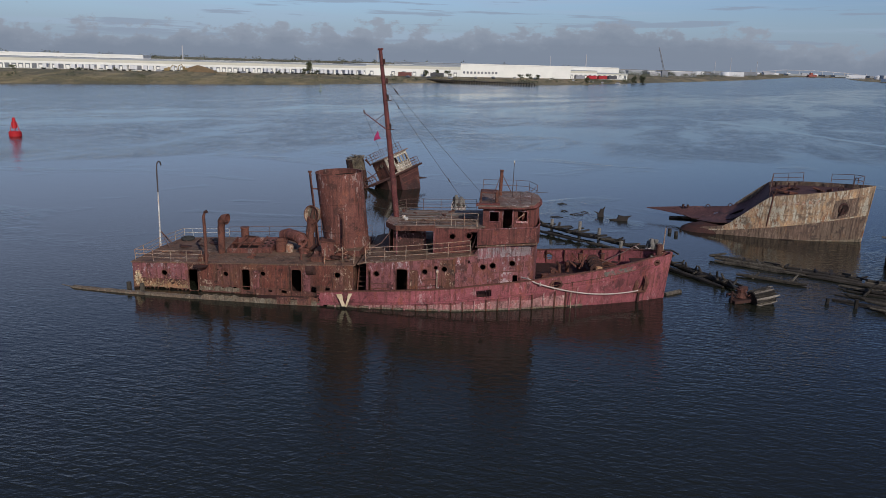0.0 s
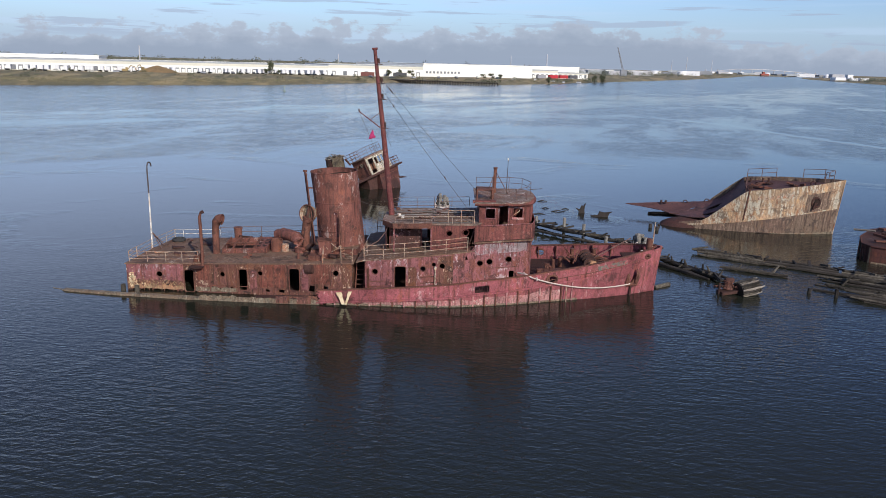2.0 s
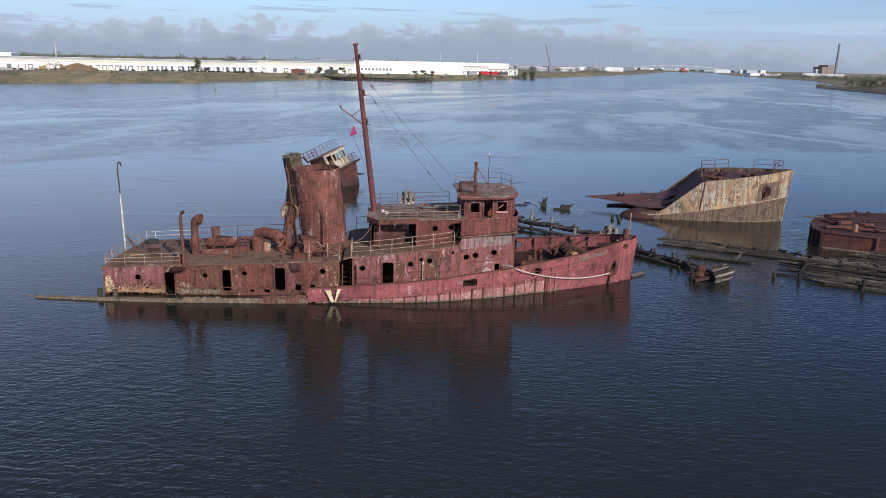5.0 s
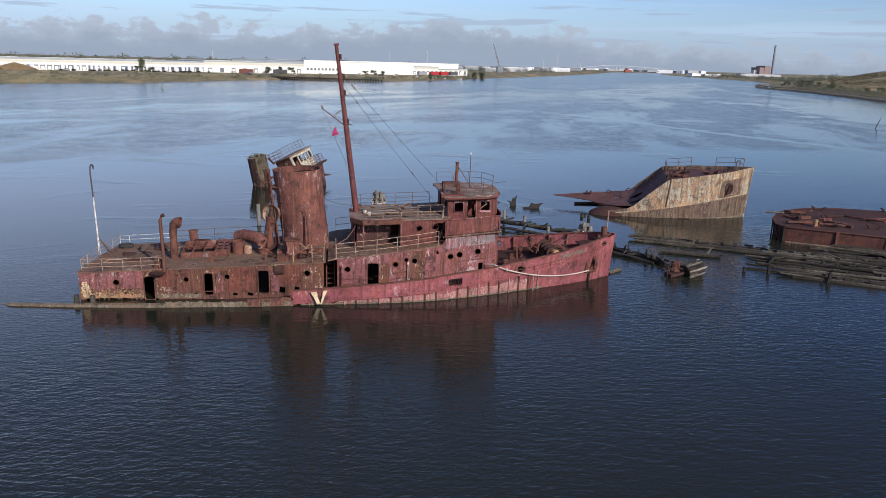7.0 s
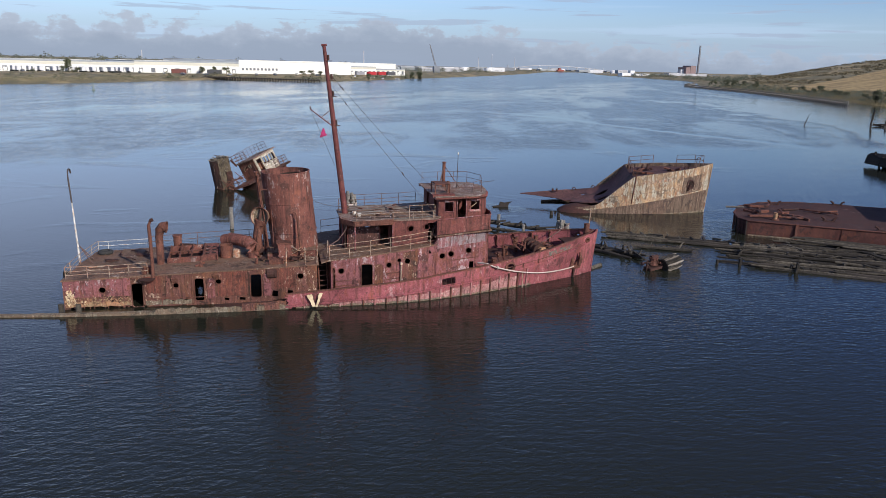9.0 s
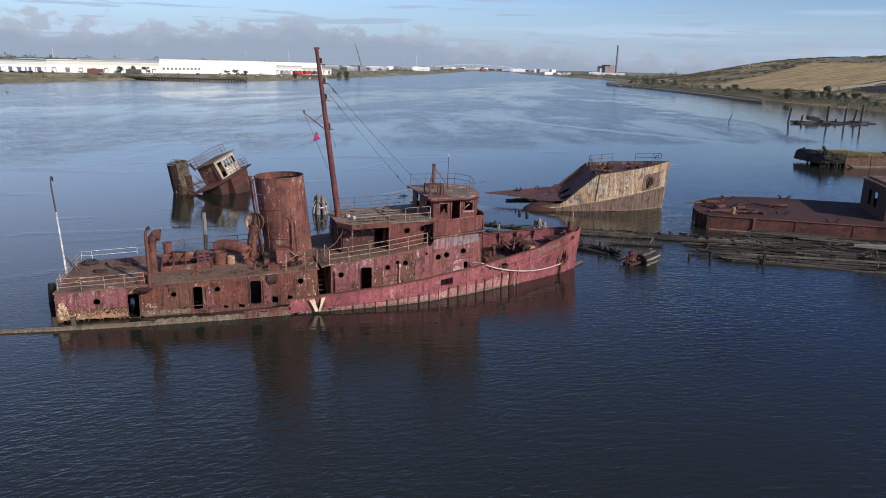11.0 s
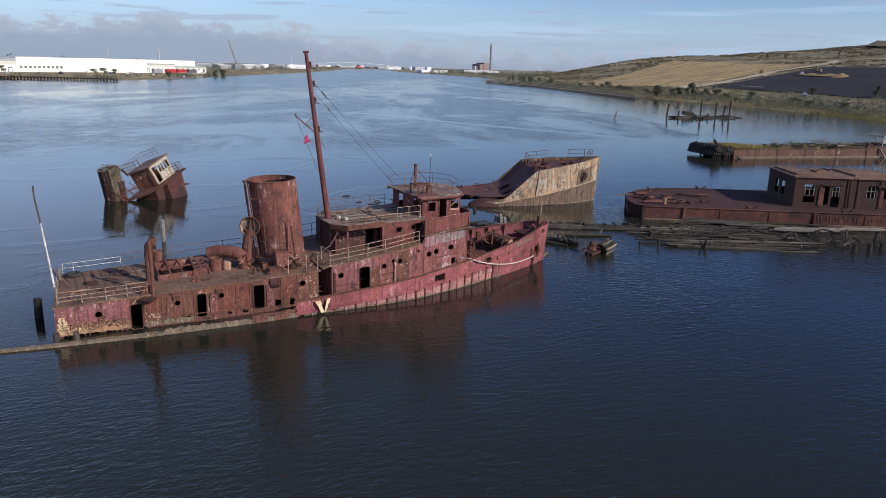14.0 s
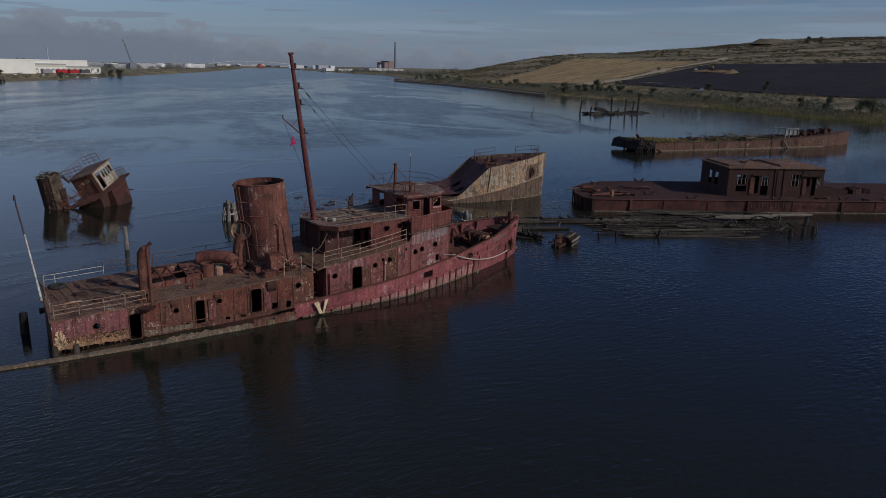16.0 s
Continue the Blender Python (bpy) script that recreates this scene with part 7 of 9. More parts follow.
b1 = boom((12, 25), [((11.2, 26.4, 0.55), (23.2, 14.8, 0.5)), ((11.0, 24.9, 0.25), (21.0, 15.6, 0.2)), ((12.6, 26.6, 0.3), (23.6, 15.8, 0.35))], "collapsed timber pier with rotting cross ties behind the tug's bow", 0.16, 22, 2.4, 0.6)
for x, y, h_ in ((12.9, 25.6, 1.3), (15.6, 23.6, 1.6), (17.3, 21.6, 1.4), (19.0, 18.5, 0.9), (13.0, 23.2, -0.1)):
    part("post", tube(B(), [(x, y, -0.6), (x, y, h_)], 0.17, 7), M_GREYPILE, b1)
b2 = boom((24, 10), [((22.3, 13.2, 0.35), (26.4, 6.8, 0.2)), ((22.8, 13.4, 0.2), (27.0, 7.4, 0.2)), ((21.9, 12.3, 0.15), (25.4, 7.2, 0.1))], "short rotting timber boom off the tug's bow", 0.19, 8, 1.5)
for k in range(9):
    u = k / 8
    p = Vector((22.6 + 3.6 * u, 12.8 - 5.4 * u, 0.3))
    part("splinter_post", tube(B(), [p, p + Vector((R.uniform(-0.4, 0.5), R.uniform(-0.3, 0.3), R.uniform(0.3, 0.8)))], [0.12, 0.07], 6), M_WOOD if k % 2 else M_WOODWET, b2)
b3 = boom((30, 13), [((27.0, 16.8, 0.3), (43.5, 7.6, 0.26)), ((27.2, 16.2, 0.22), (43.0, 7.2, 0.2)), ((27.0, 15.6, 0.12), (40.5, 8.0, 0.12)), ((27.6, 11.2, 0.15), (32.6, 8.8, 0.12)), ((36.0, 8.4, 0.16), (50, -0.4, 0.16))], "long grey timber boom reaching towards the barge", 0.17, 16, 1.5)
for x, y, s_ in ((28.8, 10.6, 0.9), (31.6, 9.9, 1.1), (36.2, 7.0, 1.2), (33.8, 13.0, 0.7), (30.5, 14.6, 0.7)):
    part("splinter_post", tube(B(), [(x, y, -0.1), (x + 0.6 * s_, y + 0.2, 0.6 * s_)], [0.13, 0.07], 6), M_WOOD, b3)
# raft beside the barge
raft = thing("timber_raft", (*bp(8, -10, 0).xy, 0), "raft of long rotting grey timbers beside the barge", "raft")
for k in range(20):
    w = -14.2 + k * 0.6
    s0, s1 = -1.2 + R.uniform(-2.0, 3.0) + (k > 12) * 3, 15.5 + R.uniform(-3.0, 3.5)
    if 6 < k < 14:
        s1 = 11 + R.uniform(-2, 2.5)
    cuts = sorted([s0, s1] + [R.uniform(s0, s1) for _ in range(R.choice((1, 1, 2, 3)))])
    for u0, u1 in zip(cuts, cuts[1:]):
        if u1 - u0 < 0.8 or R.random() < 0.14:
            continue
        log(raft, bp(u0, w + R.uniform(-0.25, 0.25), 0.12 + R.uniform(-0.16, 0.26)), bp(u1 - 0.1, w + R.uniform(-0.3, 0.3), 0.12 + R.uniform(-0.16, 0.26)), R.uniform(0.08, 0.17), (M_WOOD, M_WOODWET, M_WOOD, M_WOODWET, M_WOOD)[k % 5])
for k in range(34):
    w = -14.0 + k * 0.34
    s0 = -1.0 + R.uniform(-2, 2.5) + (k > 22) * 3
    log(raft, bp(s0, w, 0.0 + R.uniform(-0.06, 0.05)), bp(s0 + R.uniform(9, 16), w + R.uniform(-0.3, 0.3), 0.0 + R.uniform(-0.06, 0.05)), R.uniform(0.1, 0.16), M_WOODWET, "sunken_timber")
for k in range(12):
    w = -4.2 + k * 0.28 + R.uniform(-0.1, 0.1)
    s0 = R.uniform(1, 9)
    log(raft, bp(s0, w, 0.25 + R.uniform(-0.1, 0.3)), bp(s0 + R.uniform(8, 15), w + R.uniform(-0.2, 0.3), 0.25 + R.uniform(-0.1, 0.3)), R.uniform(0.08, 0.15), (M_WOOD, M_WOODWET)[k % 2])
for k in range(26):
    s, w = R.uniform(12, 22.5), R.uniform(-12.0, -4.0)
    a = R.uniform(0, math.pi)
    l = R.uniform(0.8, 3.2)
    log(raft, bp(s, w, 0.1 + R.uniform(0, 0.3)), bp(s + l * math.cos(a), w + l * math.sin(a), 0.15 + R.uniform(0, 0.8)), R.uniform(0.06, 0.13), (M_WOOD, M_WOODWET, M_WOODWET)[k % 3], "broken_timber")
for k in range(36):
    s, w = R.uniform(-2, 15), R.uniform(-14.3, -3.2)
    a = R.gauss(0, 0.35) if k % 3 else R.uniform(0, 3.1)
    l = R.uniform(0.3, 1.5)
    log(raft, bp(s, w, 0.22 + R.uniform(0, 0.2)), bp(s + l * math.cos(a), w + l * math.sin(a), 0.25 + R.uniform(0, 0.3)), R.uniform(0.04, 0.09), (M_WOOD, M_WOODWET, M_WOOD)[k % 3], "splinter")
log(raft, bp(13.5, -5.6, 0.45), bp(21.5, -5.0, 0.5), 0.32, M_WOODPALE)
log(raft, bp(18, -4.2, 0.35), bp(27, -3.0, 0.35), 0.25, M_WOODPALE)
for k in range(10):
    s, w = R.uniform(-3, 16), R.choice((-14.2, -14.0, -11.5, -9))
    part("raft_post", tube(B(), [bp(s, w, -0.4), bp(s + R.uniform(-0.3, 0.3), w, R.uniform(0.3, 0.9))], 0.14, 6), M_WOODWET, raft)
for s, w in ((20.5, -12.6), (22.0, -12.0), (22.6, -11.4), (23.6, -7.5), (24.6, -6.2), (18.6, -13.4)):
    p = bp(s, w, -0.3)
    single("stump", tube(B(), [p, p + Vector((R.uniform(-0.3, 0.3), 0, 1.1))], [0.26, 0.2], 7), M_WOODWET, p, "short rotten pile stump standing out of the water", "stump", "pile stumps")
# winch wreck with a cribbed timber float
fl = thing("sunken_winch", (26.2, 3.8, 0), "rusted winch frame with a splintered timber float in the water", "winch")
part("winch_box", tube(B(), [(25.7, 3.9, 0.35), (25.72, 3.92, 0.75), (25.7, 3.9, 1.05)], [0.42, 0.34, 0.4], 9), M_RUST, fl)
part("winch_top", tube(B(), [(25.45, 3.9, 1.0), (26.1, 4.0, 1.05)], 0.2, 10), M_RUSTDARK, fl)
part("winch_bed", box(B(), (25.6, 3.7, 0.18), (1.3, 0.9, 0.22), (0, -6, 12)), M_RUSTDARK, fl)
part("winch_leg", tube(B(), [(24.9, 3.5, -0.3), (24.9, 3.5, 0.9)], 0.08, 6), M_RUSTDARK, fl)
fa = Vector((1.35, 0.45, 0.25))
fu = Vector((-0.3, 0.95, 0.0))
for k in range(22):
    a = k * math.tau / 22
    q = 0.66 + R.uniform(-0.06, 0.06)
    p = Vector((26.35, 3.5, 0.28)) + fu * q * math.cos(a) + Vector((0, 0, q * math.sin(a)))
    log(fl, p, p + fa * R.uniform(1.0, 1.4), R.uniform(0.07, 0.1), (M_WOOD, M_WOODPALE, M_WOODWET)[k % 3], "float_timber")
part("float_core", tube(B(), [Vector((26.4, 3.5, 0.28)), Vector((26.4, 3.5, 0.28)) + fa * 1.15], 0.6, 14), M_WOODWET, fl)
for k in range(20):
    p = Vector((R.uniform(24.7, 26.4), R.uniform(3.3, 4.5), R.uniform(0.2, 0.7)))
    part("winch_scrap", tube(B(), [p, p + Vector((R.uniform(-0.5, 0.5), R.uniform(-0.3, 0.3), R.uniform(-0.3, 0.6)))], 0.05, 5), M_RUST if k % 2 else M_RUSTDARK, fl)
# dolphins
for x, y, h_, lb in ((2.67, 32.2, 2.1, 1), (20.8, 12.6, 2.45, 1)):
    dl_ = thing("pile_dolphin", (x, y, 0), "cluster of whitened piles bound with rope", "pile cluster", "pile clusters")
    for k in range(6):
        a = k * math.tau / 6
        q = Vector((x + 0.45 * math.cos(a), y + 0.45 * math.sin(a), 0))
        part("timber_post", tube(B(), [q + Vector((0.35 * math.cos(a), 0.35 * math.sin(a), -0.6)), q + Vector((0, 0, h_ - R.uniform(0, 0.5)))], [0.24, 0.2], 8), M_GREYPILE, dl_)
    for z in (0.7, 0.85, 1.05, 1.2, 1.4, 1.55):
        part("lashing", ring(B(), (x, y, z), (R.uniform(-0.3, 0.3), R.uniform(-0.3, 0.3), 1), 0.66 + R.uniform(-0.06, 0.08), R.uniform(0.05, 0.09), 16, 5), M_ROPE if R.random() < 0.6 else M_WOOD, dl_)
    for k in range(7):
        a = R.uniform(0, math.tau)
        q = Vector((x + 0.7 * math.cos(a), y + 0.7 * math.sin(a), R.uniform(1.2, 1.7)))
        part("rope_end", tube(B(), [q, q + Vector((0.25 * math.cos(a), 0.25 * math.sin(a), -0.5)), q + Vector((0.2 * math.cos(a), 0.2 * math.sin(a), -1.1))], 0.04, 5), M_ROPE, dl_)
    part("float_ball", tube(B(), [(x - 0.3, y - 0.4, h_ - 0.2), (x - 0.3, y - 0.4, h_ + 0.25)], [0.22, 0.17], 8), M_GREYPILE, dl_)
part("frayed_rope", tube(B(), [(20.5, 12.2, 1.9), (19.2, 9.5, 2.2), (18.0, 6.6, 3.3)], 0.05, 6), M_ROPE, dl_)
single("white_post", tube(B(), [(-10.19, 24.16, -0.6), (-10.15, 24.16, 0.4), (-10.19, 24.16, 2.2)], [0.2, 0.2, 0.19], 9), M_GREYPILE, (-10.19, 24.16, 0), "whitened mooring post standing behind the tug", "post")
single("stern_pile", tube(B(), [(-21.0, 4.95, -1.0), (-20.9, 4.95, 0.2), (-20.88, 4.97, 1.35)], [0.27, 0.27, 0.25], 10), M_WOODWET, (-21, 4.95, 0), "black rotted pile standing off the tug's stern", "pile", "stern piles")
for x, y in ((-20.0, -0.55), (-18.9, -0.75)):
    single("stern_stump", tube(B(), [(x, y, -0.4), (x, y, 0.62)], [0.19, 0.17], 9), M_WOOD, (x, y, 0), "short wooden stump on the tug's sunken guard", "stump", "stern stumps")
def snag(x, y, outline):
    """A jagged slab of wreckage standing in the water."""
    bm = loft(B(), [[(x + u, y + 0.06 + 0.25 * v, v) for u, v in outline], [(x + u * 0.96 + 0.02, y - 0.08 + 0.25 * v, v) for u, v in outline]])
    single("snag", bm, M_CHAR, (x, y, 0), "jagged black snag of timber in the river", "snag", "snags in the river")


snag(19.1, 34.4, ((-0.25, -0.3), (0.5, -0.3), (0.42, 0.5), (0.62, 1.25), (0.3, 0.85), (0.1, 0.95), (-0.1, 0.45), (-0.7, 0.62), (-0.25, 0.25)))
snag(21.4, 32.6, ((-0.9, -0.3), (0.5, -0.3), (0.7, 0.35), (1.15, 0.62), (0.2, 0.5), (-0.4, 0.62), (-0.6, 0.2), (-1.5, 0.12)))
for x, y, l in ((15.3, 41.4, 1.2), (16.5, 35.0, 1.6), (17.6, 36.5, 0.9), (15.2, 36.8, 0.8), (14.0, 33.0, 1.5)):
    single("drift_log", tube(B(), [(x - l / 2, y, 0.02), (x, y + 0.1, 0.1), (x + l / 2, y, 0.02)], [0.04, 0.07, 0.03], 6), M_CHAR, (x, y, 0), "dark drift log just awash", "log", "drift logs")
for x, y in ((25.6, 27.4), (26.0, 26.2)):
    single("lone_stump", tube(B(), [(x, y, -0.5), (x, y, 0.42)], 0.2, 7), M_WOODWET, (x, y, 0), "square dark stump standing out of the water", "stump", "lone stumps")
log_ = single("awash_log", tube(B(), [(20.2, 4.6, 0.02), (21.6, 5.6, 0.05)], 0.2, 7), M_WOOD, (20.9, 5, 0), "grey log awash beside the tug's stem", "log")

# ---- sunken pilothouse ----
M_PANEWHITE = rusty("dirty_white_panel", (0.42, 0.38, 0.30), (0.30, 0.24, 0.19), (0.16, 0.125, 0.1), 0.4, 0.4, 2.0)
TM = Matrix.Translation((-7.31, 47.08, 1.8)) @ Matrix.Rotation(radians(-25), 4, "Y") @ Matrix.Rotation(radians(-1.9), 4, "X") @ Matrix.Rotation(radians(47), 4, "Z")
ph = thing("sunken_pilothouse", (0, 0, 0), "tilted sunken pilothouse of a wreck, rusted with white window panels", "wreck", m=TM)
PX, PY, PZ = 4.0, 3.0, 2.48
M_PILOT = rusty("brown_pilothouse_steel", (0.20, 0.092, 0.066), (0.145, 0.06, 0.042), (0.065, 0.032, 0.026), 0.5, 0.5, 1.2, (0.30, 0.20, 0.15), 0.60)
bm = ribbon(B(), [(0, 0), (PX, 0), (PX, PY), (0, PY)], lambda x, y: 0.05, lambda x, y: PZ, 0.07)
pw_ = part("pilothouse", bm, M_PILOT, ph)


def front_holes():
    c = B()
    box(c, (0.85, 0, 1.2), (0.85, 0.6, 2.0))
    for k in range(4):
        box(c, (1.72 + k * 0.6, 0, 1.65), (0.4, 0.6, 0.9))
    return c


cut(pw_, front_holes())
c = B()
box(c, (PX, 1.5, 1.6), (0.6, 2.0, 0.85))
tube(c, [(-0.4, 1.75, 1.65), (0.4, 1.75, 1.65)], 0.22, 14)
box(c, (0.0, 2.3, 1.5), (0.5, 0.3, 0.3), (20, 0, 0))
cut(pw_, c)
wp_ = part("white_front", box(B(), (PX / 2, -0.03, PZ / 2 + 0.02), (PX - 0.05, 0.05, PZ - 0.1)), M_PANEWHITE, ph, "flaking white window front")
cut(wp_, front_holes())
for k in range(6):
    part("mullion", box(B(), (1.42 + k * 0.6 if k < 5 else 0.12, -0.08, 1.24), (0.1, 0.06, PZ - 0.15)), M_PANEWHITE, ph)
for z in (0.5, 0.95, 2.2):
    part("dado_rail", box(B(), (2.65, -0.08, z), (2.6, 0.05, 0.07)), M_WHITE, ph)
part("round_light", ring(B(), (-0.05, 1.05, 1.75), (1, 0, 0), 0.22, 0.06, 16, 6), M_SCUM, ph)
part("round_light", tube(B(), [(-0.06, 1.05, 1.75), (0.0, 1.05, 1.75)], 0.2, 14), M_YELLOW, ph)
part("lamp_bracket", tube(B(), [(-0.05, 2.2, 1.3), (-0.25, 2.15, 1.6), (-0.05, 1.9, 1.85)], 0.05, 6), M_SCUM, ph)
for y in (0.3, 2.75):
    part("wall_pipe", tube(B(), [(-0.08, y, 0.1), (-0.08, y, 2.0)], 0.05, 6), M_RUSTDARK, ph)
part("pilothouse_roof", slab(B(), [(-0.3, -0.35), (PX + 0.25, -0.35), (PX + 0.25, PY + 0.3), (-0.3, PY + 0.3)], lambda x, y: PZ + 0.14, 0.14), M_ROOF, ph)
railing(ph, [(-0.25, 0.6, PZ + 0.14), (-0.25, PY + 0.25, PZ + 0.14), (2.0, PY + 0.25, PZ + 0.14), (PX + 0.2, PY + 0.25, PZ + 0.14), (PX + 0.2, 1.0, PZ + 0.14)], 1.2, (1, 0.66, 0.33), 1.2, 0.03, M_RAILDARK)
part("roof_horn", tube(B(), [(-0.3, PY, PZ - 0.1), (-0.55, PY + 0.2, PZ + 1.0)], [0.12, 0.16], 8), M_RUSTDARK, ph)
bm = slab(B(), [(-2.4, 0.2), (-0.4, -0.8), (4.9, -0.9), (4.9, 3.4), (-2.4, 3.4)], lambda x, y: 0.04, 0.24)
part("platform", bm, M_PILOT, ph)
part("platform_edge", tube(B(), [(-2.4, 0.15, -0.08), (-0.4, -0.86, -0.08), (4.95, -0.96, -0.08), (4.95, 3.4, -0.08)], 0.14, 6), M_RUSTDARK, ph)
railing(ph, [(2.4, -0.8, 0.05), (4.8, -0.8, 0.05), (4.8, 2.2, 0.05)], 1.05, (1, 0.66, 0.33), 1.2, 0.03, M_RAILDARK)
railing(ph, [(-2.2, 0.4, 0.05), (-2.2, 3.2, 0.05), (-0.3, 3.3, 0.05)], 1.0, (1, 0.5), 1.0, 0.03, M_RAILDARK)
bm = loft(B(), [[(0.9, -0.55, -0.2), (4.5, -0.55, -0.2), (4.5, 3.3, -0.2), (0.9, 3.3, -0.2)], [(0.0, -0.4, -4.6), (2.9, -0.4, -4.6), (2.9, 3.2, -4.6), (0.0, 3.2, -4.6)]])
part("lower_house", bm, M_BARGE, ph, "dull red lower house standing in the water")
for z in (-0.7, -1.5):
    part("belt_strip", box(B(), (2.9 + z * 0.3, -0.58, z), (3.2, 0.06, 0.07)), M_RUST, ph)
bm = loft(B(), [[(-0.9, 0.0, -0.2), (0.9, 0.0, -0.2), (0.9, 3.2, -0.2), (-0.9, 3.2, -0.2)], [(-1.2, 0.4, -3.2), (-0.3, 0.4, -3.2), (-0.3, 3.0, -3.2), (-1.2, 3.0, -3.2)]])
part("trunk_casing", bm, M_RUSTDARK, ph)
part("broken_spar", tube(B(), [(3.9, -0.2, -1.6), (4.5, 0.0, -1.9), (5.6, 0.1, -2.3)], [0.2, 0.14, 0.05], 6), M_RUSTDARK, ph)
# its toppled funnel
M_NEST = plain("matted_sticks", (0.17, 0.135, 0.09), (0.05, 0.04, 0.03), 5, 0.95, 1.0)
TF = Matrix.Translation((-12.0, 49.2, -0.6)) @ Matrix.Rotation(radians(-9), 4, "Y") @ Matrix.Rotation(radians(4), 4, "X")
tf = thing("toppled_funnel", (0, 0, 0), "leaning rusted funnel crowned with a nest of sticks", "funnel", m=TF)
bm = pipe(B(), [(0, 0, -0.6), (0, 0, 2), (0, 0, 4.5)], [1.25, 1.25, 1.25], 26, 0.06)
part("funnel_shell", bm, M_RUSTDARK, tf, smooth=True)
part("funnel_cap", tube(B(), [(0, 0, 4.3), (0, 0, 4.4)], 1.2, 20), M_INNER, tf)
bm = B()
loft(bm, [[(1.31 * math.cos(a), 1.31 * math.sin(a), z + 0.35 * noise.noise((a * 4, z, 2))) if z > 4.5 else ((1.31 + 0.16 * noise.noise((a * 5, z * 2, 5))) * math.cos(a), (1.31 + 0.16 * noise.noise((a * 5, z * 2, 5))) * math.sin(a), z + 0.35 * noise.noise((a * 4, z, 2))) for z in (1.0 + 0.9 * math.sin(a * 5), 2.2, 3.2, 4.3, 4.75)] for a in (radians(v) for v in range(-95, -5, 6))], closed=False)
dr_ = part("nest_drape", bm, M_NEST, tf, "pale matted sticks draped down the funnel's side", smooth=True)
for k in range(60):
    a, z = radians(R.uniform(-130, 0)), R.uniform(0.6, 4.7)
    p = Vector((1.36 * math.cos(a), 1.36 * math.sin(a), z))
    part("stick", tube(B(), [p, p + Vector((R.uniform(-0.3, 0.3), R.uniform(-0.15, 0.1), R.uniform(-0.7, 0.1)))], 0.035, 4), (M_NEST, M_WOOD, M_WOODPALE, M_WOODWET)[k % 4], dr_)
part("side_sheet", box(B(), (0.95, -0.95, 1.6), (0.9, 0.08, 2.6), (0, 6, 40)), M_RUSTDARK, tf)
for k in range(10):
    part("brace", tube(B(), [(R.uniform(-0.4, 2.2), -1.6, R.uniform(0, 3)), (R.uniform(0.2, 3.0), -1.7, R.uniform(0.2, 2.6))], 0.05, 5), M_RUST, tf)
for k in range(120):
    a, q = R.uniform(0, math.tau), R.random() ** 0.5 * 1.3
    p = Vector((q * math.cos(a), q * math.sin(a), 4.45 + 0.65 * (1 - (q / 1.3) ** 2) * R.random()))
    b_ = R.uniform(0, math.tau)
    part("stick", tube(B(), [p, p + Vector((0.5 * math.cos(b_), 0.5 * math.sin(b_), R.uniform(-0.25, 0.2)))], 0.035, 4), M_WOODPALE if k % 2 else M_WOOD, tf)

# ---- buoys ----
by = thing("river_buoy", (-91.5, 93, 0), "red steel channel buoy with a lantern tower", "buoy")
part("float_body", tube(B(), [(-91.5, 93, -0.5), (-91.5, 93, 0.8), (-91.5, 93, 1.0)], [1.2, 1.2, 1.0], 20), M_BUOY, by)
for k in range(4):
    a = k * math.tau / 4 + 0.4
    part("tower_leg", tube(B(), [(-91.5 + 0.8 * math.cos(a), 93 + 0.8 * math.sin(a), 0.9), (-91.5 + 0.45 * math.cos(a), 93 + 0.45 * math.sin(a), 2.8)], 0.08, 5), M_BUOY, by)
part("day_mark", tube(B(), [(-91.5, 93, 1.6), (-91.5, 93, 2.8)], [0.5, 0.42], 12), M_BUOY, by)
ln_ = part("lantern", tube(B(), [(-91.5, 93, 2.8), (-91.5, 93, 3.5)], [0.35, 0.3], 10), M_BUOY, by)
part("lantern_cap", tube(B(), [(-91.5, 93, 3.5), (-91.5, 93, 3.75)], [0.38, 0.1], 10), M_BUOY, ln_)
mk = thing("channel_marker", (-89, 345, 0), "slim grey channel marker off the far bank", "buoy")
M_MARK = plain("grey_green_marker", (0.22, 0.27, 0.24), (0.15, 0.19, 0.17), 2, 0.6, 0.1)
part("marker_float", tube(B(), [(-89, 345, -0.4), (-89, 345, 0.7)], [1.0, 0.8], 12), M_MARK, mk)
part("marker_staff", tube(B(), [(-89, 345, 0.9), (-89, 345, 4.2)], [0.3, 0.15], 8), M_MARK, mk)

# ---- river, banks and the far shore ----
k = Mat("river_water", 0.06)
k.b.inputs["Base Color"].default_value = (0.0165, 0.0180, 0.0125, 1)
k.b.inputs["IOR"].default_value = 1.33
plan_xy = k.tc


def turned(angle):
    n = k.n.new("ShaderNodeMapping")
    n.inputs["Rotation"].default_value = (0, 0, radians(angle))
    k.l.new(plan_xy, n.inputs[0])
    return n.outputs[0]


sy = k.n.new("ShaderNodeSeparateXYZ")
k.l.new(plan_xy, sy.inputs[0])
px_, py_ = sy.outputs["X"], sy.outputs["Y"]
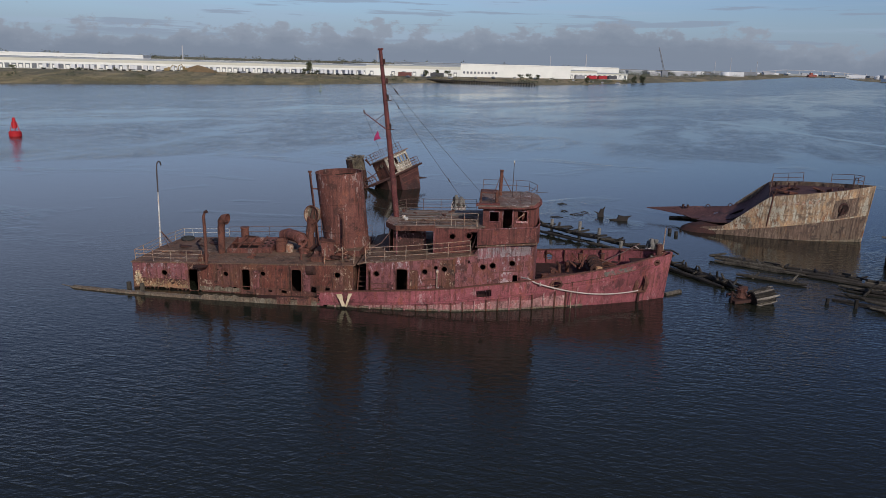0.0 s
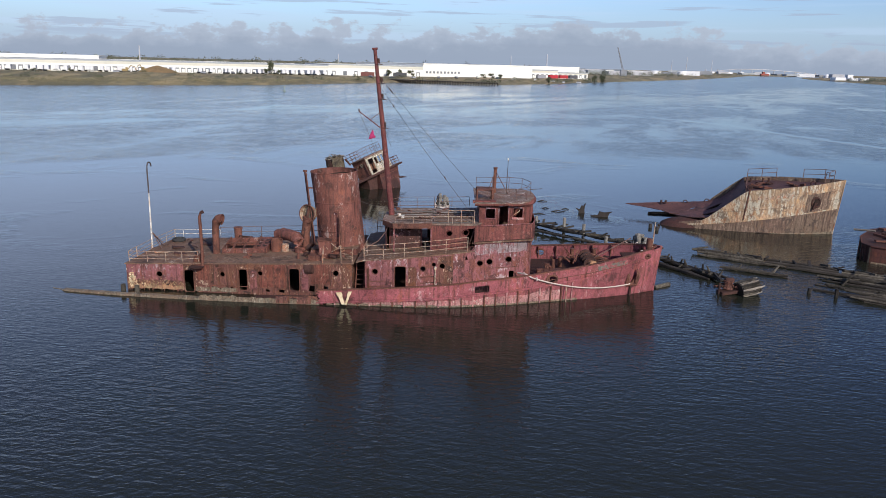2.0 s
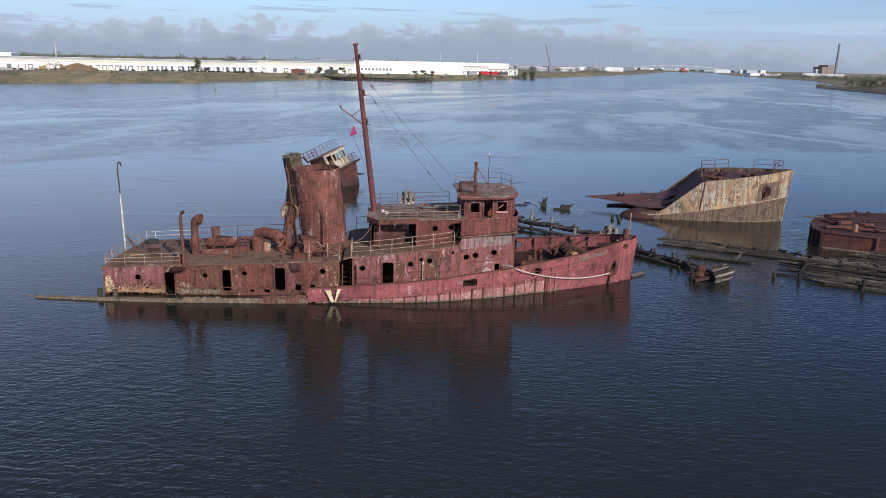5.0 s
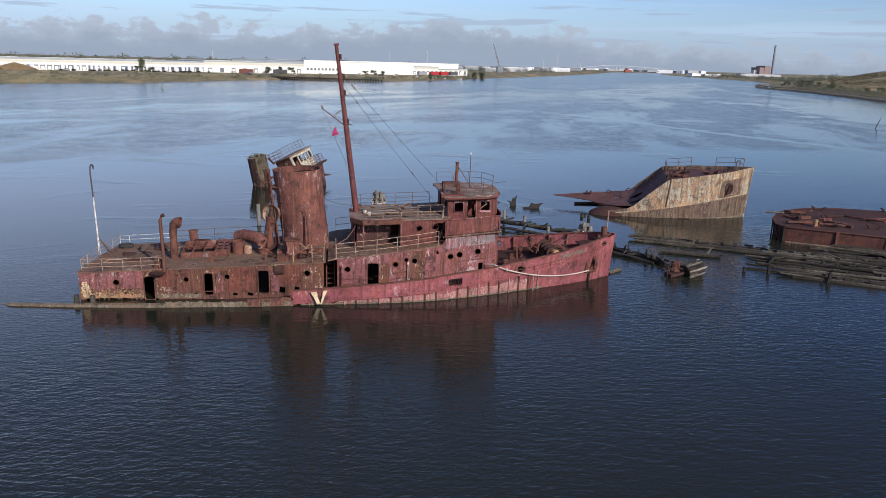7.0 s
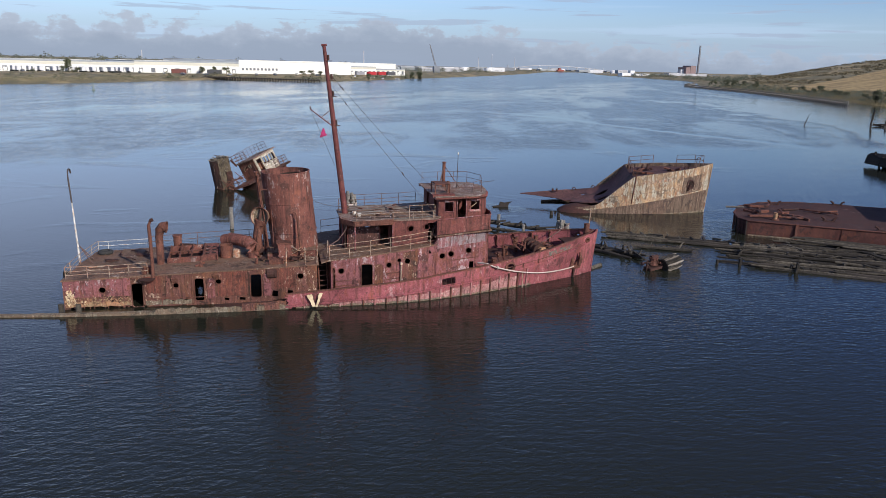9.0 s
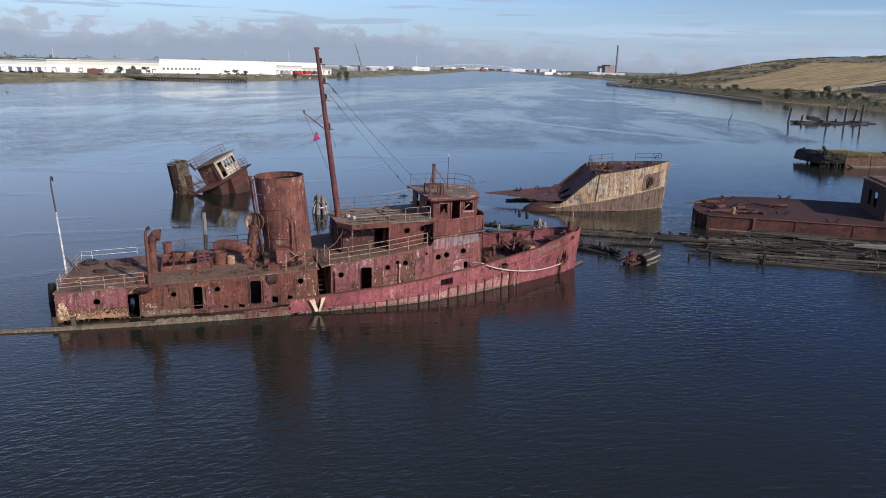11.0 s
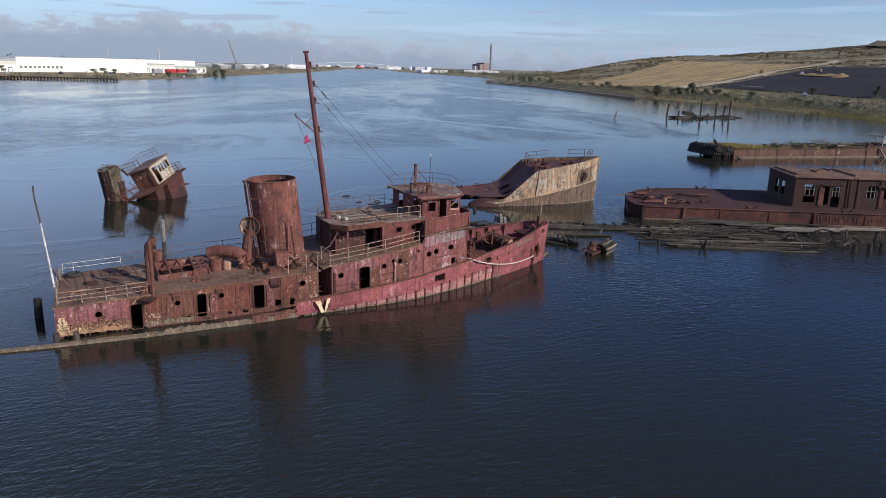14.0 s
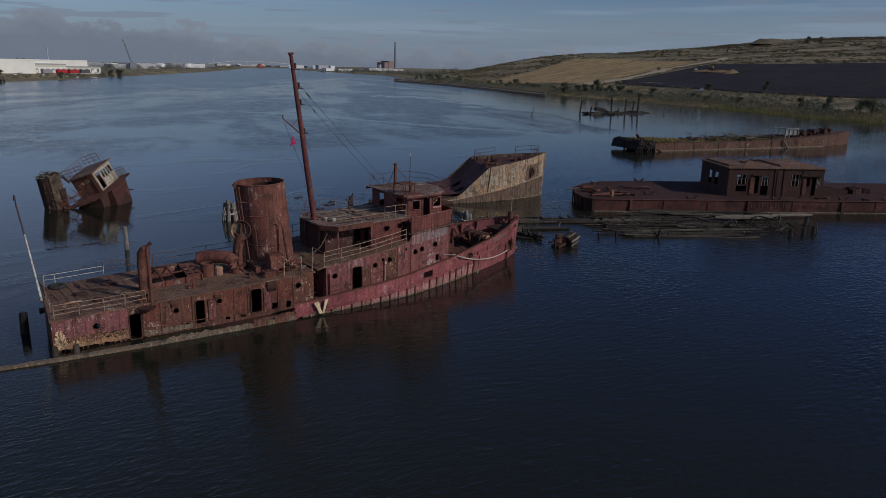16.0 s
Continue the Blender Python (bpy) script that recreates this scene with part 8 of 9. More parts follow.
# wavelets in two crossing trains, long in the crest, and a fine shiver on them
k.tc = turned(10)
train1 = k.noise(1.0, 2, 0.5, (0.95, 2.7, 1), 0.0, 0.35)
k.tc = turned(-24)
train2 = k.noise(1.0, 2, 0.5, (1.5, 4.2, 1), 13.0, 0.35)
k.tc = plan_xy
shiver = k.noise(1.0, 2, 0.5, (2.6, 5.2, 1), 21.0, 0.3)
gust = k.step(k.noise(1.0, 4, 0.6, (0.045, 0.08, 1), 31.0, 0.5), 0.36, 0.64, 0.65, 1.2)
ripple = k.math("ADD", k.math("MULTIPLY", train1, 0.052), k.math("ADD", k.math("MULTIPLY", train2, 0.027), k.math("MULTIPLY", shiver, 0.015)))
ripple = k.math("MULTIPLY", ripple, gust)
swell = k.noise(1.0, 3, 0.55, (0.10, 0.16, 1), 9.0, 0.4)
# ruffled water and slicks, drawn out along the river
k.tc = turned(26)
wind = k.noise(1.0, 5, 0.6, (0.0135, 0.0046, 1), 2.0, 1.7)
fleck = k.noise(1.0, 5, 0.62, (0.07, 0.03, 1), 6.0, 1.0)
k.tc = plan_xy
mask = k.math("ADD", k.math("MULTIPLY", wind, 0.74), k.math("MULTIPLY", fleck, 0.26))
sway = k.math("SUBTRACT", mask, 0.5)
ruffled = k.step(mask, 0.41, 0.52, 0.25, 1.0)
# one broad slick winds up the river
SLICK = ((-400, 60), (-200, 105), (-120, 146), (-80, 185), (-38, 212), (20, 218), (52, 290), (95, 345), (195, 415), (360, 730), (600, 1250), (1000, 2100))
ramp = k.n.new("ShaderNodeValToRGB")
for i, (x, y) in enumerate(SLICK):
    at = (x + 400) / 1400
    e_ = ramp.color_ramp.elements[i] if i < 2 else ramp.color_ramp.elements.new(at)
    e_.position, e_.color = at, (y / 2200, y / 2200, y / 2200, 1)
k.l.new(k.math("DIVIDE", k.math("ADD", px_, 400.0), 1400.0), ramp.inputs["Fac"])
middle = k.math("MULTIPLY", ramp.outputs["Color"], 2200.0)
off = k.math("ABSOLUTE", k.math("ADD", k.math("SUBTRACT", py_, middle), k.math("MULTIPLY", sway, 190.0)), 0)
broad = k.math("ADD", k.math("MULTIPLY", py_, 0.11), 4.0)
slick = k.step(k.math("DIVIDE", off, broad), 0.6, 1.3, 0.85, 0.0)
slick = k.math("MULTIPLY", slick, k.step(fleck, 0.38, 0.56, 1.0, 0.35))
# drawn-out streaks off the wrecks, and the sheltered water under the east bank
slant = k.math("ADD", k.math("ADD", px_, k.math("MULTIPLY", py_, 0.33)), k.math("MULTIPLY", sway, 50.0))
for at, w_ in ((147.0, 2.4),):
    line_ = k.step(k.math("ABSOLUTE", k.math("SUBTRACT", slant, at), 0), w_ * 0.7, w_ * 1.4, 1.0, 0.0)
    line_ = k.math("MULTIPLY", line_, k.step(py_, 190, 230, 1.0, 0.0))
    slick = k.math("MAXIMUM", slick, k.math("MULTIPLY", line_, 0.9))
shelter = k.math("ADD", k.math("SUBTRACT", px_, k.math("MULTIPLY", py_, 0.36)), k.math("MULTIPLY", sway, 260.0))
slick = k.math("MAXIMUM", slick, k.math("MULTIPLY", k.step(shelter, 108, 120, 0.0, 1.0), k.step(py_, 300, 420, 0.9, 0.0)))
patch = k.math("MULTIPLY", ruffled, k.math("SUBTRACT", 1.0, slick))
# far up the river and under the west bank the wind lies on it everywhere
patch = k.math("MAXIMUM", patch, k.math("MULTIPLY", k.step(k.math("SUBTRACT", py_, px_), 330, 430, 0.0, 1.0), k.step(mask, 0.36, 0.44, 0.5, 1.0)))
# the lee behind the tug lies calm, with a cat's paw or two; this side is evenly rippled
reach = k.math("SUBTRACT", py_, k.math("MULTIPLY", k.math("MAXIMUM", k.math("SUBTRACT", px_, 18.0), 0.0), 0.9))
near = k.step(reach, -8, 16, 1.0, 0.0)
near = k.math("MULTIPLY", near, k.math("SUBTRACT", 1.0, k.math("MULTIPLY", k.step(py_, 14, 34, 0.0, 0.8), k.step(px_, 38, 55, 0.0, 1.0))))
near = k.math("MULTIPLY", near, k.math("SUBTRACT", 1.0, k.math("MULTIPLY", k.step(py_, -20, -3, 0.0, 0.72), k.step(px_, 14, 24, 1.0, 0.0))))
wander = k.math("ADD", k.math("SUBTRACT", py_, k.math("MULTIPLY", k.math("MINIMUM", px_, 10.0), 0.5)), k.math("MULTIPLY", sway, 60.0))
open_ = k.step(wander, 84, 100, 0.0, 1.0)
paws = k.step(k.noise(1.0, 4, 0.6, (0.035, 0.06, 1), 44.0, 0.8), 0.54, 0.66, 0.0, 0.55)
lee = k.math("MULTIPLY", k.step(reach, 4, 22, 0.0, 1.0), k.math("SUBTRACT", 1.0, open_))
patch = k.math("ADD", k.math("MULTIPLY", patch, open_), k.math("MULTIPLY", paws, lee))
rough = k.math("MAXIMUM", near, patch)
far = k.step(py_, 40, 110, 0.0, 1.0)
h = k.math("ADD", k.math("MULTIPLY", ripple, k.math("ADD", rough, 0.012)), k.math("MULTIPLY", shiver, 0.006))
h = k.math("MULTIPLY", h, k.math("SUBTRACT", 1.0, k.math("MULTIPLY", far, 0.45)))
h = k.math("ADD", h, k.math("MULTIPLY", k.math("MULTIPLY", swell, k.math("MULTIPLY", far, patch)), 0.07))
k.bump(h, 1.0, 1.0)
# past the lee the wavelets are too small to tell apart and blur the mirror instead
cats = k.math("ADD", k.math("MULTIPLY", k.noise(1.0, 5, 0.7, (0.34, 0.28, 1), 12.0, 0.4), 0.5), k.math("MULTIPLY", k.noise(1.0, 3, 0.65, (1.25, 0.85, 1), 17.0, 0.3), 0.5))
blur = k.math("MULTIPLY", patch, k.step(cats, 0.43, 0.57, 0.03, 0.125))
blur = k.math("MULTIPLY", k.math("ADD", blur, 0.05), far)
k.l.new(k.math("ADD", k.math("MULTIPLY", rough, 0.03), k.math("ADD", blur, 0.015)), k.b.inputs["Roughness"])
M_WATER = k.m

bm = B()
N = 96
rad = [0.0] + [12 * 1.085 ** i for i in range(73)]
rings = [[(0 + r * math.cos(a * math.tau / N), r * math.sin(a * math.tau / N), 0.0) for a in range(N)] for r in rad[1:]]
loft(bm, rings, True, False)
bm.verts.ensure_lookup_table()
bm.faces.new([bm.verts[i] for i in range(N)])
water = single("water", bm, M_WATER, (0, 0, 0), "dark blue river water, finely rippled with smooth pale slicks", "river", kind="structure")

LB = [(-1500, -600), (-600, 20), (-251, 322), (-187, 378), (-118, 440), (-75, 530), (-45, 585), (40, 590), (75, 640), (130, 735), (379, 1194), (495, 1431), (600, 1645), (960, 2450), (1250, 2720), (1900, 2950), (5000, 3400)]
RB = [(230, -600), (250, -100), (266, 60), (272, 110), (305, 182), (325, 262), (345, 330), (425, 620), (470, 700), (540, 810), (665, 1050), (850, 1780), (1010, 2200), (1500, 2450), (2200, 2600), (5000, 2900)]


def off_line(P, line):
    """Signed distance of points from a plan line, positive on its left."""
    best = np.full(len(P), 1e9)
    sign = np.zeros(len(P))
    for a, b in zip(line, line[1:]):
        a, b = np.array(a, float), np.array(b, float)
        d = b - a
        u = np.clip(((P - a) @ d) / (d @ d), 0, 1)
        q = a + u[:, None] * d
        dist = np.hypot(*(P - q).T)
        s = np.sign(d[0] * (P[:, 1] - a[1]) - d[1] * (P[:, 0] - a[0]))
        near = dist < best - 1e-6
        best[near], sign[near] = dist[near], s[near]
    return best * sign


def smooth01(v):
    v = np.clip(v, 0, 1)
    return v * v * (3 - 2 * v)


def soft_noise(P, sc, seed):
    return np.array([noise.noise((x * sc, y * sc, seed)) for x, y in P])


def height(P):
    """The ground's height at plan points: two banks, a landfill hill on the east one."""
    P = np.asarray(P, float)
    dl, dr = off_line(P, LB), -off_line(P, RB)
    n1, n2 = soft_noise(P, 0.02, 1.0), soft_noise(P, 0.006, 5.0)
    west = -2.5 + 2.5 * smooth01((dl + 12) / 12) + 2.6 * smooth01(dl / 14) + 1.2 * smooth01((dl - 12) / 40)
    mound = np.exp(-((dl - 62) / 30) ** 2) * smooth01((-P[:, 0] - 120) / 90)
    west = west + mound * (1.9 + 1.5 * n1) + 0.4 * n1 * (dl > 8)
    fade = 1 - 0.93 * smooth01((P[:, 1] - 620) / 480)
    ramp = np.clip(dr - 26, 0, None)
    hill = np.minimum(0.122 * ramp, 30 + 0.06 * ramp) * fade
    hill = np.where(hill > 58, 58 + (hill - 58) * 0.3, hill)
    knoll = 1.5 * np.exp(-(((P[:, 0] - 800) / 42) ** 2 + ((P[:, 1] - 395) / 40) ** 2)) + 5.0 * np.exp(-(((P[:, 0] - 705) / 70) ** 2 + ((P[:, 1] - 520) / 60) ** 2))
    knoll = knoll + 12.5 * np.exp(-(((P[:, 0] - 690) / 125) ** 2 + ((P[:, 1] - 690) / 115) ** 2))
    east = knoll + -2.5 + 2.5 * smooth01((dr + 12) / 12) + 2.0 * smooth01(dr / 18) + hill + (0.5 * n1 + 2.2 * n2 * smooth01((dr - 150) / 200)) * (dr > 4)
    return np.maximum(np.where(dl > -12, west, -2.5), np.where(dr > -12, east, -2.5))


# ground sheet to the horizon, fine in front and coarse behind
ang = list(np.radians(np.arange(-14, 138, 0.4))) + list(np.radians(np.arange(138, 346, 4.0)))
rad = [30 * 1.028 ** i for i in range(186)]
P = np.array([(r * math.cos(a) + 0, r * math.sin(a) - 20) for r in rad for a in ang])
Z = height(P)
na = len(ang)
verts = [(0.0, -20.0, -2.5)] + [(x, y, z) for (x, y), z in zip(P, Z)]
faces = [(0, 1 + j, 1 + (j + 1) % na) for j in range(na)]
for i in range(len(rad) - 1):
    for j in range(na):
        q = (j + 1) % na
        faces.append((1 + i * na + j, 1 + (i + 1) * na + j, 1 + (i + 1) * na + q, 1 + i * na + q))
k = Mat("bank_ground", 0.95)
big, mid, fine = k.noise(0.012, 6, 0.6), k.noise(0.07, 7, 0.65, (1, 1, 1), 4.0), k.noise(0.6, 6, 0.7)
streaks = k.noise(1.0, 7, 0.7, (0.05, 0.011, 0.2), 8.0)
c = k.mix(k.step(mid, 0.38, 0.62), (0.30, 0.232, 0.122), (0.205, 0.165, 0.082))
c = k.mix(k.step(big, 0.48, 0.62), c, (0.35, 0.26, 0.135))
c = k.mix(k.step(fine, 0.5, 0.8, 0, 0.6), c, (0.15, 0.128, 0.066))
c = k.mix(k.step(streaks, 0.5, 0.58, 0, 0.8), c, (0.115, 0.10, 0.052))
thicket = k.noise(1.0, 8, 0.75, (0.055, 0.018, 0.1), 15.0, 0.8)
c = k.mix(k.step(thicket, 0.45, 0.56, 0, 0.85), c, (0.11, 0.10, 0.057))
k.color(c).bump(fine, 0.6, 0.6)
M_GROUND = k.m
me = bpy.data.meshes.new("ground")
me.from_pydata(verts, [], faces)
me.materials.append(M_GROUND)
me.shade_smooth()
ground = tagged(new("ground", me), "dry grass river banks rising to a landfill hill", "ground", kind="structure")


def drape(line, lift, n=(24, 24)):
    """A sheet over four plan corners, laid on the ground."""
    a, b, c_, d = [np.array(p, float) for p in line]
    pts = np.array([(a * (1 - u) + b * u) * (1 - v) + (d * (1 - u) + c_ * u) * v for v in np.linspace(0, 1, n[1] + 1) for u in np.linspace(0, 1, n[0] + 1)])
    z = height(pts) + lift
    bm = B()
    vs = [bm.verts.new((p[0], p[1], h)) for p, h in zip(pts, z)]
    for j in range(n[1]):
        for i in range(n[0]):
            o = j * (n[0] + 1) + i
            quad(bm, (vs[o], vs[o + 1], vs[o + n[0] + 2], vs[o + n[0] + 1]))
    return bm


FIELD = ((415, 360), (424, 508), (645, 602), (604, 397))
LINER = ((344, 108), (416, 338), (572, 360), (515, 90))


def inside(x, y, quad_, pad=0.0):
    """Whether a plan point lies in a four-cornered plot, grown by pad."""
    for (ax, ay), (bx, by) in zip(quad_, quad_[1:] + quad_[:1]):
        d = math.hypot(bx - ax, by - ay)
        if ((bx - ax) * (y - ay) - (by - ay) * (x - ax)) / d > pad:
            return False
    return True


k = Mat("mown_field", 0.95)
rows = k.noise(1.0, 4, 0.6, (0.01, 0.16, 0.3), 2.0)
n1 = k.noise(0.25, 6, 0.7)
c = k.mix(k.step(rows, 0.44, 0.56), (0.40, 0.275, 0.11), (0.25, 0.17, 0.07))
c = k.mix(k.step(n1, 0.5, 0.8, 0, 0.5), c, (0.13, 0.105, 0.05))
k.color(c).bump(n1, 0.4, 0.3)
single("mown_field", drape(FIELD, 0.5, (40, 40)), k.m, (450, 450, 0), "tan mown field in bands across the landfill slope", "field", kind="structure")
M_LINER = plain("black_liner", (0.027, 0.026, 0.031), (0.046, 0.042, 0.044), 0.22, 1.0, 0.5)
M_LINER.node_tree.nodes["Principled BSDF"].inputs["Specular IOR Level"].default_value = 0.1
single("landfill_liner", drape(LINER, 0.5, (50, 50)), M_LINER, (400, 230, 0), "black liner sheet covering the landfill slope", "liner", kind="structure")


def track_sheet():
    """A winding band up the slope."""
    bm, old = B(), None
    xs = np.linspace(404, 640, 90)
    for s, x in enumerate(xs):
        y = 353 + 0.16 * (x - 416) + 4 * math.sin((x - 372) / 21) + 2.0 * math.sin(x / 9.0)
        w = 6.0 + 2.2 * math.sin(x / 13.0) + 1.2 * math.sin(x / 4.1) + 6.0 * math.exp(-(x - 404) / 30)
        z = height([(x, y - w), (x, y + w)]) + 0.7
        now = [bm.verts.new((x, y - w, z[0])), bm.verts.new((x, y + w, z[1]))]
        if old:
            quad(bm, (old[0], now[0], now[1], old[1]))
        old = now
    return bm


M_DIRT = plain("pale_track", (0.50, 0.415, 0.29), (0.33, 0.265, 0.17), 0.5, 0.95, 0.3)
single("dirt_track", track_sheet(), M_DIRT, (450, 345, 0), "pale dirt track cut across the landfill slope", "track", kind="structure")

# white warehouses on the west bank
M_WALLW = plain("white_cladding", (0.80, 0.785, 0.72), (0.70, 0.69, 0.64), 0.08, 0.6, 0.05)
M_FASCIA = plain("cream_fascia", (0.62, 0.59, 0.49), (0.54, 0.52, 0.44), 0.1, 0.7, 0.05)
M_ROOFW = plain("grey_roof", (0.34, 0.36, 0.37), (0.28, 0.30, 0.31), 0.05, 0.8, 0.05)
M_DOCK = plain("dark_dock_door", (0.14, 0.15, 0.16), (0.22, 0.22, 0.23), 0.4, 0.5, 0.05)
M_TRUCK = plain("trailer_white", (0.66, 0.66, 0.66), (0.55, 0.55, 0.56), 0.6, 0.5, 0.05)
M_TYRE = plain("tyre_black", (0.025, 0.025, 0.025), (0.04, 0.04, 0.04), 2, 0.8, 0.1)


def shed(a, b, depth, z0, h, label, docks=0, name="warehouse", windows=0):
    """A long flat-roofed shed with its front from a to b, and dock doors along it."""
    a, b = Vector((*a, 0)), Vector((*b, 0))
    d = (b - a).normalized()
    n = Vector((-d.y, d.x, 0))
    w = thing(name, (a.x, a.y, z0), label, "warehouse")
    line = [(p.x, p.y) for p in (a, b, b + n * depth, a + n * depth)]
    part("wall", ribbon(B(), line, lambda x, y: z0 - 3, lambda x, y: z0 + h, 0.4), M_WALLW, w)
    part("roof", slab(B(), line, lambda x, y: z0 + h - 0.25, 0.3), M_ROOFW, w)
    rot = Matrix(((d.x, n.x, 0), (d.y, n.y, 0), (0, 0, 1)))
    part("eaves_trim", box(B(), (a + b) / 2 - n * 0.2 + Vector((0, 0, z0 + h - 0.5)), ((b - a).length, 0.3, 0.9), rot), M_ROOFW if docks else M_WALLW, w)
    ln = (b - a).length
    if windows:
        for i in range(windows):
            p = a + d * (ln * (0.06 + 0.62 * i / windows)) - n * 0.12
            part("window", box(B(), p + Vector((0, 0, z0 + 4.0)), (2.2, 0.3, 2.0), rot), M_DOCK, w)
    if docks:
        part("upper_band", box(B(), (a + b) / 2 - n * 0.1 + Vector((0, 0, z0 + h * 0.8)), (ln, 0.24, h * 0.3), rot), M_FASCIA, w)
    frame_ = door_ = None
    for i in range(docks):
        if i % 11 == 7:
            continue
        p = a + d * (ln * (i + 0.5) / docks)
        if frame_ is None:
            frame_ = part("dock_bay", box(B(), p - n * 0.15 + Vector((0, 0, z0 + 2.0)), (3.3, 0.34, 3.6), rot), M_DOCK, w)
            door_ = part("dock_door", box(B(), p - n * 0.25 + Vector((0, 0, z0 + 1.6)), (2.3, 0.3, 2.5), rot), M_WALLW, w)
            p0 = p.copy()
        else:
            for o_ in (frame_, door_):
                if o_ is door_ and i % 4 == 1:
                    continue
                o = o_.copy()
                scene.collection.objects.link(o)
                o.location = p - p0
    return w


shed((-700, 372), (-335, 500), 120, 4, 8.6, "long white warehouse with dark dock doors on the far bank", 84)
shed((-335, 500), (-215, 560), 120, 4, 8.6, "long white warehouse with dark dock doors on the far bank", 29)
shed((-215, 560), (-112, 612), 120, 4, 8.6, "long white warehouse with dark dock doors on the far bank", 24)
shed((-112, 612), (-30, 650), 90, 4, 9.6, "pale grey warehouse on the far bank", 9)
shed((-30, 652), (24, 692), 130, 4, 12.0, "bright white warehouse with a row of dark windows", 0, windows=10)
shed((24, 694), (80, 736), 130, 4, 12.2, "bright white windowless warehouse end", 0)
shed((80, 748), (112, 775), 90, 4, 8.5, "low white warehouse with loading bays", 6)
shed((112, 776), (150, 806), 90, 4, 6.0, "low white warehouse with loading bays", 6)
shed((-640, 520), (-330, 640), 90, 4, 11.5, "taller white warehouse behind the dock sheds", 0)
shed((40, 800), (150, 870), 60, 4, 12.0, "taller white warehouse behind the dock sheds", 0)
for x0, y0, n in ((-560, 405, 12), (-330, 484, 13), (-205, 548, 11), (-305, 486, 9), (-180, 552, 8)):
    for i in range(n):
        x, y = x0 + i * 9 + R.uniform(-2, 2), y0 + i * 4.6
        tr = thing("truck_trailer", (x, y, 4), "white box trailer parked at the warehouse docks", "trailer", "trailers at the docks")
        part("body", box(B(), (x, y, 6.6), (2.6, 11, 2.9), (0, 0, 24)), M_TRUCK, tr)
        part("wheel", box(B(), (x, y - 3, 4.6), (2.5, 2.4, 1.1), (0, 0, 24)), M_TYRE, tr)
for x, y, col, lb in ((-78, 618, (0.16, 0.06, 0.05), "red-brown"), (-50, 630, (0.07, 0.07, 0.075), "dark grey"), (104, 752, (0.45, 0.04, 0.05), "red"), (116, 761, (0.40, 0.04, 0.045), "red"), (128, 771, (0.1, 0.1, 0.11), "dark grey"), (90, 742, (0.3, 0.3, 0.32), "grey")):
    single("shipping_container", box(B(), (x, y, 5.6), (12, 3, 3.4), (0, 0, 38 if x > 50 else 14)), plain("container_paint", col, tuple(v * 0.8 for v in col), 0.5, 0.6, 0.05), (x, y, 4), lb + " shipping container on the far bank", "container")
# parked cars and small stores along the bank road
for i in range(24):
    u = i / 23
    x, y = -290 + 420 * u + R.uniform(-3, 3), float(np.interp(-290 + 420 * u, [-290, -112, 0, 118, 160], [492, 590, 628, 715, 770])) - R.uniform(2, 6)
    col = R.choice(((0.6, 0.6, 0.6), (0.07, 0.08, 0.1), (0.32, 0.33, 0.35), (0.65, 0.65, 0.64), (0.12, 0.13, 0.16), (0.6, 0.58, 0.5)))
    zc = float(height([(x, y)])[0])
    ca = thing("parked_car", (x, y, zc), "small parked vehicle on the far bank road", "car", "vehicles on the bank road")
    a = R.uniform(0, 180)
    m_ = plain("car_paint", col, tuple(v * 0.8 for v in col), 0.5, 0.4, 0.02)
    part("body", box(B(), (x, y, zc + 0.8), (4.6, 1.9, 0.9), (0, 0, a)), m_, ca)
    part("cabin", box(B(), (x, y, zc + 1.5), (2.4, 1.7, 0.7), (0, 0, a)), M_DOCK, ca)
    part("wheels", box(B(), (x, y, zc + 0.3), (3.4, 1.8, 0.6), (0, 0, a)), M_TYRE, ca)
# timber pier along the far bank
pier = thing("timber_pier", (-15, 585, 0), "long dark timber pier on piles along the far bank", "pier")
a, b = Vector((-62, 596, 1.9)), Vector((34, 552, 1.9))
d = (b - a).normalized()
n = Vector((-d.y, d.x, 0))
rot = Matrix(((d.x, n.x, 0), (d.y, n.y, 0), (0, 0, 1)))
part("pier_deck", box(B(), (a + b) / 2, ((b - a).length, 7, 0.7), rot), M_WOODWET, pier)
pl = None
for i in range(46):
    for s in (-3, 3):
        p = a.lerp(b, i / 45) + n * s
        if pl is None:
            pl = part("timber_post", tube(B(), [(p.x, p.y, -1), (p.x, p.y, 2.5)], 0.4, 6), M_WOODWET, pier)
            p0 = p.copy()
        else:
            o = pl.copy()
            scene.collection.objects.link(o)
            o.location = (p.x - p0.x, p.y - p0.y, R.uniform(-0.3, 0.3))


# trees
def tree_mesh(seed, h, spread, n):
    """Trunk with limbs, and a crown of many small leaf clumps."""
    r = random.Random(seed)
    t = B()
    tube(t, [(0, 0, -0.5), (0.02 * h, 0, h * 0.3), (0, 0.02 * h, h * 0.6), (0.02 * h, 0, h * 0.85)], [0.035 * h, 0.028 * h, 0.018 * h, 0.006 * h], 6)
    for _ in range(5):
        a, z = r.uniform(0, math.tau), r.uniform(0.3, 0.6) * h
        e = Vector((math.cos(a) * spread * 0.6, math.sin(a) * spread * 0.6, z + 0.2 * h))
        tube(t, [(0, 0, z), e * 0.5 + Vector((0, 0, z * 0.55)), e], [0.014 * h, 0.01 * h, 0.003 * h], 5)
    c = B()
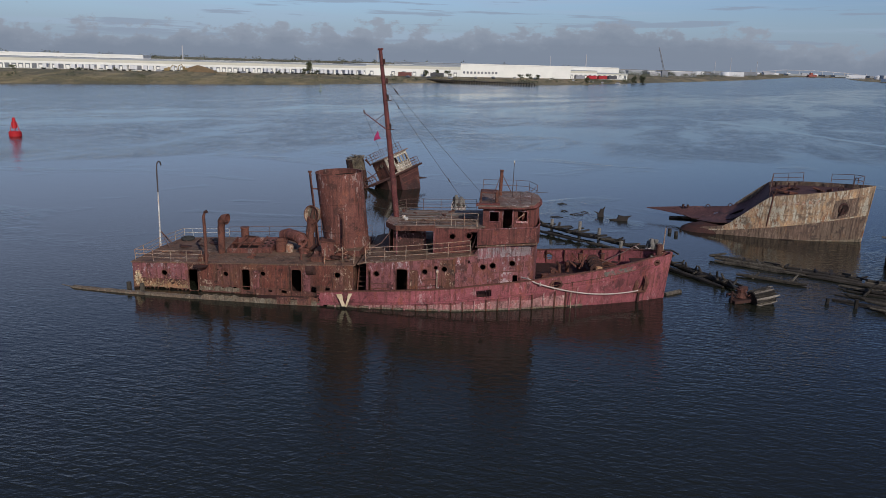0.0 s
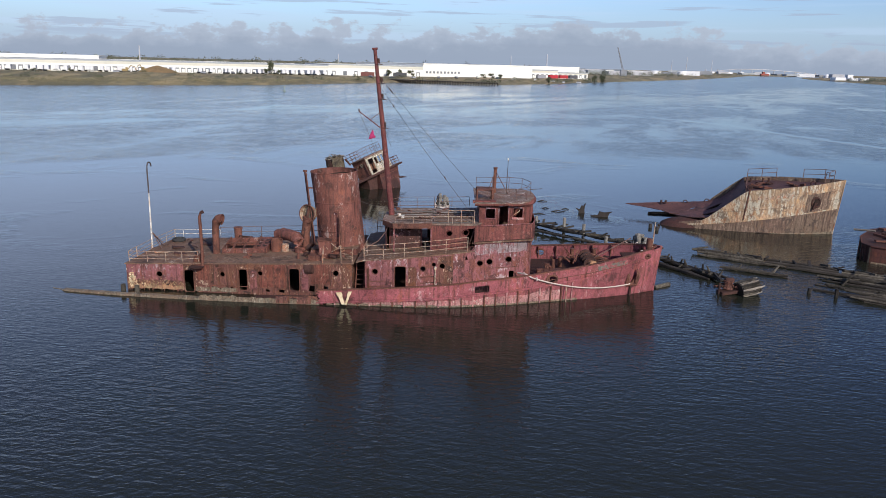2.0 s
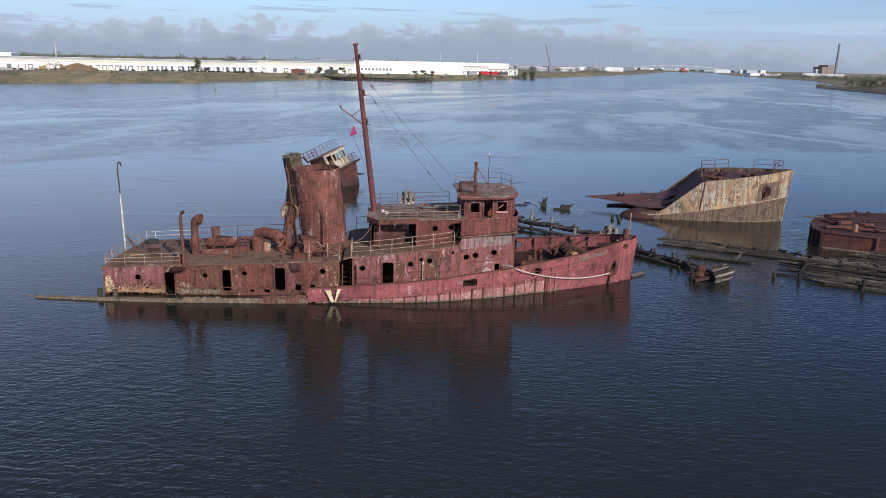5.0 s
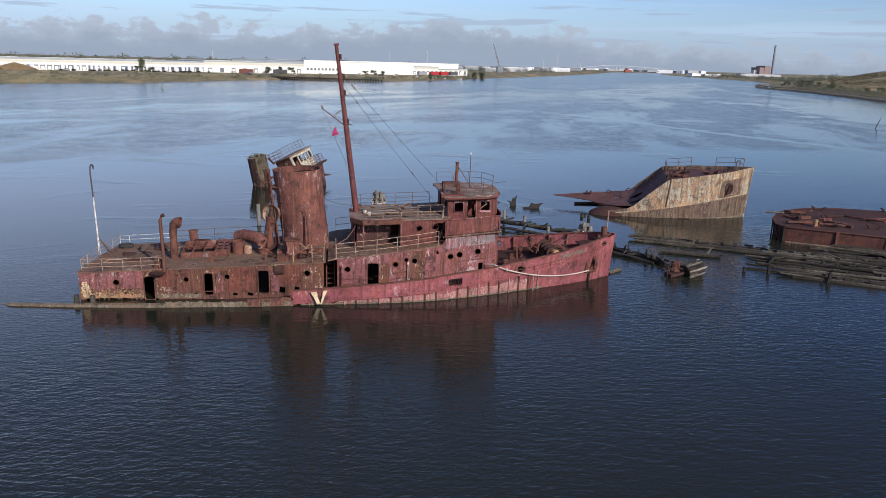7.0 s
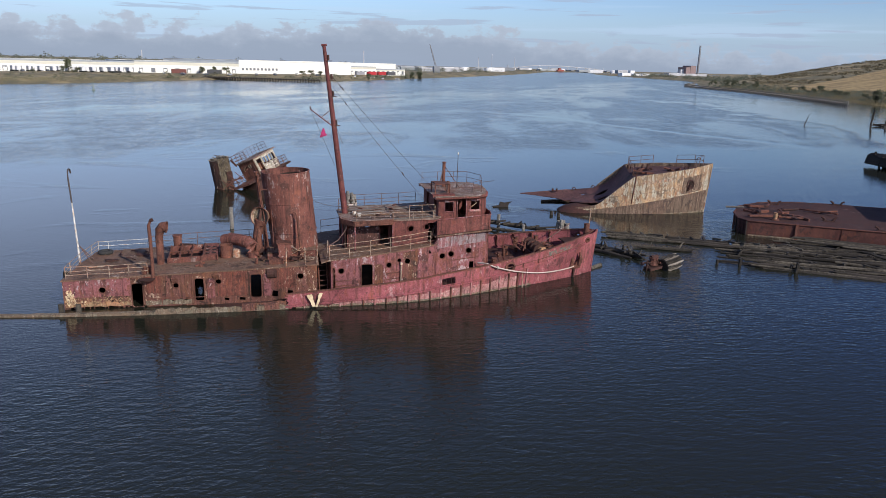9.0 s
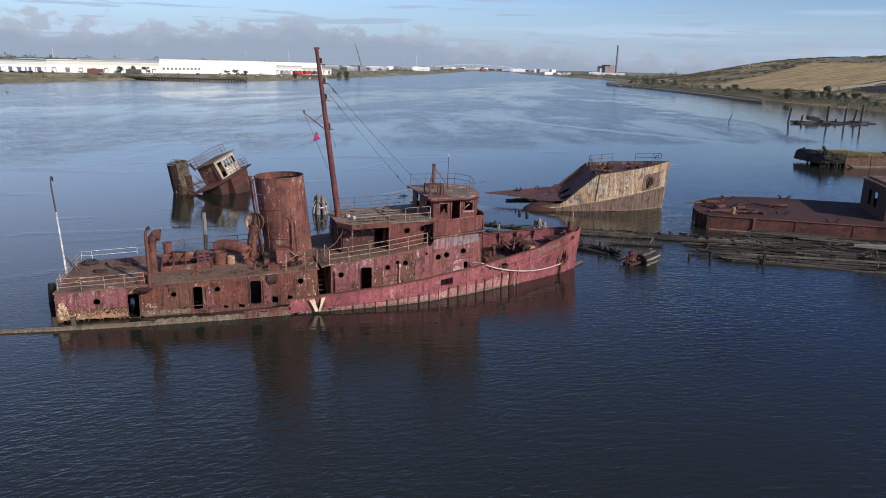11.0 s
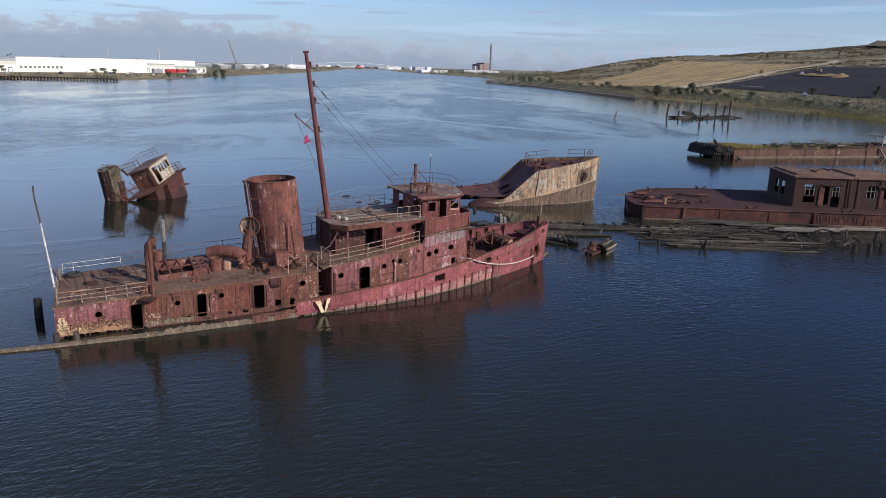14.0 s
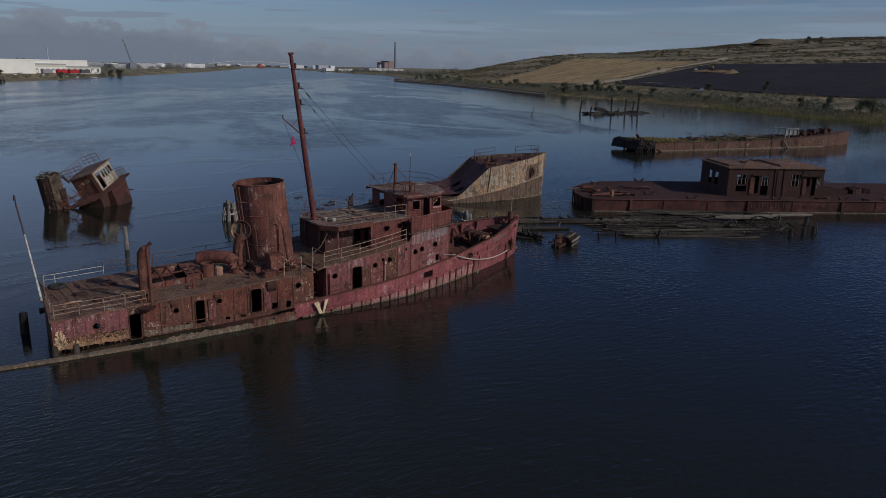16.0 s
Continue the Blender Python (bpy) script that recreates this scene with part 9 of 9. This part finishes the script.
    lobes = [(r.uniform(0, math.tau), r.uniform(0.2, 0.85), r.uniform(0.35, 0.95), r.uniform(0.3, 0.5)) for _ in range(8)]
    for _ in range(n):
        a, q, z, s = r.choice(lobes)
        p = Vector((math.cos(a) * q * spread * 0.7, math.sin(a) * q * spread * 0.7, z * h)) + Vector((r.gauss(0, 1) * s * spread * 0.45, r.gauss(0, 1) * s * spread * 0.45, r.gauss(0, 1) * s * 0.22 * h))
        p.z = max(p.z, 0.12 * h)
        m = 0.046 * h * r.uniform(0.6, 1.3)
        v = [c.verts.new(p + Vector([r.uniform(-1, 1) * m for _ in range(3)])) for _ in range(4)]
        for f in ((0, 1, 2), (0, 2, 3), (0, 3, 1)):
            c.faces.new([v[i] for i in f])
    return t, c


TREES = []
for i, (h, sp, lb) in enumerate(((7, 3.4, "scrubby dark green tree on the river bank"), (5, 3.4, "low dusty olive shrub on the river bank"), (9, 4.2, "broad dark green tree beside the sheds"))):
    t, c = tree_mesh(40 + i, h, sp, 1500)
    x0 = ((350, 325, 0), (372, 225, 0), (-150, 560, 0))[i]
    z = float(height([x0[:2]])[0])
    ob = thing("tree" if h > 5 else "shrub", (0, 0, 0), lb, "tree" if h > 5 else "shrub", "trees on the banks" if h > 5 else "shrubs on the banks")
    part("trunk", t, M_WOODWET, ob)
    part("crown", c, M_LEAF, ob)
    ob.location = (x0[0], x0[1], z)
    TREES.append(ob)


def plant(i, x, y, sc=1.0):
    z = float(height([(x, y)])[0]) - 0.15
    return copy_thing(TREES[i], Matrix.Translation((x, y, z)) @ Matrix.Rotation(R.uniform(0, 6.28), 4, "Z") @ Matrix.Diagonal((sc, sc, sc * R.uniform(0.85, 1.15), 1)))


for x, y, i, sc in ((362, 305, 0, 1.35), (358, 312, 1, 1.3), (366, 296, 1, 1.1), (345, 262, 1, 1.0), (395, 424, 1, 1.6), (402, 440, 1, 1.2), (408, 476, 1, 1.0), (437, 560, 0, 1.3), (428, 548, 1, 1.2), (452, 600, 1, 1.3), (315, 168, 1, 1.0), (300, 128, 0, 0.8), (292, 112, 0, 1.0), (296, 100, 1, 1.3), (288, 92, 1, 1.5), (285, 70, 0, 0.9), (320, 190, 1, 0.9), (352, 250, 1, 1.2), (376, 190, 0, 0.9), (470, 640, 1, 1.6), (480, 690, 0, 1.0)):
    plant(i, x, y, sc * 0.78)
for j in range(60):
    u = R.random()
    y = 200 + 560 * u
    plant(1, float(np.interp(y, [p[1] for p in RB], [p[0] for p in RB])) + R.uniform(8, 40), y, R.uniform(0.35, 0.8))
for x, y, i, sc in ((-320, 415, 1, 0.9), (-312, 420, 1, 0.8), (-150, 545, 1, 0.9), (-142, 550, 1, 0.8), (-60, 628, 2, 0.7), (-50, 632, 2, 0.6), (-40, 634, 1, 1.2), (26, 640, 1, 1.0), (34, 642, 1, 1.1), (42, 641, 1, 0.9), (90, 672, 2, 0.7), (150, 760, 2, 0.9), (162, 775, 1, 1.7)):
    plant(i, x, y, sc)


def woods(name, spots, label, h=9, per=70, seed=3, leaf=0.09, wide=0.55, mat=None):
    """Far woods: many clumps along a line, uncountable, as one mesh."""
    r = random.Random(seed)
    verts, faces = [], []
    for x, y, sc in spots:
        z = float(height([(x, y)])[0])
        for _ in range(per):
            a, q = r.uniform(0, math.tau), r.random() ** 0.5
            hh = h * sc
            p = Vector((x + math.cos(a) * q * hh * wide, y + math.sin(a) * q * hh * wide, z + hh * (1 - 0.8 * q * q) * (0.12 + 0.88 * r.random() ** 0.4)))
            m = leaf * hh * r.uniform(0.6, 1.4)
            o = len(verts)
            verts += [tuple(p + Vector([r.uniform(-1, 1) * m for _ in range(3)])) for _ in range(4)]
            faces += [(o, o + 1, o + 2), (o, o + 2, o + 3), (o, o + 3, o + 1)]
    me = bpy.data.meshes.new(name)
    me.from_pydata(verts, [], faces)
    me.materials.append(mat or M_LEAF)
    return tagged(new(name, me), label, "woods", kind="stuff")


spots = [(-790 + 2.75 * i + R.uniform(-6, 6), 560 + 1.1 * i + R.uniform(-20, 20), R.uniform(0.6, 0.76) + (0.16 if R.random() < 0.14 else 0)) for i in range(328)]
spots += [(60 + 6 * i + R.uniform(-6, 6), 960 + 7 * i + R.uniform(-15, 15), R.uniform(0.25, 0.55)) for i in range(60)]
woods("far_woods", spots, "line of dark trees behind the warehouses", h=17.0, per=260, leaf=0.05, wide=0.75, mat=M_LEAFFAR)
spots = []
for _ in range(200):
    y = R.uniform(760, 2900)
    spots.append((float(np.interp(y, [p[1] for p in LB[8:]], [p[0] for p in LB[8:]])) - R.uniform(6, 80), y, R.uniform(0.35, 0.95)))
woods("shore_woods", spots, "low green scrub and trees along the far west bank", h=6, per=90, seed=9, leaf=0.065, mat=M_LEAFFAR)
spots = []
for _ in range(420):
    x = R.uniform(-420, 160)
    y = float(np.interp(x, [-600, -251, -187, -118, -75, -45, 40, 75, 130, 180], [20, 322, 378, 440, 530, 585, 590, 640, 735, 820]))
    d_ = abs(R.gauss(0, 1)) * (34 if x < -80 else 10) + 5
    spots.append((x - d_ * 0.6, y + d_ * 0.8, R.uniform(0.2, 0.6) + (0.7 if R.random() < 0.08 else 0)))
woods("west_brush", spots, "low grey-green brush on the west bank", h=3.2, per=50, seed=19, leaf=0.12, wide=0.8)
spots = [(float(np.interp(y, [p[1] for p in RB], [p[0] for p in RB])) + R.uniform(8, 90), y, R.uniform(0.5, 1.15)) for y in (R.uniform(760, 1500) for _ in range(150))]
woods("bank_woods", spots, "low grey-green woods along the east bank", h=8, per=110, seed=5, leaf=0.07, mat=M_LEAFFAR)


# reeds and dry grass along the near banks
def blades(name, pts, label, h, mat, seed, per=14):
    r = random.Random(seed)
    verts, faces = [], []
    z = height(pts)
    for (x, y), g in zip(pts, z):
        for _ in range(per):
            px, py = x + r.gauss(0, 1.6), y + r.gauss(0, 1.6)
            a, w, hh = r.uniform(0, math.tau), r.uniform(0.06, 0.16), h * r.uniform(0.4, 1.2)
            lx, ly = r.uniform(-0.5, 0.5), r.uniform(-0.5, 0.5)
            o = len(verts)
            verts += [(px - w * math.cos(a), py - w * math.sin(a), g - 0.3), (px + w * math.cos(a), py + w * math.sin(a), g - 0.3), (px + lx, py + ly, g + hh)]
            faces.append((o, o + 1, o + 2))
    me = bpy.data.meshes.new(name)
    me.from_pydata(verts, [], faces)
    me.materials.append(mat)
    return tagged(new(name, me), label, "reeds", kind="stuff")


pts = []
for _ in range(2600):
    y = R.uniform(40, 640)
    pts.append((float(np.interp(y, [p[1] for p in RB], [p[0] for p in RB])) + abs(R.gauss(0, 1)) * 16 + 1.5, y))
blades("reeds", pts, "dry reeds and scrub along the east bank", 1.0, M_SCRUB, 2, 26)
pts = []
for _ in range(2600):
    u = R.random()
    x = -330 + 270 * u
    y = float(np.interp(x, [-600, -251, -187, -118, -75, -45], [20, 322, 378, 440, 530, 585]))
    pts.append((x - abs(R.gauss(0, 14)) - 2, y + abs(R.gauss(0, 14)) + 2))
blades("bank_grass", pts, "dry grass along the west bank", 0.5, plain("pale_bank_grass", (0.26, 0.225, 0.14), (0.18, 0.165, 0.10), 0.5, 0.95, 0.2, (1, 1, 1), 0.0, 0.4), 4, 10)
pts = []
for _ in range(1500):
    y = R.uniform(30, 175)
    pts.append((float(np.interp(y, [p[1] for p in RB], [p[0] for p in RB])) + abs(R.gauss(0, 1)) * 7 - 1.5, y))
blades("marsh_grass", pts, "yellow-green marsh grass at the water's edge", 0.5, M_GRASSY, 8, 26)


def east(y):
    return float(np.interp(y, [p[1] for p in RB], [p[0] for p in RB]))


# heath in long drifts over the hill, brush along the bank's foot
spots = []
while len(spots) < 8000:
    x, y = R.uniform(380, 960), R.uniform(60, 860)
    if x < east(y) + 60 or inside(x, y, FIELD, 4) or inside(x, y, LINER, 4) or abs(y - 353 - 0.16 * (x - 416)) < 9 and x < 640:
        continue
    if noise.noise((x * 0.05, y * 0.014, 7)) > -0.08:
        spots.append((x, y, R.uniform(0.3, 1.0)))
woods("hill_heath", spots, "brown heath in drifts over the landfill hill", h=1.3, per=16, seed=6, leaf=0.55, wide=2.2, mat=M_HEATH)
spots = []
for _ in range(1500):
    y = R.uniform(50, 640)
    x = east(y) + 6 + abs(R.gauss(0, 1)) * 24
    if inside(x, y, LINER, 1) or inside(x, y, FIELD, 1):
        continue
    spots.append((x, y, R.uniform(0.35, 1.0) + (0.8 if R.random() < 0.05 else 0)))
woods("bank_brush", spots, "grey-green brush along the east bank", h=2.6, per=46, seed=16, leaf=0.12, wide=0.75, mat=M_LEAFFAR)
spots = [(x, y, R.uniform(0.4, 1.0)) for x, y in ((east(y) + 8 + R.random() ** 1.1 * 75, y) for y in (R.uniform(30, 640) for _ in range(2600))) if not inside(x, y, LINER, 1) and not inside(x, y, FIELD, 1)]
woods("dry_brush", spots, "straw-coloured dry brush along the east bank", h=1.7, per=40, seed=17, leaf=0.14, wide=0.9, mat=M_SCRUB)

# pile bulkhead off the east bank
bh = thing("pile_bulkhead", (320, 320, 0), "long weathered timber pile bulkhead standing in the river", "bulkhead")
path = [Vector((310, 302, 0)), Vector((351, 398, 0)), Vector((396, 518, 0)), Vector((424, 640, 0)), Vector((442, 690, 0)), Vector((480, 730, 0))]
first = None
pr = 0
for a, b in zip(path, path[1:]):
    n_ = int((b - a).length / 3.4)
    for i in range(n_):
        p = a.lerp(b, i / n_)
        if first is None:
            first = part("timber_post", tube(B(), [(p.x, p.y, -1), (p.x, p.y, 2.9)], 0.42, 6), M_GREYPILE, bh)
            p0 = p.copy()
        else:
            o = first.copy()
            scene.collection.objects.link(o)
            o.location = (p.x - p0.x, p.y - p0.y, R.uniform(-0.35, 0.35))
    for z in (0.8, 2.1):
        part("waler", tube(B(), [a + Vector((0, 0, z)), b + Vector((0, 0, z))], 0.25, 5), M_WOODWET, bh)
    d = (b - a).normalized()
    part("sheeting", box(B(), (a + b) / 2 + Vector((-d.y, d.x, 0)) * -0.8 + Vector((0, 0, -0.1)), ((b - a).length, 0.25, 1.6), Matrix(((d.x, -d.y, 0), (d.y, d.x, 0), (0, 0, 1)))), M_WOODWET, bh)

# far industry
M_BRICK = plain("plant_brick", (0.25, 0.18, 0.17), (0.20, 0.15, 0.145), 0.03, 0.9, 0.05)
# far concrete and steel, distance haze put into the pale colour
M_HAZE = plain("pale_concrete", (0.45, 0.45, 0.46), (0.38, 0.38, 0.40), 0.02, 0.9, 0.05)
M_TANK = plain("white_tank", (0.75, 0.75, 0.74), (0.68, 0.68, 0.68), 0.02, 0.6, 0.05)
M_STEELFAR = plain("grey_steel", (0.22, 0.23, 0.25), (0.17, 0.18, 0.2), 0.05, 0.7, 0.05)
M_REDSHIP = plain("ship_red", (0.30, 0.09, 0.07), (0.26, 0.08, 0.065), 0.03, 0.7, 0.05)


def polar(az, r):
    """A plan point r metres from the river's bend on the bearing az."""
    return -15 + r * math.sin(radians(az)), -48 + r * math.cos(radians(az))


x, y = polar(31.8, 2100)
pw = thing("power_plant", (x, y, 0), "brick power plant with one tall chimney", "power plant")
part("chimney", tube(B(), [(x + 18, y, -2), (x + 18, y, 82)], [3.3, 2.3], 14), M_STEELFAR, pw)
part("boiler_house", box(B(), (x - 2, y + 10, 14), (16, 40, 32)), M_BRICK, pw)
part("boiler_house", box(B(), (x - 17, y + 10, 12), (12, 40, 28)), M_BRICK, pw)
part("precipitator", box(B(), (x - 28, y + 6, 10), (9, 12, 20)), M_HAZE, pw)
part("turbine_hall", box(B(), (x - 30, y - 20, 4), (110, 25, 11)), M_HAZE, pw)
for dx in (-66, -54, -44):
    part("hopper", box(B(), (x + dx, y, 6), (7, 14, 13 + 0.1 * dx)), M_TANK, pw)
for az, r, w_, h_, lb in ((27.1, 1850, 22, 8, 1), (27.9, 1850, 16, 7, 1), (28.5, 1880, 20, 7.5, 1)):
    x, y = polar(az, r)
    single("storage_shed", box(B(), (x, y, h_ / 2), (w_, 24, h_)), M_TANK, (x, y, 0), "white storage shed by the river bend", "shed", "sheds at the bend")
for i in range(30):
    az = 9.5 + i * 0.62 + R.uniform(-0.2, 0.2)
    r = R.uniform(1750, 2100) if az < 18.5 else R.uniform(2900, 3200)
    x, y = polar(az, r)
    if i % 3 == 0 and az > 15:
        t_ = single("storage_tank", tube(B(), [(x, y, 0), (x, y, R.uniform(8, 12)), (x, y, 12.5)], [R.uniform(8, 13)] * 2 + [2], 18), M_TANK, (x, y, 0), "white oil storage tank far up the river", "tank", "storage tanks")
    else:
        single("low_shed", box(B(), (x, y, 6), (R.uniform(16, 60), 30, R.uniform(5, 15)), (0, 0, R.uniform(-20, 20))), (M_HAZE, M_TANK, M_STEELFAR, M_ROOFW)[i % 4], (x, y, 0), "pale industrial shed far up the river", "shed", "far sheds")
for i in range(26):
    az = -1.5 + i * 0.62
    x, y = polar(az, R.uniform(1000, 1500) + 12 * i)
    single("low_shed", box(B(), (x, y, 6), (R.uniform(20, 60), 30, R.uniform(6, 13)), (0, 0, R.uniform(-10, 30))), (M_WALLW, M_HAZE, M_ROOFW)[i % 3], (x, y, 0), "pale industrial shed on the far bank", "shed", "far sheds")
x, y = polar(22.3, 2800)
sh = thing("red_ship", (x, y, 0), "red ship moored far up the river", "ship")
part("hull", box(B(), (x, y, 6), (26, 14, 6)), M_REDSHIP, sh)
part("bridge_block", box(B(), (x - 4, y, 11), (7, 12, 8)), M_REDSHIP, sh)
# crane and thin masts
x, y = polar(13.2, 1150)
cr = thing("crawler_crane", (x, y, 4), "lattice crane standing over the far sheds", "crane")
part("crane_base", box(B(), (x, y, 9), (9, 7, 9)), M_STEELFAR, cr)
for s in (-0.9, 0.9):
    part("jib", tube(B(), [(x + s, y, 10), (x - 11 + s * 0.3, y, 46)], 0.55, 5), M_STEELFAR, cr)
for az, r, h_ in ((7.8, 900, 30), (4.6, 1500, 34), (17.2, 2000, 46), (18.9, 2100, 42), (16.2, 1900, 36), (-22, 800, 26), (-8, 900, 24)):
    x, y = polar(az, r)
    single("tall_mast", tube(B(), [(x, y, 0), (x, y, h_)], [0.8, 0.5], 6), M_HAZE, (x, y, 0), "thin pale mast above the far sheds", "mast", "masts on the skyline")
# long bridge across the head of the river
br = thing("bridge", (1100, 3300, 0), "long pale bridge across the head of the river", "bridge")
a, b = Vector((*polar(17.5, 3300), 16)), Vector((*polar(26, 3900), 12))
part("bridge_deck", tube(B(), [a - Vector((0, 0, 14)), a.lerp(b, 0.3) + Vector((0, 0, 8)), a.lerp(b, 0.5) + Vector((0, 0, 10)), a.lerp(b, 0.75) + Vector((0, 0, 4)), b - Vector((0, 0, 8))], 1.5, 6), M_HAZE, br)
for i in range(1, 12):
    p = a.lerp(b, i / 12)
    part("bridge_pier", tube(B(), [(p.x, p.y, -2), (p.x, p.y, p.z + 4)], 2.0, 6), M_HAZE, br)

# machines and spoil on the banks
M_CAT = plain("machine_ochre", (0.30, 0.215, 0.09), (0.20, 0.145, 0.07), 0.8, 0.6, 0.1)
M_SPOIL = plain("brown_spoil", (0.25, 0.165, 0.08), (0.15, 0.105, 0.06), 0.25, 0.95, 0.6)


def digger(x, y, a, label):
    z = float(height([(x, y)])[0])
    e = thing("excavator", (x, y, z), label, "excavator", "diggers on the banks")
    m = Matrix.Rotation(radians(a), 3, "Z")
    at = Vector((x, y, z))
    for s in (-1.3, 1.3):
        part("track", box(B(), at + m @ Vector((0, s, 0.5)), (4.2, 0.7, 1.0), m), M_TYRE, e)
    part("body", box(B(), at + m @ Vector((-0.4, 0, 1.9)), (3.6, 2.8, 1.7), m), M_CAT, e)
    part("cab", box(B(), at + m @ Vector((0.8, 0.8, 2.9)), (1.4, 1.2, 1.6), m), M_CAT, e)
    part("boom", tube(B(), [at + m @ Vector((1.2, 0, 2)), at + m @ Vector((3.6, 0, 5)), at + m @ Vector((6, 0, 4))], 0.3, 6), M_CAT, e)
    part("stick", tube(B(), [at + m @ Vector((6, 0, 4)), at + m @ Vector((6.6, 0, 1.4))], 0.25, 6), M_CAT, e)
    part("bucket", box(B(), at + m @ Vector((6.4, 0, 1.0)), (1.1, 1.2, 1.0), m), M_TYRE, e)


digger(-219, 446, 20, "dusty ochre excavator on the far bank's mound")
digger(-207, 448, 160, "dusty ochre excavator on the far bank's mound")
digger(524, 328, 200, "dusty ochre excavator on the landfill slope")
digger(518, 376, 30, "dusty ochre excavator on the landfill slope")
for x, y, w_, h_ in ((-200, 452, 15, 5.5), (482, 281, 9, 3.6), (497, 300, 16, 2.2), (508, 322, 14, 1.8)):
    z = float(height([(x, y)])[0])
    bm = B()
    loft(bm, [[(x + w_ * q * math.cos(a) * (1 + 0.2 * noise.noise((math.cos(a) * 2, math.sin(a) * 2, q))), y + w_ * 0.7 * q * math.sin(a), z - 0.5 + h_ * (1 - q) ** 0.8) for a in (i * math.tau / 20 for i in range(20))] for q in (1, 0.8, 0.55, 0.3, 0.05)])
    single("spoil_heap", bm, M_SPOIL, (x, y, z), "brown heap of spoil beside the diggers", "heap", "spoil heaps", smooth=True)

# dark knoll of bare fill on the ridge
kx, ky, kz = 838, 461, 52.0
bm = B()
loft(bm, [[(kx + 40 * q * math.cos(a) * (1 + 0.15 * noise.noise((math.cos(a) * 2, math.sin(a) * 2, q))), ky + 18 * q * math.sin(a), kz - 1.0 + 6.5 * min(1.0, 2.6 * (1 - q)) + 0.9 * noise.noise((q * 5, math.cos(a) * 3, math.sin(a) * 3))) for a in (i * math.tau / 26 for i in range(26))] for q in (1, 0.9, 0.75, 0.6, 0.3, 0.03)])
single("fill_knoll", bm, plain("dark_fill", (0.14, 0.118, 0.08), (0.085, 0.073, 0.052), 0.2, 0.95, 0.5), (kx, ky, kz), "dark bare knoll of fill on the landfill's ridge", "knoll", smooth=True)
for x, y, sc in ((700, 430, 0.6), (708, 425, 0.5), (716, 424, 0.6), (765, 378, 0.9), (775, 370, 0.8)):
    plant(0, x, y, sc)

# thicket along the landfill's ridge and lower edge
spots = []
for _ in range(2600):
    x, y = R.uniform(420, 960), R.uniform(90, 860)
    if inside(x, y, FIELD, 6) or inside(x, y, LINER, 6) or abs(y - 353 - 0.16 * (x - 416)) < 10 and x < 640:
        continue
    if noise.noise((x * 0.04, y * 0.012, 3)) > -0.02:
        spots.append((x, y, R.uniform(0.15, 0.55)))
for _ in range(260):
    y = R.uniform(90, 700)
    spots.append((float(np.interp(y, [p[1] for p in RB], [p[0] for p in RB])) + R.uniform(18, 52), y, R.uniform(0.2, 0.6) + (0.5 if R.random() < 0.05 else 0)))
woods("hill_thicket", spots, "low olive thicket over the landfill's ridge and foot", h=4.2, per=26, seed=12, leaf=0.11, wide=0.9, mat=M_LEAFFAR)
# picket stakes and a small boat by the cove
for k in range(11):
    x, y = 246 + k * 2.6, 160 - k * 0.9
    single("stake", tube(B(), [(x, y, -0.5), (x + R.uniform(-0.2, 0.2), y, R.uniform(0.5, 0.9) + (1.5 if k in (0, 10) else 0))], 0.16, 5), M_WOODWET, (x, y, 0), "short dark stake in a row in the cove", "stake", "stakes in the cove")

# rows of pale ballast bags, a seam, vehicles and a rim of spoil on the liner
M_BAG = plain("pale_bag", (0.55, 0.53, 0.5), (0.4, 0.38, 0.35), 2, 0.9, 0.2)
for row, (x0, y0, x1, y1, n_) in enumerate(((424, 317, 414, 290, 10), (498, 280, 475, 218, 26))):
    for i in range(n_):
        u = i / n_
        x, y = x0 + (x1 - x0) * u, y0 + (y1 - y0) * u
        z = float(height([(x, y)])[0]) + 0.5
        single("ballast_bag", box(B(), (x, y, z + 0.25), (0.6, 0.5, 0.35), (0, 0, R.uniform(0, 90))), M_BAG if row == 0 else M_RAILDARK, (x, y, z), "small ballast bag on the black liner", "bag", "ballast bags")
for x, y, col in ((371, 229, (0.6, 0.6, 0.6)), (506, 330, (0.62, 0.62, 0.62))):
    z = float(height([(x, y)])[0]) + 0.5
    pk = thing("pickup_truck", (x, y, z), "white pickup parked on the landfill slope", "truck", "trucks on the landfill")
    m_ = plain("pickup_white", col, tuple(v * 0.85 for v in col), 0.5, 0.4, 0.02)
    part("body", box(B(), (x, y, z + 0.9), (5.2, 2.0, 0.9), (0, 0, 30)), m_, pk)
    part("cab", box(B(), (x + 0.6, y + 0.3, z + 1.7), (2.0, 1.8, 0.9), (0, 0, 30)), m_, pk)
    part("wheels", box(B(), (x, y, z + 0.35), (3.8, 1.9, 0.7), (0, 0, 30)), M_TYRE, pk)
